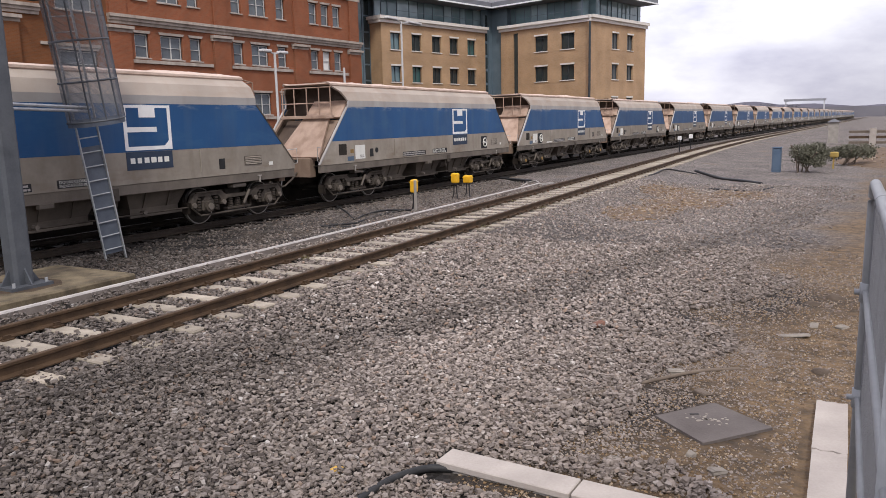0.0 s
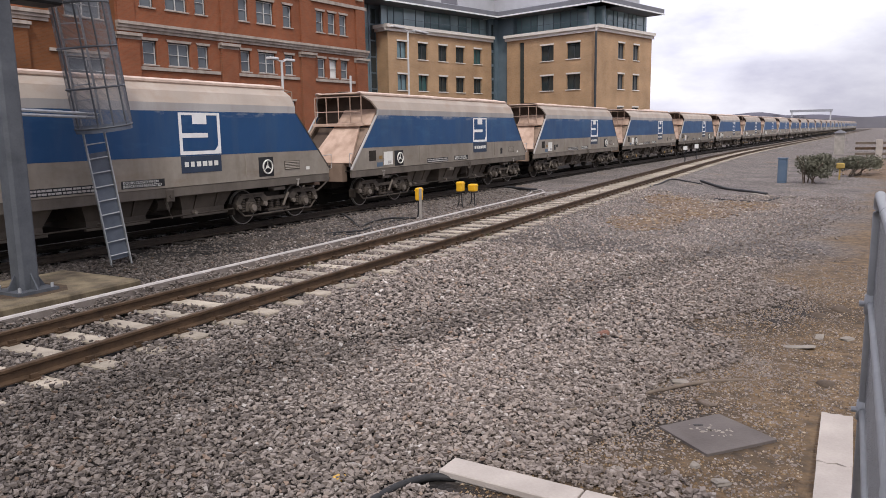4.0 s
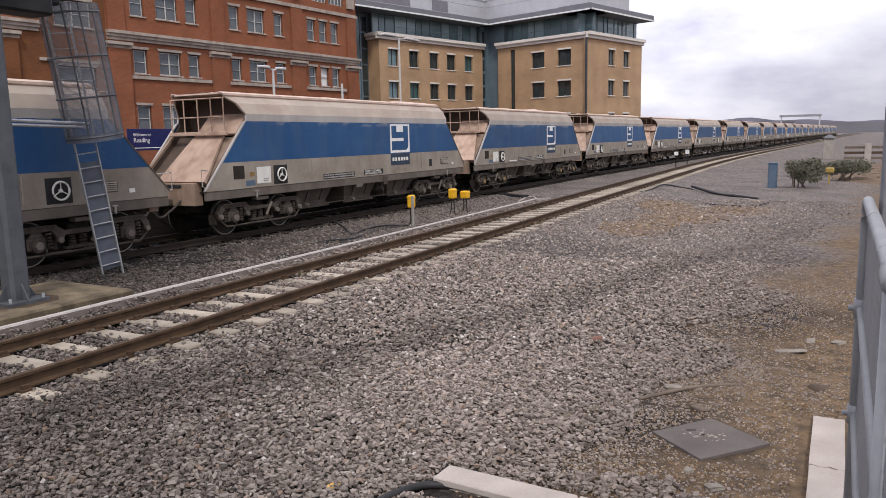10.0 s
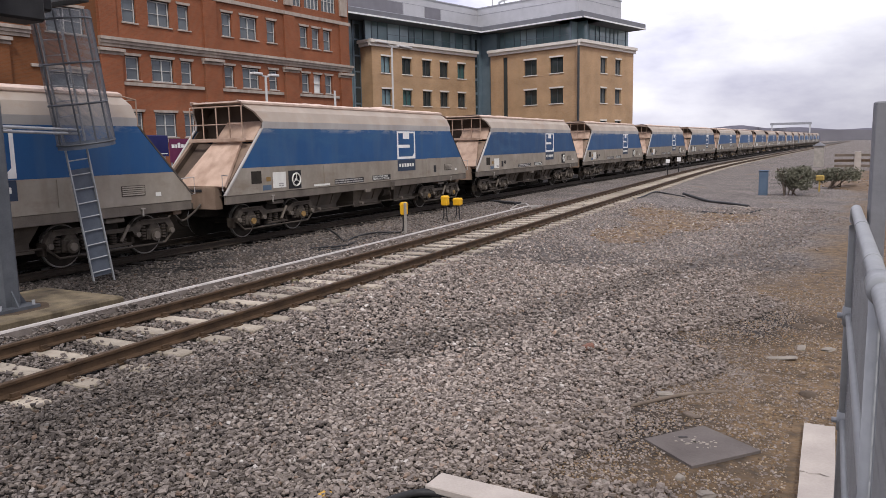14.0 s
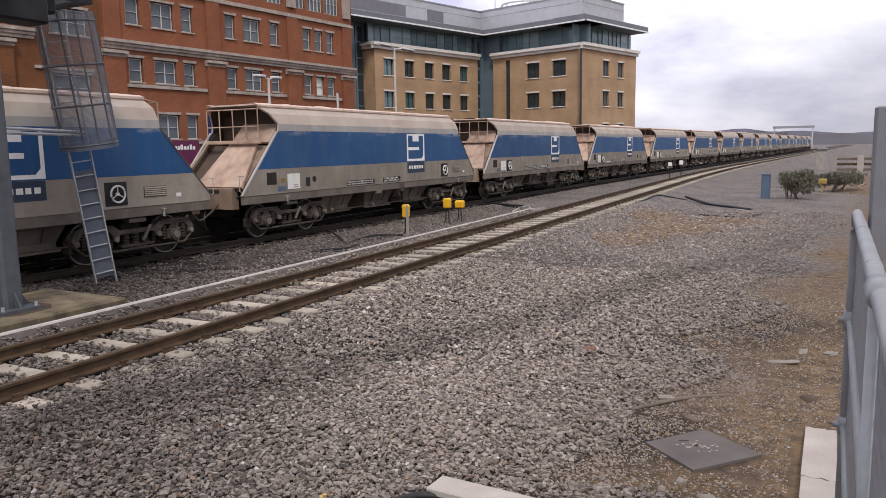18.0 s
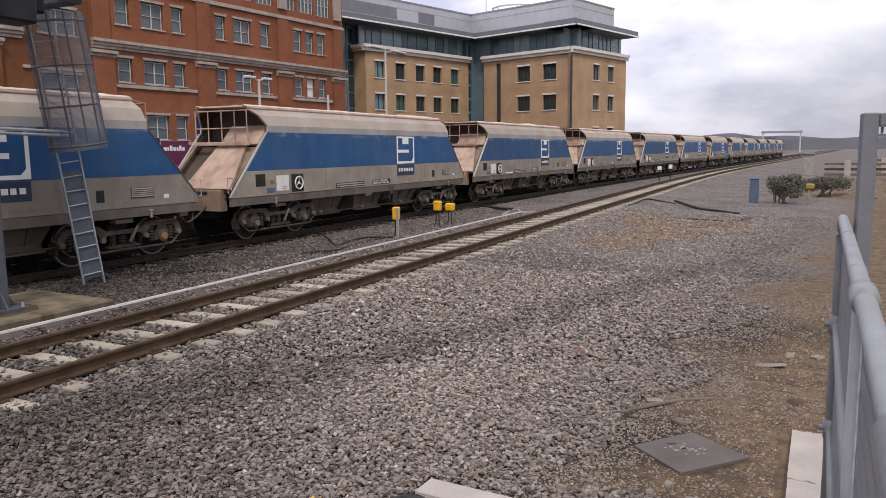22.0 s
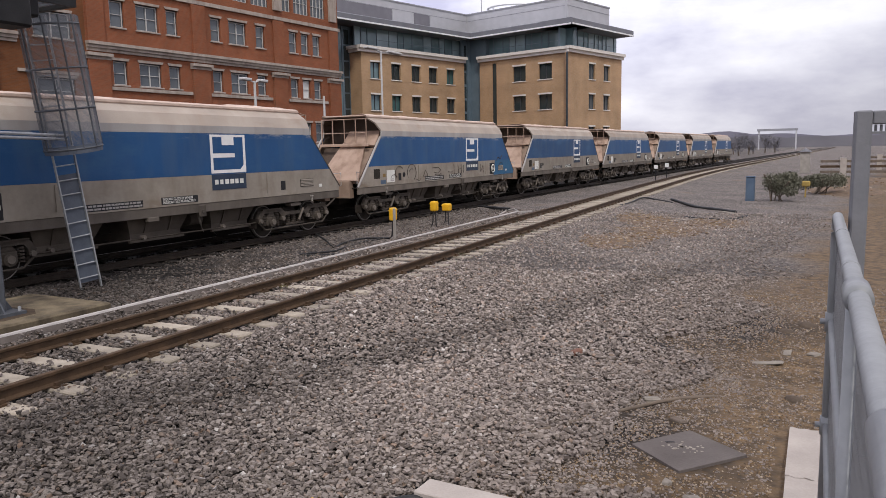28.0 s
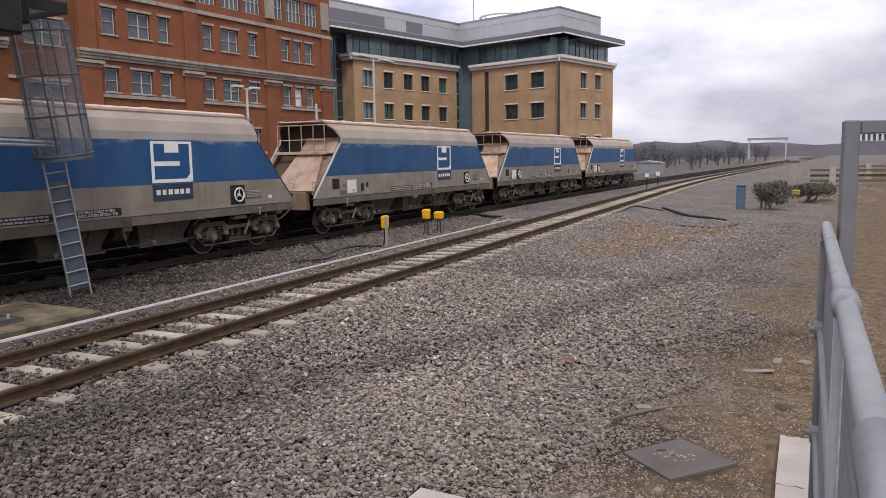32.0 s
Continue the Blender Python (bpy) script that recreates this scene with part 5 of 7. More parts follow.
def tan_building():
    b = thing("brick_office", 0, 0, 0, 0, label="buff brick office block with a glazed top storey and wide eaves", category="building")

    specs = (
        # origin, turn, length, window centres, width
        ((-42.7, 63.3), 75, 18.4, (4.0, 7.05, 10.15, 12.95, 15.95), 1.4, 2.05),
        ((-37.7, 82.0), -15, 13.6, (7.35, 10.85), 1.75, 1.6),
        ((-24.3, 78.4), 75, 11.6, (4.85, 8.1), 1.35, -0.3),
    )
    rb = random.Random(9)
    storeys = ((2.95, 4.75), (6.72, 8.35), (10.0, 11.68))
    for (x, y), rz, le, cols, w, s0 in specs:
        ops = [(c - w / 2, c + w / 2, z0, z1) for c in cols for z0, z1 in storeys]
        if rz == -15:
            ops.append((3.45, 4.1, 1.0, 12.3))
        wall = raw("wall", wall_mesh(B(), s0, le, -0.6, 12.6, ops), M["tan"], b, "buff brick wall")
        wall.matrix_basis = pose(x, y, 0, 0, 0, rz)
        for c in cols:
            for i, (z0, z1) in enumerate(storeys):
                pn = rb.choice(("pane_dark", "pane_dark", "pane_green")) if rz == -15 or (rz == 75 and x < -40 and c > 5) else ("pane_teal" if x < -40 else "pane")
                window(wall, c, z0, z1, w, 2, 1, "dframe", pn, inset=0.2, lint_h=0.17, lint_w=0.06, sill="pale", lintel="pale")
        if x < -40:
            # narrow end wall that turns back towards the glazed link
            ret = raw("return_wall", wall_mesh(B(), -1.75, -0.302, -0.6, 12.6, []), M["tan"], b, "buff brick wall")
            ret.matrix_basis = pose(x, y, 0, 0, 0, rz) @ pose(s0, 0, 0, 0, 0, -90)
            band(ret, "cornice", -1.75, -0.03, 12.602, 13.25, 0.45, "pale", steps=2, label="pale stone cornice")
        band(wall, "cornice", s0 - (0.45 if x < -40 else 0.15), le + 0.15, 12.602, 13.25, 0.45, "pale", steps=2, label="pale stone cornice")
        # glazed top storey, set back
        bm = B()
        box(bm, s0, le + 0.5, 1.06, 1.15, 13.0, 15.3)
        g = part("top_glazing", bm, M["clad_blue"], wall, "blue-green glazed top storey")
        c = s0
        while c < le + 0.4:
            step = rb.choice((0.9, 1.35, 1.35, 1.8))
            part("mullion", box(B(), c, c + 0.07, 0.93, 1.05, 13.25, 15.2), M["clad_blue"], g)
            part("pane", box(B(), c + 0.075, min(c + step - 0.005, le + 0.5), 1.0, 1.05, 13.05, 15.25), M[rb.choice(("pane_teal", "pane_pale", "pane_pale", "pane_teal"))], g)
            c += step
        bm = B()
        box(bm, s0 + 2.5, le - 1.0, 0.15, 0.19, 13.95, 14.0)
        part("guard_rail", bm, M["clad_blue"], g)
        # eaves and plant storey
        lo, hi = (-2.0, le + 2.4) if rz == 75 and x < -40 else ((-3.5, le + 1.2) if rz == -15 else (-1.1, 12.35))
        bm = B()
        prism(bm, [(-1.1, 15.30), (3.0, 15.30), (3.0, 15.98), (-0.95, 15.98), (-1.1, 15.90)], lo, hi)
        part("eave_soffit", bm, M["fascia"], wall, "dark grey metal eaves")
        bm = B()
        box(bm, lo, hi, -1.17, -1.103, 15.27, 15.42)
        part("eaves_edge", bm, M["frame"], wall, "pale edge line of the eaves")
        bm = B()
        pa, pb, py = (lo + 1.5, hi + 3.0, 2.2) if x < -40 else ((lo - 1.5, 11.98, 2.2) if rz == -15 else (2.24, 11.4, 1.6))
        box(bm, pa, pb, py, 6.0, 15.99, 18.7)
        p = part("plant_storey", bm, M["clad_light"], wall, "light grey clad roof storey")
        bm = B()
        box(bm, pa - 0.05, pb + 0.05, py - 0.06, 6.0, 18.702 + 0.004 * (rz > 0), 18.86 + 0.004 * (rz > 0))
        part("parapet_cap", bm, M["clad"], p)
        part("seam", box(B(), pa, pb, py - 0.02, py - 0.003, 17.95, 18.0), M["clad"], p)
    # glazed stair corner between the wings, and the dark strips
    w1 = thing_part(b, -37.7, 82.0, 75)
    bm = B()
    box(bm, -1.0, 1.2, 0.25, 0.55, -0.6, 15.3)
    box(bm, -0.25, 1.6, 0.0, 0.0 + 0.3, -0.6, 15.3)
    s = part("stair_glazing", bm, M["clad_blue"], b, "blue-grey glazed stair strip")
    s.matrix_basis = w1
    for i in range(9):
        s2 = part("stair_window", box(B(), -0.62, -0.32, 0.20, 0.245, 0.6 + i * 1.6, 1.9 + i * 1.6), M["pane_dark"], b)
        s2.matrix_basis = w1
    bm = B()
    box(bm, 3.47, 4.08, 0.12, 0.2, 1.0, 12.3)
    s3 = part("dark_strip_window", bm, M["pane_dark"], b)
    s3.matrix_basis = pose(-37.7, 82.0, 0, 0, 0, -15)
    bm = B()
    box(bm, -2.0, 2.3, 0.32, 1.3, -0.6, 15.28)
    s5 = part("stair_glazing", bm, M["clad_blue"], b, "blue-grey glazed stair strip")
    s5.matrix_basis = pose(-37.7, 82.0, 0, 0, 0, -15)
    # darker cladding panels on the roof storey, and the ring on the roof
    for a, c, z0, z1, mt in ((-0.4, 8.8, 16.0, 17.93, "clad_mauve"), (8.9, 12.2, 16.0, 17.93, "clad_light"), (12.3, 14.9, 16.0, 17.93, "clad_mauve"), (15.0, 18.0, 16.0, 17.93, "clad_light")):
        o = part("cladding_panel", box(B(), a, c, 2.165, 2.197, z0, z1), M[mt], b, "flat metal cladding panel")
        o.matrix_basis = pose(-42.7, 63.3, 0, 0, 0, 75)
    bm = B()
    tube(bm, [(-34.5 + 3.0 * math.cos(u), 88 + 3.0 * math.sin(u), 19.6) for u in [i * math.pi / 16 for i in range(33)]], 0.14, 6, False)
    part("roof_ring", bm, M["frame"], b, "white ring on the roof")
    for i in range(6):
        u = i * math.pi / 3
        bm = B()
        tube(bm, [(-34.5 + 3.0 * math.cos(u), 88 + 3.0 * math.sin(u), 19.6), (-34.5 + 2.2 * math.cos(u), 88 + 2.2 * math.sin(u), 15.5)], 0.09, 6)
        part("ring_leg", bm, M["frame"], b)
    bm = B()
    tube(bm, [(-24.33, 77.93, -0.6), (-24.33, 77.93, 12.58)], 0.13, 8)
    part("downpipe", bm, M["dframe"], b, "dark downpipe at the corner")
    bm = B()
    tube(bm, [(-38.0, 86.5, 15.5), (-38.0, 86.5, 24)], 0.05, 6)
    part("roof_mast", bm, M["clad"], b)
    # glazed link to the red building
    at = pose(-42.7, 63.3, 0, 0, 0, 75)
    lk = part("link_block", box(B(), -3.2, 6.0, 1.8, 6, -0.6, 15.28), M["clad_blue"], b, "blue-grey glazed link")
    lk.matrix_basis = at
    for i in range(9):
        z = 0.5 + i * 1.62
        part("pane", box(B(), 1.30, 1.94, 1.74, 1.795, z, z + 1.45), M["pane_dark"], lk)
        part("pane", box(B(), -0.6, 0.95, 1.76, 1.795, z, z + 1.5), M["pane_teal"], lk)
    part("mullion", box(B(), 1.0, 1.22, 1.70, 1.795, -0.6, 15.27), M["clad_blue"], lk)
    return b


def thing_part(parent, x, y, rz):
    return pose(x, y, 0, 0, 0, rz)


tan_building()


# ---- platform beyond the train ----
# unseen, inferred from the signs; added to stop light under the train
def platform():
    t = tagged(new("platform"), label="unseen low brick-faced platform added beyond the running line", category="platform", kind="structure")
    part("platform_wall", box(B(), -17.6, -17.2, -60, 47, -0.6, 0.80), M["platform"], t, "near-black brick platform face, shade in its colour")
    part("platform_deck", box(B(), -23.0, -17.605, -60, 47, -0.6, 0.80), M["hatch"], t)
    part("coping", box(B(), -17.7, -17.08, -60, 47, 0.803, 0.88, 0.01), M["concrete"], t)


# near-black brick: the shade behind the train is in its colour
M["platform"] = brick_mat("shade_black_brick", (0.020, 0.015, 0.012), (0.014, 0.011, 0.009), (0.02, 0.017, 0.015))
platform()

# ---- ballast stones ----
def on_cover(x, y):
    """Inside the square cover slab, which lies askew."""
    u, v = (x + 0.94) * 0.757 - (y - 6.92) * 0.653, (x + 0.94) * 0.653 + (y - 6.92) * 0.757
    return abs(u) < 0.40 and abs(v) < 0.41


def stones(name, label, n, dmin, dmax, smin, smax, blocky, seed, strip=False):
    """Loose stones scattered over a sector of the ground, all in one mesh."""
    rng = np.random.default_rng(seed)
    if blocky:
        base = np.array([(x, y, z) for z in (-1, 1) for x, y in ((-1, -1), (1, -1), (1, 1), (-1, 1))]) * 0.66
        tris = np.array([(0, 2, 1), (0, 3, 2), (4, 5, 6), (4, 6, 7), (0, 1, 5), (0, 5, 4), (1, 2, 6), (1, 6, 5), (2, 3, 7), (2, 7, 6), (3, 0, 4), (3, 4, 7)])
    else:
        base = np.array([(1, 0, 0), (-1, 0, 0), (0, 1, 0), (0, -1, 0), (0, 0, 1), (0, 0, -1.0)])
        tris = np.array([(0, 2, 4), (2, 1, 4), (1, 3, 4), (3, 0, 4), (2, 0, 5), (1, 2, 5), (3, 1, 5), (0, 3, 5)])
    d = np.sqrt(rng.uniform(dmin ** 2, dmax ** 2, n))
    a = np.radians(rng.uniform(-7, 62, n))
    px, py = -d * np.sin(a), d * np.cos(a)
    if strip:
        py = rng.uniform(dmin, dmax, n)
        px = np.array([track_x(y) for y in py]) + rng.uniform(-1.105, -0.84, n)
    pos, size = [], []
    y0 = -448 + 0.31
    for x, y, d, r, r2 in zip(px, py, d, rng.random(n), rng.random(n)):
        d1, d2 = x - track_x(y), x - train_x(y)
        if abs(abs(d1) - 0.7525) < 0.10 or abs(d1 + 1.165) < 0.06 or abs(abs(d2) - 0.7525) < 0.10:
            continue
        if abs(d1) < 1.3 and abs((y - y0 + 0.34) % 0.68 - 0.34) < 0.15 and r < min(0.96, 0.62 + 0.032 * d):
            continue
        if -12.75 < x < -10.6 and y < 8.5 or on_cover(x, y) or -0.2 < x < 0.25 and y < 7.85 or -2.9 < x < 1.0 and 4.75 < y < 5.35:
            continue
        # closed, finer ground far off and towards the fence
        u = x - 0.09 * y + 2.3
        if r2 < (y - 22) / 10 * (0.6 + 0.4 * noise.noise((x * 0.5, y * 0.5, 7))) or y > 14 and u > -1.4 and r2 < (u + 1.4) / 1.8 * min(1.0, (y - 14) / 5):
            continue
        # thin cover and smaller chips on the earth
        e = x - 0.09 * y + 2.3 + 1.3 * noise.noise((x * 0.6, y * 0.6, 2))
        if y < 5.75 + 0.15 * math.sin(x * 4) - 0.35 * max(0, x + 1.2) and x < 0.1:
            e = -1
        s = smin + (smax - smin) * r2 ** 1.6
        if e > 0 and y < 60:
            if r > max(0.24, 0.95 - 0.6 * e):
                continue
            s *= 0.6
        lift = 0.06 + 0.16 * min(1.0, (-0.84 - d1) / 0.2) if strip else 0.0
        pos.append((x, y, land(x, y) + lift * r2 ** 0.4 + s * (2.5 * r ** 1.2 - 0.35 if e < 0 else 0.1)))
        size.append(s)
    pos, size = np.array(pos), np.array(size)
    m, k = len(pos), len(base)
    # flattish stones that lie on their broad side, tilted against one another
    yaw, tip, way = rng.uniform(0, 2 * np.pi, m), np.abs(rng.normal(0, 0.42, m)), rng.uniform(0, 2 * np.pi, m)
    ax = np.stack([np.cos(way), np.sin(way), np.zeros(m)], 1)
    v = (base[None] + rng.uniform(-0.32, 0.32, (m, k, 3))) * (np.array([1.25, 0.86, 0.62]) * rng.uniform(0.68, 1.32, (m, 3)))[:, None, :]
    cy, sy = np.cos(yaw)[:, None], np.sin(yaw)[:, None]
    v = np.stack([v[:, :, 0] * cy - v[:, :, 1] * sy, v[:, :, 0] * sy + v[:, :, 1] * cy, v[:, :, 2]], 2)
    ct, st = np.cos(tip)[:, None, None], np.sin(tip)[:, None, None]
    ax = np.repeat(ax[:, None, :], k, 1)
    v = v * ct + np.cross(ax, v) * st + ax * (ax * v).sum(2, keepdims=True) * (1 - ct)
    v = v * size[:, None, None] + pos[:, None, :]
    t = (tris[None] + (np.arange(m) * k)[:, None, None]).reshape(-1)
    me = bpy.data.meshes.new(name)
    me.vertices.add(m * k)
    me.vertices.foreach_set("co", v.reshape(-1))
    me.loops.add(len(t))
    me.loops.foreach_set("vertex_index", t.astype(np.int32))
    nf = len(t) // 3
    me.polygons.add(nf)
    me.polygons.foreach_set("loop_start", np.arange(nf, dtype=np.int32) * 3)
    me.update(calc_edges=True)
    me.polygons.foreach_set("use_smooth", np.zeros(nf, dtype=bool))
    me.validate()
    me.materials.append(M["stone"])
    return tagged(new(name, me), label=label, category="gravel", kind="stuff")


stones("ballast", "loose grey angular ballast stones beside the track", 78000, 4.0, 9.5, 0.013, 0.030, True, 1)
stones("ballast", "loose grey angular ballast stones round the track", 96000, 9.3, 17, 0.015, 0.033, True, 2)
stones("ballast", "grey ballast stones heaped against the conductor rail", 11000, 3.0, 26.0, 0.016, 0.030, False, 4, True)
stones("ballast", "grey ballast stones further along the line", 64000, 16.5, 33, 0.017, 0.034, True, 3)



def chips():
    """Small pale chips strewn over the bare earth."""
    rr = random.Random(41)
    verts, faces = [], []
    for i in range(48000):
        x, y = rr.uniform(-2.6, 1.4), 4.6 + 10.4 * rr.random() ** 1.35
        if x - 0.09 * y + 2.3 < -0.5 - 0.6 * rr.random() or on_cover(x, y) or -0.2 < x < 0.25 and y < 7.85:
            continue
        s, z = 0.004 + 0.017 * rr.random() ** 2.6, land(x, y)
        a = rr.uniform(0, 6.28)
        k = len(verts)
        c, d = math.cos(a), math.sin(a)
        verts += [(x + s * c, y + s * d, z), (x - s * 0.6 * d, y + s * 0.6 * c, z), (x - s * c, y - s * d, z), (x + s * 0.6 * d, y - s * 0.6 * c, z), (x, y, z + s * 0.8)]
        faces += [(k, k + 1, k + 4), (k + 1, k + 2, k + 4), (k + 2, k + 3, k + 4), (k + 3, k, k + 4)]
    me = bpy.data.meshes.new("stone_chips")
    me.from_pydata(verts, [], faces)
    me.materials.append(M["chip"])
    tagged(new("stone_chips", me), label="small pale stone chips strewn over brown earth", category="gravel", kind="stuff")


M["chip"] = surf("stone_chip", (0.22, 0.165, 0.11), (0.52, 0.43, 0.32), 30, 0.9, 0, 0)
cn, cl = M["chip"].node_tree.nodes, M["chip"].node_tree.links
c_geo, c_ramp = cn.new("ShaderNodeNewGeometry"), cn.new("ShaderNodeValToRGB")
ce = c_ramp.color_ramp.elements
ce[0].color, ce[1].color = (0.07, 0.05, 0.036, 1), (0.40, 0.33, 0.25, 1)
for pos, col in ((0.3, (0.14, 0.090, 0.048)), (0.55, (0.20, 0.132, 0.070)), (0.8, (0.27, 0.20, 0.130))):
    ce.new(pos).color = (*col, 1)
cl.new(c_geo.outputs["Random Per Island"], c_ramp.inputs["Fac"])
cl.new(c_ramp.outputs["Color"], cn["Principled BSDF"].inputs["Base Color"])
chips()

# ---- lineside things ----
def signal_mast():
    t = thing("signal_mast", label="tall galvanised signal mast bolted to a concrete base", category="signal post")
    X, Y = -11.5, 6.92
    bm = B()
    prism(bm, [(X - 0.16, Y - 0.11), (X - 0.11, Y - 0.16), (X + 0.11, Y - 0.16), (X + 0.16, Y - 0.11), (X + 0.16, Y + 0.11), (X + 0.11, Y + 0.16), (X - 0.11, Y + 0.16), (X - 0.16, Y + 0.11)], 0.0, 7.2, "z")
    part("column", bm, M["galv_dark"], t, "square galvanised column with chamfered corners")
    bm = B()
    box(bm, X - 0.34, X + 0.34, Y - 0.34, Y + 0.34, -0.05, 0.0)
    part("base_plate", bm, M["galv_dark"], t)
    for k in range(4):
        a = k * math.pi / 2
        dx, dy = math.cos(a), math.sin(a)
        bm = B()
        v = [(0.16, 0.0), (0.32, 0.0), (0.16, 0.26)]
        s = [bm.verts.new((X + dx * r - dy * 0.012, Y + dy * r + dx * 0.012, z)) for r, z in v]
        u = [bm.verts.new((X + dx * r + dy * 0.012, Y + dy * r - dx * 0.012, z)) for r, z in v]
        bm.faces.new(s)
        bm.faces.new(u[::-1])
        for i in range(3):
            bm.faces.new((s[i], u[i], u[(i + 1) % 3], s[(i + 1) % 3]))
        part("gusset", bm, M["galv_dark"], t)
        bm = B()
        bx, by = X + 0.27 * (1 if k in (0, 3) else -1), Y + 0.27 * (1 if k < 2 else -1)
        tube(bm, [(bx, by, 0.0), (bx, by, 0.07)], 0.025, 6)
        part("bolt", bm, M["galv"], t)
    # arm that steadies the ladder
    for dz in (0.0, 0.07):
        bm = B()
        tube(bm, [(X - 0.1, Y + 0.15, 2.76 + dz), (-13.05, 9.62, 2.76 + dz)], 0.028, 8)
        part("stay_arm", bm, M["galv"], t)
    # platform and hooded signal head above
    for i in range(6):
        bm = B()
        a = 8.7 + i * 0.17
        box(bm, -13.9, -12.7, a, a + 0.04, 5.28, 5.34)
        part("grating_bar", bm, M["galv_dark"], t)
    for q in ((-13.98, -13.902, 8.6, 9.75), (-12.698, -12.62, 8.6, 9.75), (-13.9, -12.7, 9.67, 9.75), (-13.9, -12.7, 8.6, 8.68)):
        bm = B()
        box(bm, *q, 5.22, 5.42)
        part("platform_edge", bm, M["black"], t)
    for q in ((-12.25, -11.7, 5.6, 8.2, 4.56, 6.6), (-12.75, -12.27, 7.6, 8.75, 4.86, 6.4)):
        bm = B()
        box(bm, *q, 0.04)
        part("signal_head", bm, M["black"], t, "black signal housing")
    for x, y in ((-13.94, 9.71), (-12.66, 9.71), (-13.94, 9.2), (-13.3, 9.71)):
        bm = B()
        tube(bm, [(x, y, 5.3), (x, y, 6.4)], 0.025, 6)
        part("guard_post", bm, M["galv_dark"], t)
    return t


signal_mast()


def caged_ladder():
    t = thing("caged_ladder", label="steep blue-grey steel ladder inside a mesh safety cage", category="ladder")
    foot, top = Vector((-13.08, 9.92, -0.25)), Vector((-13.08, 9.18, 5.05))
    ax = (top - foot)
    L = ax.length
    ax.normalize()
    side = Vector((0.3, 0.95, 0)).normalized()
    side = (side - ax * side.dot(ax)).normalized()
    out = ax.cross(side).normalized()
    if out.x < 0:
        out = -out
    for s in (-1, 1):
        bm = B()
        p, q = foot + side * s * 0.2, top + side * s * 0.2
        for a, b in ((0.012, 0.035),):
            v0 = [bm.verts.new(p + side * i * a + out * j * b) for i, j in ((-1, -1), (1, -1), (1, 1), (-1, 1))]
            v1 = [bm.verts.new(q + side * i * a + out * j * b) for i, j in ((-1, -1), (1, -1), (1, 1), (-1, 1))]
            bm.faces.new(v0[::-1])
            bm.faces.new(v1)
            for k in range(4):
                bm.faces.new((v0[k], v0[(k + 1) % 4], v1[(k + 1) % 4], v1[k]))
        part("stile", bm, M["galv"], t)
    n = 17
    for i in range(n):
        c = foot + ax * (0.25 + i * 0.285)
        bm = B()
        tube(bm, [c - side * 0.2, c + side * 0.2], 0.014, 6)
        part("rung", bm, M["galv"], t)
    # climbing guard behind the lower rungs
    bm = B()
    a, b = foot + ax * 0.15, foot + ax * 2.35
    v = [bm.verts.new(p) for p in (a - side * 0.185 - out * 0.03, a + side * 0.185 - out * 0.03, b + side * 0.185 - out * 0.03, b - side * 0.185 - out * 0.03)]
    u = [bm.verts.new(w.co - out * 0.012) for w in v]
    bm.faces.new(v)
    bm.faces.new(u[::-1])
    for k in range(4):
        bm.faces.new((v[k], u[k], u[(k + 1) % 4], v[(k + 1) % 4]))
    part("climbing_guard", bm, M["guard"], t, "blue-grey sheet closing the lower rungs")

    def hoop(z, r):
        base = foot + ax * z
        return [base + side * (0.20 - 0.53 * math.cos(u)) + out * (r * math.sin(u)) for u in [math.pi * i / 12 for i in range(13)]]
    zs = (2.85, 3.60, 4.35, 5.15)
    for z in zs:
        bm = B()
        tube(bm, hoop(z, 0.60), 0.022, 6)
        part("cage_hoop", bm, M["galv_dark"], t)
    lo, hi = hoop(2.85, 0.60), hoop(5.3, 0.60)
    for k in (1, 4, 6, 8, 11):
        bm = B()
        tube(bm, [lo[k], hi[k]], 0.018, 6)
        part("cage_strap", bm, M["galv_dark"], t)
    # fine mesh skin of the cage
    bm = B()
    for i in range(121):
        f = i / 120 * 12
        k = min(int(f), 11)
        g = f - k
        p, q = lo[k].lerp(lo[k + 1], g), hi[k].lerp(hi[k + 1], g)
        tube(bm, [p, q], 0.0027, 3, False)
    for i in range(120):
        z = 2.85 + 2.45 * i / 119
        h = hoop(z, 0.60)
        tube(bm, h, 0.0027, 3, False)
    tagged(part("cage_mesh", bm, M["wire"], t, "fine grey wire mesh"), kind="stuff")
    # solid collar at the foot of the cage
    bm = B()
    a, b = hoop(2.76, 0.61), hoop(2.92, 0.61)
    va, vb = [bm.verts.new(p) for p in a], [bm.verts.new(p) for p in b]
    for k in range(12):
        bm.faces.new((va[k], va[k + 1], vb[k + 1], vb[k]))
    part("cage_collar", bm, M["guard"], t, "grey sheet round the foot of the cage")
    return t


M["wire"] = surf("dull_grey_wire", (0.15, 0.152, 0.165), (0.23, 0.234, 0.25), 4, 0.6, 0.2, 0.0)
M["guard"] = surf("blue_grey_guard_sheet", (0.075, 0.088, 0.112), (0.135, 0.152, 0.182), 4, 0.6, 0.2, 0.06)
caged_ladder()

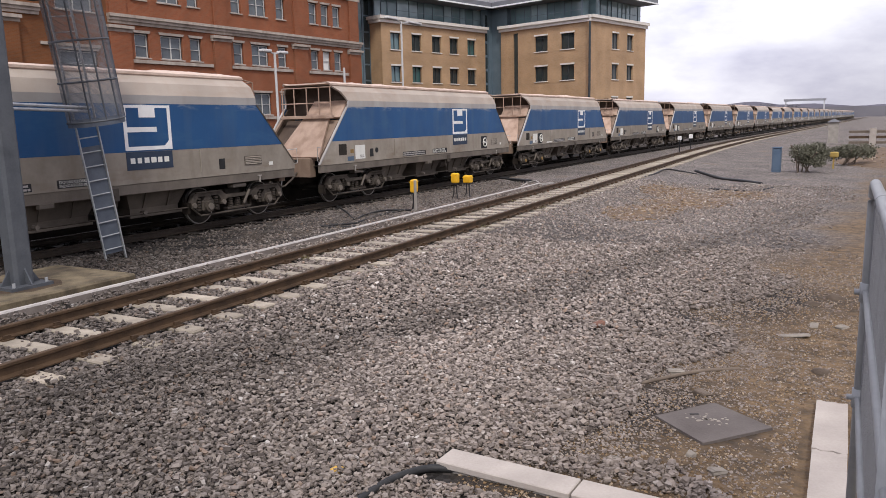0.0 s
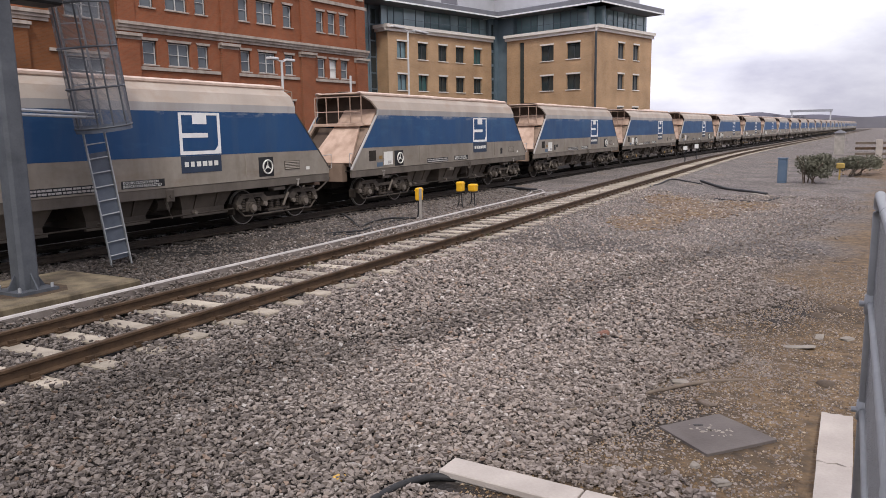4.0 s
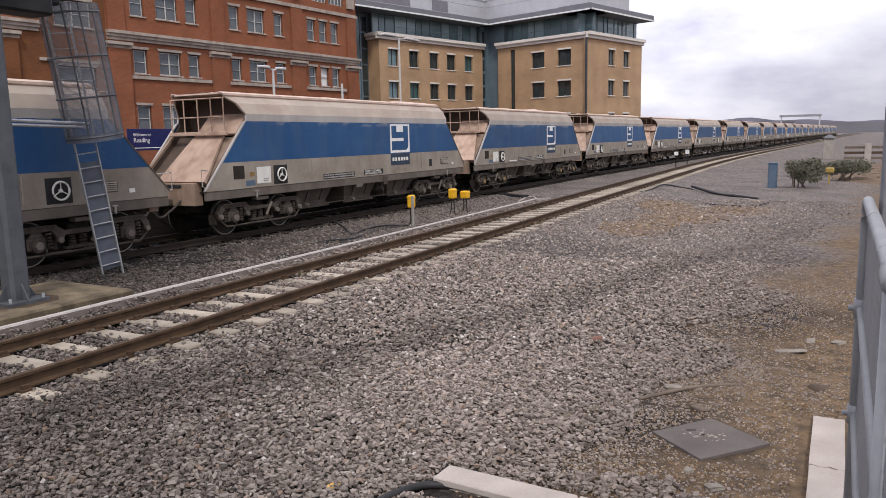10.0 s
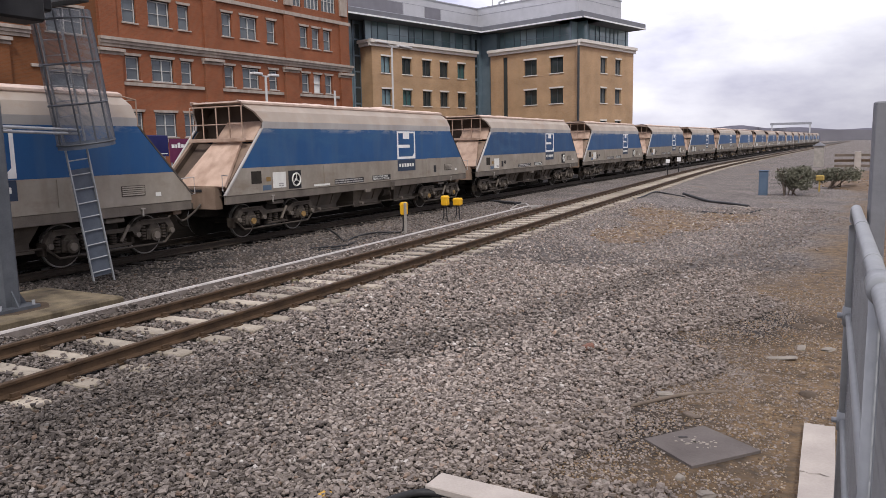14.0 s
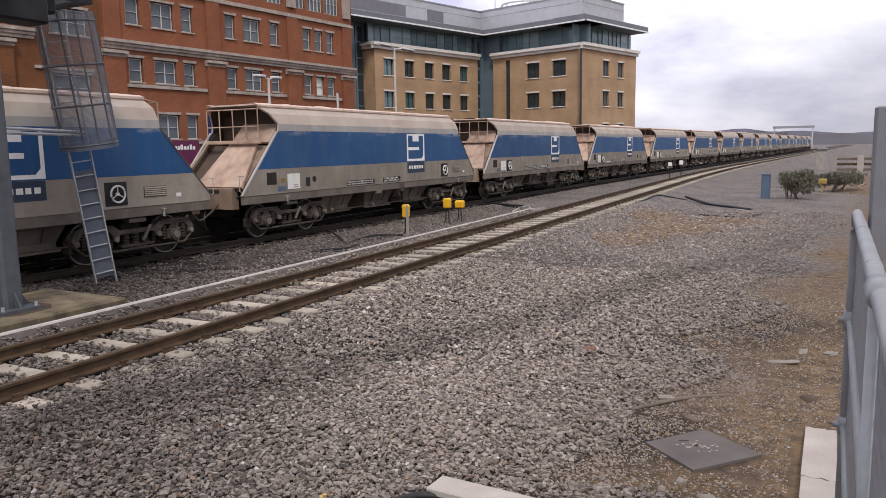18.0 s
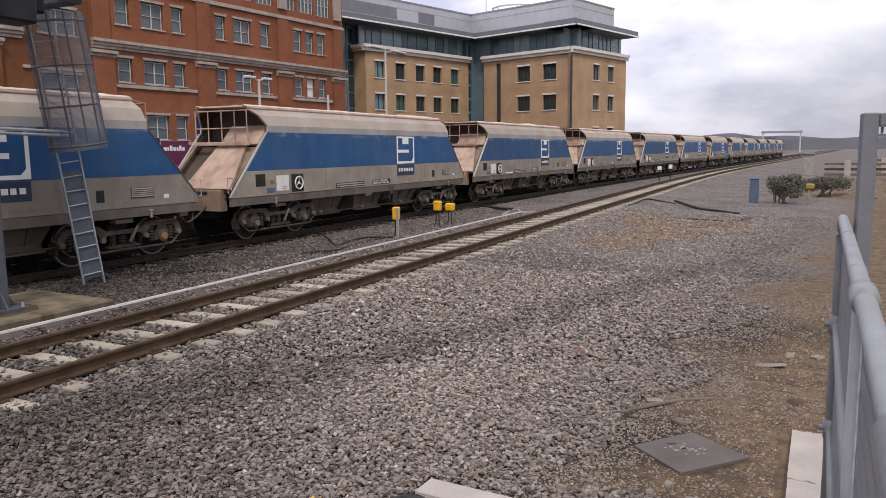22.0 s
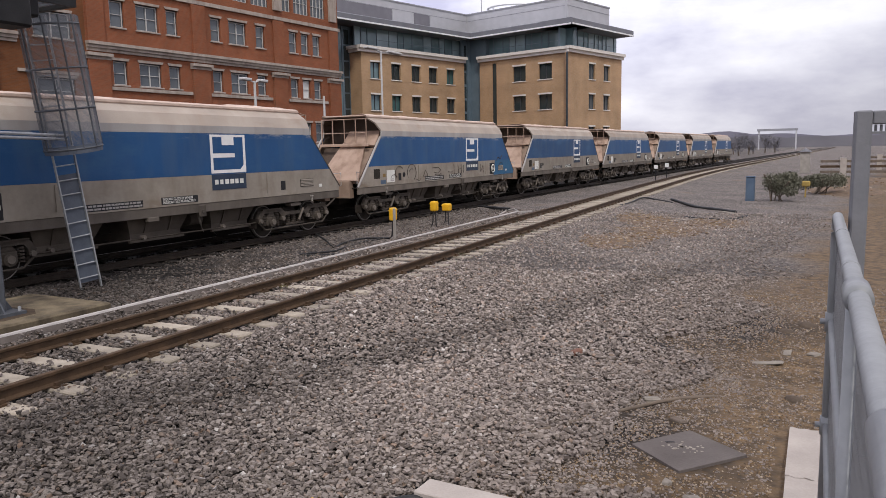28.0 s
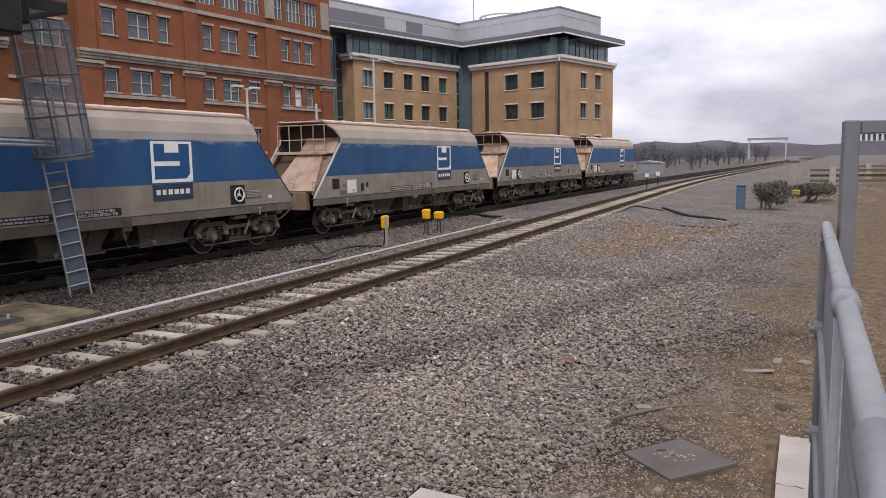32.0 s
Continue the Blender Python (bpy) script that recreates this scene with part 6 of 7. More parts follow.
def concrete_base():
    t = thing("concrete_base", label="stained yellowish concrete base slab under the mast", category="concrete slab")
    for y0, y1 in ((-2.0, 3.19), (3.2, 8.42)):
        part("slab", box(B(), -12.75, -10.62, y0, y1, -0.45, -0.052, 0.03), M["slab"], t)
    part("rust_stain", prism(B(), [(-12.05, 6.42), (-11.3, 6.36), (-10.95, 6.75), (-11.0, 7.3), (-11.35, 7.52), (-12.0, 7.45), (-12.2, 7.0)], -0.0525, -0.0505, "z"), M["stain"], t, "dark rusty stain")


M["stain"] = surf("rusty_stain", (0.035, 0.025, 0.017), (0.09, 0.062, 0.04), 6, 0.95, 0, 0.2)
concrete_base()


def warning_box(x, y, z0, z1, w, stem_w, label, grey_post):
    t = thing("track_circuit_box", label=label, category="lineside box", group="yellow lineside boxes")
    bm = B()
    box(bm, x - w / 2, x + w / 2, y - 0.13, y + 0.13, z0, z1, 0.035)
    b = part("case", bm, M["yellow"], t, "bright yellow case")
    bm = B()
    box(bm, x - w / 2 - 0.006, x + w / 2 + 0.006, y - 0.136, y + 0.136, z1 - 0.085, z1 - 0.065)
    part("lid_joint", bm, M["yellow"], b)
    for s in (-1, 1):
        bm = B()
        tube(bm, [(x + s * stem_w, y, z0 + 0.01), (x + s * stem_w * 1.2, y, -0.12), (x + s * stem_w * 2.2, y - 0.05, land(x, y) - 0.02)], 0.022, 6)
        part("cable_leg", bm, M["cable"], t)
    if grey_post:
        bm = B()
        box(bm, x + 0.10, x + 0.17, y - 0.19, y - 0.12, land(x, y) - 0.1, z1 - 0.01, 0.008)
        part("stake", bm, M["concrete"], t, "grey stake")
    return t


warning_box(-11.72, 19.7, 0.27, 0.67, 0.17, 0.03, "yellow lineside box on a grey stake with black cables", True)
warning_box(-12.17, 23.35, 0.26, 0.61, 0.24, 0.05, "yellow lineside box on black cable legs", False)
warning_box(-11.97, 23.95, 0.22, 0.49, 0.30, 0.05, "broad yellow lineside box on black cable legs", False)


def cable(name, pts, r, label, mat="cable"):
    bm = B()
    fine = []
    for i in range(len(pts) - 1):
        p0, p1, p2, p3 = [Vector(pts[min(max(j, 0), len(pts) - 1)]) for j in (i - 1, i, i + 1, i + 2)]
        for k in range(6):
            u = k / 6
            fine.append(0.5 * (2 * p1 + (p2 - p0) * u + (2 * p0 - 5 * p1 + 4 * p2 - p3) * u * u + (3 * p1 - p0 - 3 * p2 + p3) * u ** 3))
    fine.append(Vector(pts[-1]))
    tube(bm, fine, r, 8)
    return solo(name, bm, M[mat], True, label=label, category="cable")


def on(x, y, up=0.02):
    return (x, y, land(x, y) + up)


cable("loose_cable", [on(-11.7, 19.6), on(-12.3, 18.9, 0.08), on(-12.5, 18.1, 0.05), on(-12.3, 17.3), on(-13.0, 17.9, 0.1), on(-13.8, 18.5, 0.12)], 0.028, "slack black cable lying on the ballast")
cable("loose_cable", [on(-12.25, 15.3), on(-11.9, 15.9, 0.05), on(-11.7, 16.4, 0.05), on(-12.0, 17.6), on(-12.1, 18.8), on(-11.8, 19.7)], 0.028, "slack black cable lying on the ballast")
cable("loose_cable", [on(-11.9, 15.4), on(-11.5, 16.0), on(-11.45, 16.3)], 0.03, "short black cable end on the ballast")
cable("trough_cable", [(-2.3, 5.05, -0.42), (-2.78, 4.95, -0.42), (-2.95, 4.75, -0.41), (-3.05, 4.5, -0.42), (-3.12, 4.1, -0.45)], 0.034, "thick black cable leaving the concrete trough")
cable("half_buried_hose", [on(-2.6, 6.4, 0.01), on(-2.2, 7.0), on(-1.75, 7.7), on(-1.3, 8.3), on(-0.9, 8.6, 0.01)], 0.022, "thin dark hose half buried in stones", "timber")
cable("dark_hose", [on(-7.9, 33.2), on(-7.8, 35.0), on(-7.7, 37.3, 0.1), on(-7.0, 37.6), on(-6.3, 37.6)], 0.04, "dark hose lying across the ballast")
cable("dark_hose", [on(-6.4, 37.8, 0.15), on(-5.0, 36.0, 0.05), on(-4.0, 34.6, 0.05), on(-3.0, 33.3, 0.05)], 0.07, "thick dark hose lying across the ballast")
cable("dark_hose", [on(-4.7, 31.0), on(-3.6, 30.0), on(-2.9, 30.4), on(-2.4, 31.6)], 0.04, "dark hose lying on the ground")

bm = B()
prism(bm, [(-14.0, 31.2), (-12.3, 30.2), (-12.1, 30.5), (-13.8, 31.5)], -0.34, -0.17, "z")
solo("timber_plank", bm, M["black"], label="black tarred timber plank between the tracks", category="timber")


# ---- cable trough, cover slab and edging ----
def trough():
    t = thing("cable_trough", label="pale precast concrete cable trough with butted lids", category="cable trough")
    r = pose(-2.80, 5.22, -0.36, 0, 0, -2.5)
    for i in range(3):
        x0, x1 = i * 1.17, i * 1.17 + 1.155
        bm = B()
        box(bm, x0, x1, -0.27, 0.0, -0.06, 0.0, 0.008)
        o = part("lid", bm, M["lid"], t)
        o.matrix_basis = r
        bm = B()
        box(bm, x0, x1, -0.255, -0.015, -0.30, -0.064, 0.01)
        o = part("channel", bm, M["concrete"], t)
        o.matrix_basis = r
    return t


trough()


def edging():
    t = thing("edging_kerb", label="cracked pale concrete edging blocks beside the fence", category="kerb")
    for y0, y1, x0, x1 in ((6.56, 7.76, -0.10, 0.17), (5.30, 6.54, -0.095, 0.165), (4.0, 5.28, -0.10, 0.17)):
        bm = B()
        n = 7
        top = [(x0 + (x1 - x0) * i / n, y1 + 0.012 * math.sin(i * 2.1)) for i in range(n + 1)]
        bot = [(x0 + (x1 - x0) * i / n, y0 + 0.02 * math.sin(i * 1.7 + 1)) for i in range(n, -1, -1)]
        prism(bm, top + bot, -0.62, -0.38, "z")
        part("block", bm, M["lid"], t)
    return t


edging()


M["splash"] = surf("worn_pale_paint", (0.17, 0.145, 0.125), (0.36, 0.32, 0.265), 25, 0.9, 0, 0.1)


def cover_slab():
    t = thing("cover_slab", label="square grey access cover slab with pale paint splashes", category="access cover")
    bm = B()
    prism(bm, [(-1.45, 6.84), (-0.94, 6.40), (-0.43, 7.01), (-1.00, 7.42)], -0.50, -0.435, "z")
    part("slab", bm, M["hatch"], t)
    rr = random.Random(5)
    bm = B()
    for i in range(34):
        x, y, s = -0.95 + rr.gauss(0, 0.10), 6.94 + rr.gauss(0, 0.055), rr.uniform(0.006, 0.022)
        prism(bm, [(x + s * rr.uniform(0.6, 1.3) * math.cos(a), y + s * rr.uniform(0.6, 1.3) * math.sin(a)) for a in [k * math.pi / 3.5 for k in range(7)]], -0.435, -0.4335, "z")
    part("paint_splash", bm, M["splash"], t)
    bm = B()
    prism(bm, [(-1.17, 7.02), (-1.09, 7.06), (-1.08, 7.04), (-1.16, 7.0)], -0.435, -0.432, "z")
    part("lifting_slot", bm, M["black"], t)
    return t


cover_slab()


M["earth"] = surf("brown_earth", (0.06, 0.045, 0.034), (0.13, 0.10, 0.075), 8, 0.95, 0, 0.4)


def chunk(name, x, y, sx, sy, sz, mat, label, seed, cat):
    rr = random.Random(seed)
    bm = B()
    if name == "earth_clod":
        bmesh.ops.create_icosphere(bm, subdivisions=2, radius=1.0, matrix=Matrix.Diagonal((sx, sy, sz * 1.4, 1.0)))
    else:
        box(bm, -sx, sx, -sy, sy, 0, sz, min(sx, sy, sz) * 0.25)
    for v in bm.verts:
        v.co += Vector((rr.uniform(-1, 1) * sx * 0.18, rr.uniform(-1, 1) * sy * 0.18, rr.uniform(-1, 1) * sz * 0.15))
    ob = solo(name, bm, M[mat], name == "earth_clod", label=label, category=cat)
    ob.matrix_basis = pose(x, y, land(x, y) - sz * 0.25, rr.uniform(-8, 8), rr.uniform(-8, 8), 4 if sx > 0.15 and sz < 0.05 else rr.uniform(0, 180))
    return ob


for i, (x, y, sx, sy, sz, mat, lab, nm, cat) in enumerate((
        (-1.53, 8.21, 0.09, 0.06, 0.05, "fieldstone", "flat pale stone lying on the gravel", "flat_stone", "stone"),
        (-2.85, 9.68, 0.08, 0.06, 0.08, "brickbit", "broken red brick lying on the ballast", "brick_fragment", "brick"),
        (-5.01, 7.84, 0.06, 0.04, 0.05, "brickbit", "reddish stone among the ballast", "brick_fragment", "brick"),
        (-3.57, 4.61, 0.06, 0.04, 0.04, "orange", "orange-brown stone among the ballast", "brick_fragment", "brick"),
        (-0.47, 10.22, 0.20, 0.06, 0.03, "fieldstone", "long flat pale stone on the earth", "flat_stone", "stone"),
        (-0.23, 10.83, 0.10, 0.05, 0.03, "fieldstone", "flat pale stone on the earth", "flat_stone", "stone"),
        (0.1, 10.9, 0.10, 0.05, 0.04, "fieldstone", "small pale stone on the earth", "flat_stone", "stone"),
        (-0.75, 5.9, 0.07, 0.05, 0.05, "fieldstone", "grey stone beside the cover slab", "flat_stone", "stone"),
        (-1.0, 6.15, 0.04, 0.035, 0.04, "fieldstone", "grey stone beside the cover slab", "flat_stone", "stone"),
        (-1.55, 5.75, 0.05, 0.04, 0.05, "fieldstone", "grey stone on the ballast", "flat_stone", "stone"),
        (-1.15, 7.65, 0.08, 0.05, 0.04, "timber", "brown stone beside the cover slab", "flat_stone", "stone"),
        (-0.3, 12.2, 0.14, 0.10, 0.05, "earth", "dark clod of earth on the ground", "earth_clod", "clod"),
        (0.0, 12.7, 0.17, 0.12, 0.06, "earth", "dark clod of earth on the ground", "earth_clod", "clod"),
        (-0.1, 8.9, 0.12, 0.10, 0.04, "earth", "dark clod of earth on the ground", "earth_clod", "clod"),
        (-3.2, 33.0, 0.5, 0.12, 0.06, "fieldstone", "pale board lying on the ground", "board", "board"),
        (-4.6, 29.5, 0.35, 0.10, 0.05, "fieldstone", "pale board lying on the ground", "board", "board"),
        (-2.2, 32.4, 0.3, 0.10, 0.06, "fieldstone", "pale stone on the ground", "flat_stone", "stone"))):
    chunk(nm, x, y, sx, sy, sz, mat, lab, 20 + i, cat)


# ---- fence beside the camera ----
def fence():
    t = thing("tube_fence", label="galvanised tubular handrail fence with wire mesh infill", category="fence")
    X, zt, r, end = 0.139, 2.04, 0.0242, 4.28
    bend_pts = [(X, end - 0.16 + 0.16 * math.sin(u), zt - 0.16 + 0.16 * math.cos(u)) for u in [i * math.pi / 16 for i in range(9)]]
    bm = B()
    tube(bm, [(X, -2.5, zt)] + bend_pts + [(X, end, -0.5)], r, 24)
    part("top_rail", bm, M["rail_galv"], t, "galvanised tube bent down at its end", True)
    for y, le, e in ((3.30, 0.012, 0.002), (2.38, 0.012, 0.002), (1.98, 0.07, 0.009), (0.80, 0.22, 0.007), (-1.0, 0.07, 0.009)):
        bm = B()
        tube(bm, [(X, y - le, zt), (X, y + le, zt)], r + e, 24)
        part("collar", bm, M["rail_galv"], t, "", True)
    for y in (1.98, -1.0):
        bm = B()
        tube(bm, [(X, y, zt - 0.02), (X, y, -0.5)], r, 20)
        part("post", bm, M["rail_galv"], t, "", True)
    for z in (1.47, 0.90):
        bm = B()
        tube(bm, [(X, -2.5, z), (X, end, z)], 0.018, 12)
        part("mid_rail", bm, M["rail_galv"], t, "", True)
        bm = B()
        tube(bm, [(X, end, z - 0.05), (X, end, z + 0.05)], r + 0.008, 18)
        tube(bm, [(X - 0.055, end, z), (X, end, z)], 0.016, 8)
        part("clamp", bm, M["rail_galv"], t, "", True)
    bm = B()
    for i in range(420):
        y = end - 0.03 - i * 0.0125
        box(bm, X + 0.006, X + 0.009, y, y + 0.003, 0.6, 1.98)
    for i in range(19):
        z = 0.62 + i * 0.075
        box(bm, X + 0.0095, X + 0.0125, -1.0, end - 0.03, z, z + 0.003)
    tagged(part("mesh_infill", bm, M["gate_grey"], t, "close welded wire mesh"), kind="stuff")
    return t


fence()


def gate_frame():
    t = thing("gate_frame", label="grey steel gate frame with a slotted top panel", category="gate")
    o = pose(0.188, 4.05, 0, 0, 0, 8)
    part("gate_post", box(B(), 0, 0.070, -0.035, 0.035, -0.5, 2.555, 0.006), M["gate_grey"], t).matrix_basis = o
    part("top_bar", box(B(), 0.072, 1.2, -0.03, 0.03, 2.49, 2.553, 0.005), M["gate_grey"], t).matrix_basis = o
    for i in range(48):
        a = 0.085 + i * 0.023
        part("slat", box(B(), a, a + 0.010, -0.006, 0.006, 2.457, 2.488), M["gate_grey"], t).matrix_basis = o
    part("lower_bar", box(B(), 0.072, 1.2, -0.012, 0.012, 2.444, 2.456), M["gate_grey"], t).matrix_basis = o
    part("gate_post", box(B(), 1.202, 1.272, -0.035, 0.035, -0.5, 2.555, 0.006), M["gate_grey"], t).matrix_basis = o
    return t


gate_frame()


# ---- beyond the train ----
def station_sign(y0, y1, z0, z1):
    t = thing("station_sign", label="dark blue station welcome sign with white words on two posts", category="sign", group="station signs")
    X = -22.0
    bm = B()
    box(bm, X - 0.05, X, y0, y1, z0, z1, 0.01)
    part("board", bm, M["sign"], t)
    h = z1 - z0
    letters("Welcome to", h * 0.20, "white", t, pose(X + 0.006, y0 + 0.22, z1 - h * 0.34, 90, 0, 90))
    letters("Reading", h * 0.29, "white", t, pose(X + 0.006, y0 + 0.22, z1 - h * 0.62, 90, 0, 90))
    part("stripe", box(B(), X, X + 0.006, y0 + 0.06, y1 - 0.06, z0 + h * 0.10, z0 + h * 0.135), M["white"], t)
    for y in (y0 + 0.1, y1 - 0.15):
        bm = B()
        tube(bm, [(X - 0.08, y, -0.6), (X - 0.08, y, z1 - 0.1)], 0.04, 8)
        part("post", bm, M["galv"], t)
    return t



def plum_sign():
    t = thing("platform_sign", label="plum-coloured platform sign with small pale lettering", category="sign")
    part("board", box(B(), -22.05, -22.0, 19.97, 21.3, 1.95, 2.84, 0.01), M["magenta"], t)
    rr = random.Random(2)
    y = 20.05
    while y < 21.1:
        le = rr.uniform(0.07, 0.14)
        part("letter_bar", box(B(), -22.0, -21.994, y, y + le, 2.50, 2.50 + rr.choice((0.13, 0.13, 0.19))), M["white"], t)
        y += le + 0.04
    for y in (20.1, 21.15):
        part("post", tube(B(), [(-22.09, y, -0.6), (-22.09, y, 2.8)], 0.035, 8), M["galv"], t)
    return t


plum_sign()
station_sign(17.75, 19.9, 2.20, 2.97)
station_sign(21.8, 23.85, 2.86, 3.82)


def lamp_post(x, y, h, arms, label):
    t = thing("lamp_post", label=label, category="lamp post", group="lamp posts beyond the train")
    bm = B()
    tube(bm, [(x, y, -0.6), (x, y, h * 0.35)], 0.10, 10)
    tube(bm, [(x, y, h * 0.35), (x, y, h)], 0.075, 10)
    part("column", bm, M["lamp_grey"], t, "white painted column")
    for dy, le in arms:
        bm = B()
        tube(bm, [(x, y, h - 0.1), (x, y + dy * le * 0.5, h + 0.02)], 0.04, 6)
        part("arm", bm, M["lamp_grey"], t)
        bm = B()
        box(bm, x - 0.2, x + 0.2, min(y + dy * le * 0.45, y + dy * le * 1.3), max(y + dy * le * 0.45, y + dy * le * 1.3), h - 0.03, h + 0.13, 0.04)
        part("lantern", bm, M["lamp_grey"], t, "pale lantern head")
    return t


lamp_post(-30, 49.25, 10.0, ((-1, 1.6), (1, 2.2)), "tall white twin-armed lamp post")
lamp_post(-30, 34.8, 6.7, ((-1, 0.9), (1, 0.8)), "slim white twin-armed lamp post")
lamp_post(-30, 41.7, 6.2, (), "short white post without any lantern")


def marker(x, y, z0, z1):
    t = thing("ground_marker", label="small white marker board on a dark stem", category="marker", group="white markers between the tracks")
    bm = B()
    box(bm, x - 0.15, x + 0.15, y - 0.04, y + 0.04, z0, z1 - 0.06, 0.01)
    part("board", bm, M["white"], t)
    bm = B()
    tube(bm, [(x, y, -0.4), (x, y, z0)], 0.04, 6)
    part("stem", bm, M["black"], t)


marker(-11.3, 59.3, 0.68, 1.02)
marker(-11.3, 64.0, 0.66, 1.06)


def lineside_cabinet():
    t = thing("blue_cabinet", label="faded blue lineside cabinet standing on the ground", category="cabinet")
    bm = B()
    box(bm, -3.22, -2.80, 40.6, 41.0, -0.5, 0.75, 0.03)
    part("body", bm, M["bluebox"], t)
    bm = B()
    box(bm, -3.25, -2.77, 40.57, 41.03, 0.752, 0.81, 0.02)
    part("lid", bm, M["bluebox"], t)
    bm = B()
    box(bm, -3.18, -2.84, 40.585, 40.598, -0.35, 0.65)
    part("door", bm, M["bluebox"], t)


lineside_cabinet()


def scrub(name, x, y, rx, ry, h, n, leaf, mat, label, seed, stems=6):
    """A bush of bare stems and many small leaf clumps."""
    rr = random.Random(seed)
    t = thing(name, label=label, category="bush")
    bm = B()
    z0 = land(x, y)
    for i in range(stems):
        a = rr.uniform(0, 6.28)
        tube(bm, [(x + rr.uniform(-0.3, 0.3) * rx, y + rr.uniform(-0.3, 0.3) * ry, z0 - 0.1), (x + 0.5 * rx * math.cos(a), y + 0.5 * ry * math.sin(a), z0 + h * 0.5), (x + 0.8 * rx * math.cos(a), y + 0.8 * ry * math.sin(a), z0 + h * rr.uniform(0.6, 0.95))], 0.02 + 0.01 * h, 5)
    part("stem", bm, M["timber"], t)
    verts, faces = [], []
    lobes = [(rr.uniform(-0.6, 0.6) * rx, rr.uniform(-0.6, 0.6) * ry, rr.uniform(0.3, 0.75) * h, rr.uniform(0.3, 0.55)) for _ in range(9)]
    for i in range(n):
        lx, ly, lz, lr = rr.choice(lobes)
        d = Vector((rr.gauss(0, 1), rr.gauss(0, 1), rr.gauss(0, 1))).normalized() * rr.uniform(0.5, 1.0)
        c = Vector((x + lx + d.x * lr * rx, y + ly + d.y * lr * ry, z0 + max(0.02, lz + d.z * lr * h * 0.6)))
        a, b = Vector((rr.gauss(0, 1), rr.gauss(0, 1), rr.gauss(0, 1))).normalized(), Vector((rr.gauss(0, 1), rr.gauss(0, 1), rr.gauss(0, 1))).normalized()
        s = leaf * rr.uniform(0.6, 1.4)
        k = len(verts)
        verts += [c + a * s, c + b * s, c - a * s, c - b * s * 0.6]
        faces.append((k, k + 1, k + 2, k + 3))
    me = bpy.data.meshes.new("foliage")
    me.from_pydata(verts, [], faces)
    me.materials.append(M[mat])
    ob = new("foliage", me)
    ob.parent = t
    return t


scrub("scrub_bush", -1.70, 41.0, 1.2, 1.0, 1.55, 5600, 0.045, "leaf", "dull green scrub growing on waste ground", 3)
scrub("scrub_bush", 0.2, 47.0, 1.5, 1.3, 1.25, 4200, 0.05, "leaf", "low dull green scrub growing on waste ground", 4)
bm = B()
box(bm, -0.71, -0.29, 43.85, 44.15, 0.13, 0.42, 0.05)
box(bm, -0.55, -0.47, 43.96, 44.04, -0.5, 0.13)
solo("yellow_bin", bm, M["old_yellow"], label="small dull yellow grit box in front of the scrub, haze in its colour", category="bin")


def hut(x, y, w, d, h, mat, label):
    t = thing("lineside_hut", label=label, category="hut")
    bm = B()
    box(bm, x, x + w, y, y + d, -0.6, h)
    part("wall", bm, M[mat], t)
    bm = B()
    prism(bm, [(x - 0.15, h), (x + w + 0.15, h), (x + w / 2, h + 0.35)], y - 0.15, y + d + 0.15, "y")
    part("roof", bm, M["clad"], t)
    if w > 2:
        part("door", box(B(), x + w * 0.35, x + w * 0.35 + 0.8, y - 0.03, y - 0.004, -0.5, min(1.5, h - 0.2)), M["clad"], t)


hut(-1.6, 82, 0.9, 1.2, 1.6, "concrete", "small pale lineside hut among scrub")
hut(-25, 118, 4.6, 3.0, 1.2, "clad", "long low grey store beside the line")


def rail_stack(x, y):
    t = thing("rail_stack", label="stack of rusty rails on pale bearers", category="rail stack")
    for i in range(3):
        bm = B()
        box(bm, x, x + 14, y + i * 0.1, y + 0.35 + i * 0.1, -0.15 + i * 0.45, 0.05 + i * 0.45)
        part("rail_layer", bm, M["rust" if i % 2 else "timber"], t)
    for dx in (1.5, 6.5, 11.5):
        bm = B()
        box(bm, x + dx, x + dx + 0.5, y - 0.1, y + 0.6, -0.5, 1.15)
        part("bearer", bm, M["lid"], t)


rail_stack(0.2, 72)
rail_stack(4.0, 90)


def signal_gantry():
    t = thing("signal_gantry", label="distant steel gantry spanning several tracks", category="gantry")
    for x in (-29.6, -11.4):
        bm = B()
        box(bm, x, x + 0.7, 436, 436.7, -1, 9.4)
        part("leg", bm, M["clad_light"], t)
    bm = B()
    box(bm, -30.2, -10.2, 435.8, 437, 9.4, 10.6)
    part("beam", bm, M["clad"], t)


signal_gantry()


def far_ridge():
    """Low wooded hills that close the horizon."""
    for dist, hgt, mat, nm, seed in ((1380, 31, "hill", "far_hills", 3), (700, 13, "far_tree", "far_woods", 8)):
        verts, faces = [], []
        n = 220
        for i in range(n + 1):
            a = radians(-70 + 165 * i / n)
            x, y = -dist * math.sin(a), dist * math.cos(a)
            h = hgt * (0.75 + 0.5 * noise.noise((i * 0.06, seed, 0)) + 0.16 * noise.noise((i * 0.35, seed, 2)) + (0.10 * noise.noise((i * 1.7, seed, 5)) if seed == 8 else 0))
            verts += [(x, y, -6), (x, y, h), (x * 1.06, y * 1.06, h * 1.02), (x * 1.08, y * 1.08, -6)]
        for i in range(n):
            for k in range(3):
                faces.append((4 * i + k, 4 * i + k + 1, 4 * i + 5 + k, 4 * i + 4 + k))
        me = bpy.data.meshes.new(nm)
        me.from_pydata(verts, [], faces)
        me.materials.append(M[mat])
        tagged(new("backdrop", me), label="low wooded hills along the horizon, haze in their colour", category="hills", kind="structure")


far_ridge()


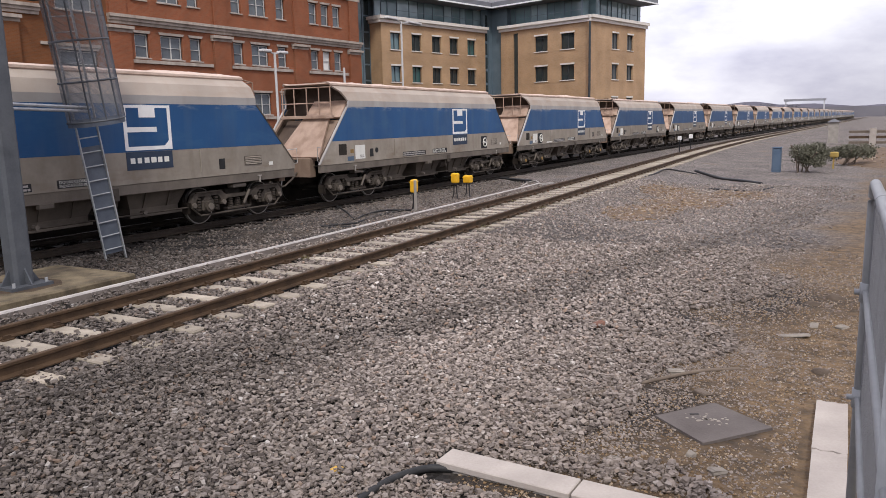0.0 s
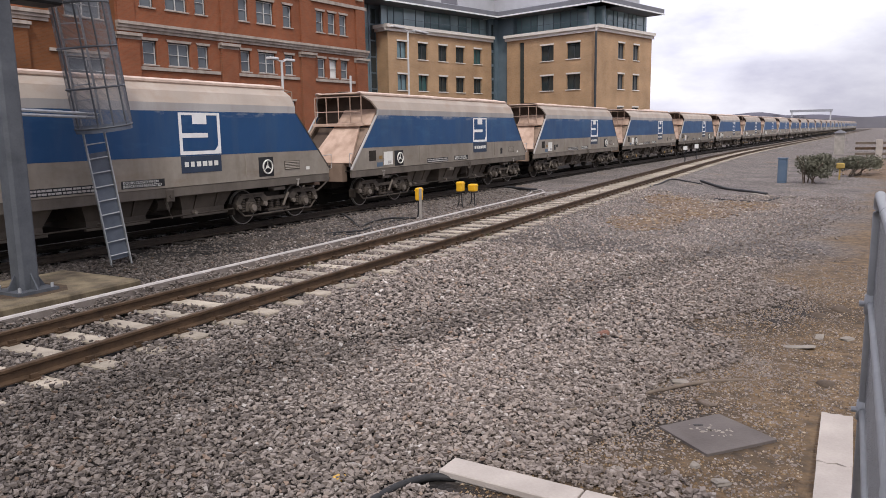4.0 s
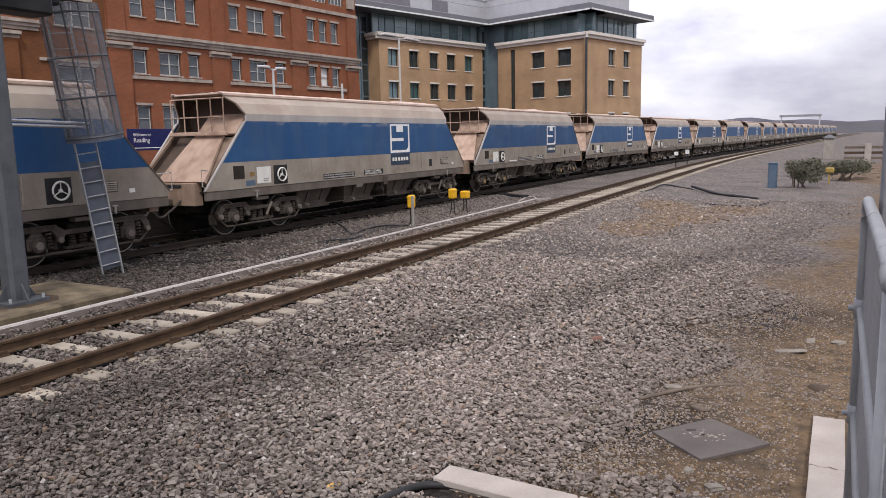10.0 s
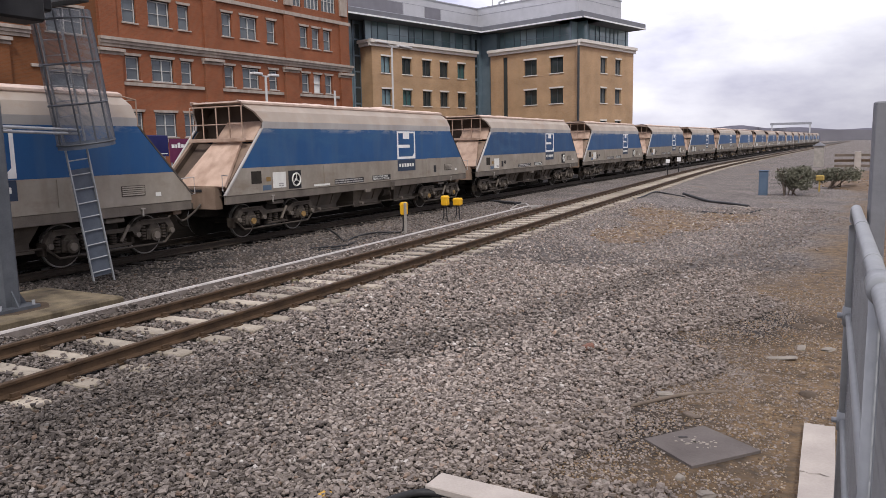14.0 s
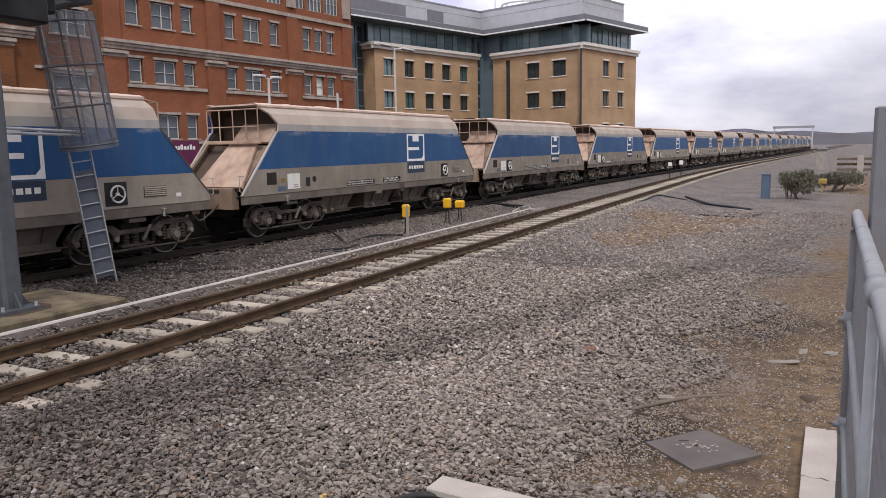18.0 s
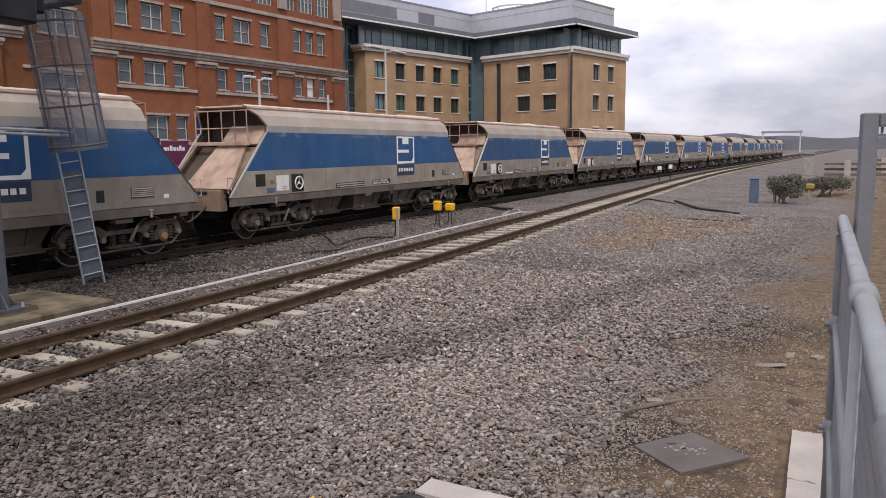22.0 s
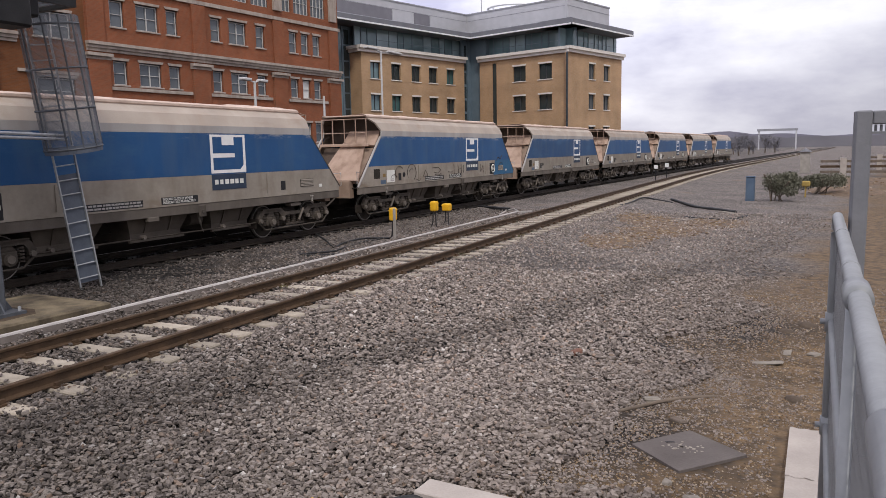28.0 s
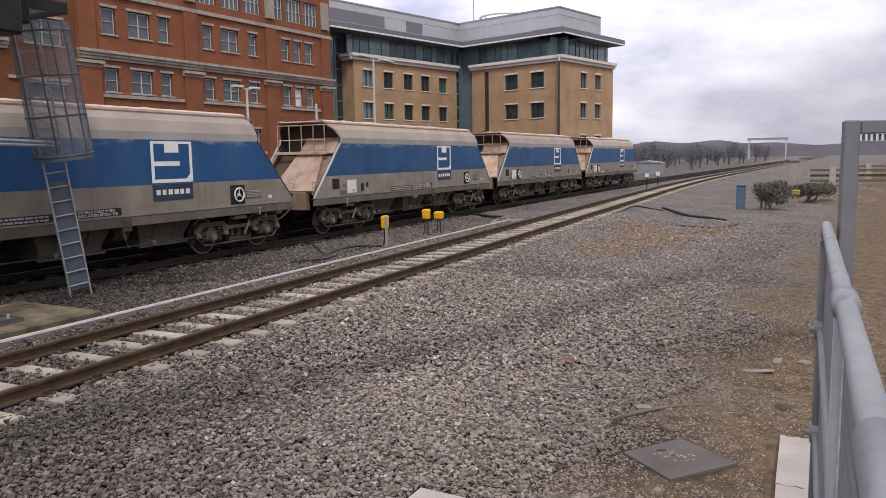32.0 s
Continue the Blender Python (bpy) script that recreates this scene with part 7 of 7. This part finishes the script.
def tree(x, y, h, seed):
    """A leafless-looking winter tree: tapered trunk, limbs and a ragged crown of small twig clumps."""
    rr = random.Random(seed)
    t = thing("tree", label="bare dark winter tree beside the line", category="tree", group="trees beside the line")
    bm = B()
    tube(bm, [(x, y, -0.6), (x + 0.05 * h * rr.uniform(-1, 1), y, h * 0.35)], 0.045 * h, 7)
    tips = []
    for i in range(9):
        a = rr.uniform(0, 6.28)
        r = rr.uniform(0.15, 0.36) * h
        e = (x + r * math.cos(a), y + r * math.sin(a), h * rr.uniform(0.55, 0.98))
        tube(bm, [(x, y, h * rr.uniform(0.18, 0.34)), ((x + e[0]) / 2, (y + e[1]) / 2, e[2] * 0.65), e], 0.013 * h, 5)
        tips.append(e)
    part("trunk", bm, M["timber"], t)
    verts, faces = [], []
    for i in range(2200):
        e = rr.choice(tips)
        c = Vector((e[0] + rr.gauss(0, 0.10) * h, e[1] + rr.gauss(0, 0.10) * h, min(h * 1.05, max(0.03 * h, e[2] + rr.gauss(-0.16, 0.2) * h))))
        a, b = Vector((rr.gauss(0, 1), rr.gauss(0, 1), rr.gauss(0, 1))).normalized(), Vector((rr.gauss(0, 1), rr.gauss(0, 1), rr.gauss(0, 1))).normalized()
        s = 0.032 * h * rr.uniform(0.5, 1.5)
        k = len(verts)
        verts += [c + a * s, c + b * s * 0.5, c - a * s, c - b * s * 0.5]
        faces.append((k, k + 1, k + 2, k + 3))
    me = bpy.data.meshes.new("crown")
    me.from_pydata(verts, [], faces)
    me.materials.append(M["far_tree"])
    ob = new("crown", me)
    ob.parent = t
    return t


rt = random.Random(12)
for i in range(84):
    yy = rt.uniform(125, 300)
    tree(train_x(yy) - rt.uniform(9, 60), yy, rt.uniform(2.6, 4.6) * (0.75 + yy / 500), 100 + i)


def spoil(x, y, rx, ry, h, seed):
    """A low spread of brown earth and rubble over the ballast."""
    rr = random.Random(seed)
    bm = B()
    n, m = 26, 8
    c = bm.verts.new((x, y, land(x, y) + h))
    rings = []
    for j in range(1, m + 1):
        f = j / m
        ring = []
        for i in range(n):
            a = 2 * math.pi * i / n
            k = f * (1 + 0.28 * noise.noise((math.cos(a) * 1.4, math.sin(a) * 1.4, seed)))
            px, py = x + rx * k * math.cos(a), y + ry * k * math.sin(a)
            ring.append(bm.verts.new((px, py, land(px, py) + h * (1 - f) ** 0.7 * (1 + 0.5 * noise.noise((px * 2, py * 2, 4))) - (0.05 if j == m else 0))))
        rings.append(ring)
    for i in range(n):
        bm.faces.new((c, rings[0][i], rings[0][(i + 1) % n]))
        for p, q in zip(rings, rings[1:]):
            bm.faces.new((p[i], q[i], q[(i + 1) % n], p[(i + 1) % n]))
    t = thing("spoil_heap", label="low spread of brown earth and rubble on the ballast", category="earth heap", group="earth heaps on the ballast")
    part("earth", bm, M["spoil"], t, "", True)
    bm = B()
    for i in range(170):
        a, d = rr.uniform(0, 6.28), rr.random() ** 0.6
        px, py, s = x + rx * d * math.cos(a), y + ry * d * math.sin(a), rr.uniform(0.02, 0.06)
        bmesh.ops.create_icosphere(bm, subdivisions=1, radius=s, matrix=Matrix.Translation((px, py, land(px, py) + h * (1 - d) ** 0.7)) @ Matrix.Diagonal((1.3, 0.9, 0.6, 1)))
    tagged(part("rubble", bm, M["chip"], t, "brown and pale rubble"), kind="stuff")


M["spoil"] = surf("orange_brown_earth", (0.070, 0.052, 0.038), (0.205, 0.140, 0.092), 3, 0.95, 0, 0.5)
for sp in ((-5.3, 22.4, 1.1, 2.2, 0.045, 1), (-4.6, 25.5, 1.5, 2.6, 0.055, 2), (-5.8, 29.0, 1.3, 2.2, 0.05, 3), (-3.4, 28.5, 1.3, 2.0, 0.045, 4), (1.6, 50.0, 2.2, 5.0, 0.22, 7), (2.6, 62.0, 3.0, 6.0, 0.35, 8)):
    spoil(*sp)

rw = random.Random(6)
M["weed"] = surf("dry_yellow_green_weed", (0.10, 0.095, 0.035), (0.21, 0.19, 0.085), 9, 0.9, 0, 0.1)
for yw, off in ((7.6, 0.62), (9.4, 0.66), (11.2, -0.62), (12.9, 0.90), (15.4, 0.64), (16.3, 0.9), (18.2, 0.62), (20.7, 0.9), (22.0, -0.6), (10.6, -1.35)):
    scrub("weed_tuft", track_x(yw) + off, yw, 0.13, 0.18, 0.10, 90, 0.012, "weed", "small yellow-green weed growing beside a rail", int(yw * 10), 3)


# ---- what moves ----
def motions():
    """The train rolls past; wheels are turned while their wagon is near."""
    times = [0.5 * i for i in range(65)]
    for k, w in enumerate(WAGONS):
        walk(w, [(t, wagon_pose(k, t)) for t in times])
        near = [i / FPS for i in range(32 * FPS + 1) if -12 < wagon_front(i / FPS) + PITCH * k < 50]
        if not near:
            continue
        s0 = wagon_front(near[0])
        for ws in [c for c in w.children if c.name.startswith("wheelset")]:
            y = ws.matrix_basis.translation.y
            rows = [(t, pose(0, y, WHEEL_R, math.degrees((s0 - wagon_front(t)) / WHEEL_R))) for t in near]
            if near[0] > 0:
                rows.insert(0, (0.0, rows[0][1]))
            if near[-1] < 32.0:
                rows.append((32.0, rows[-1][1]))
            walk(ws, rows)


motions()
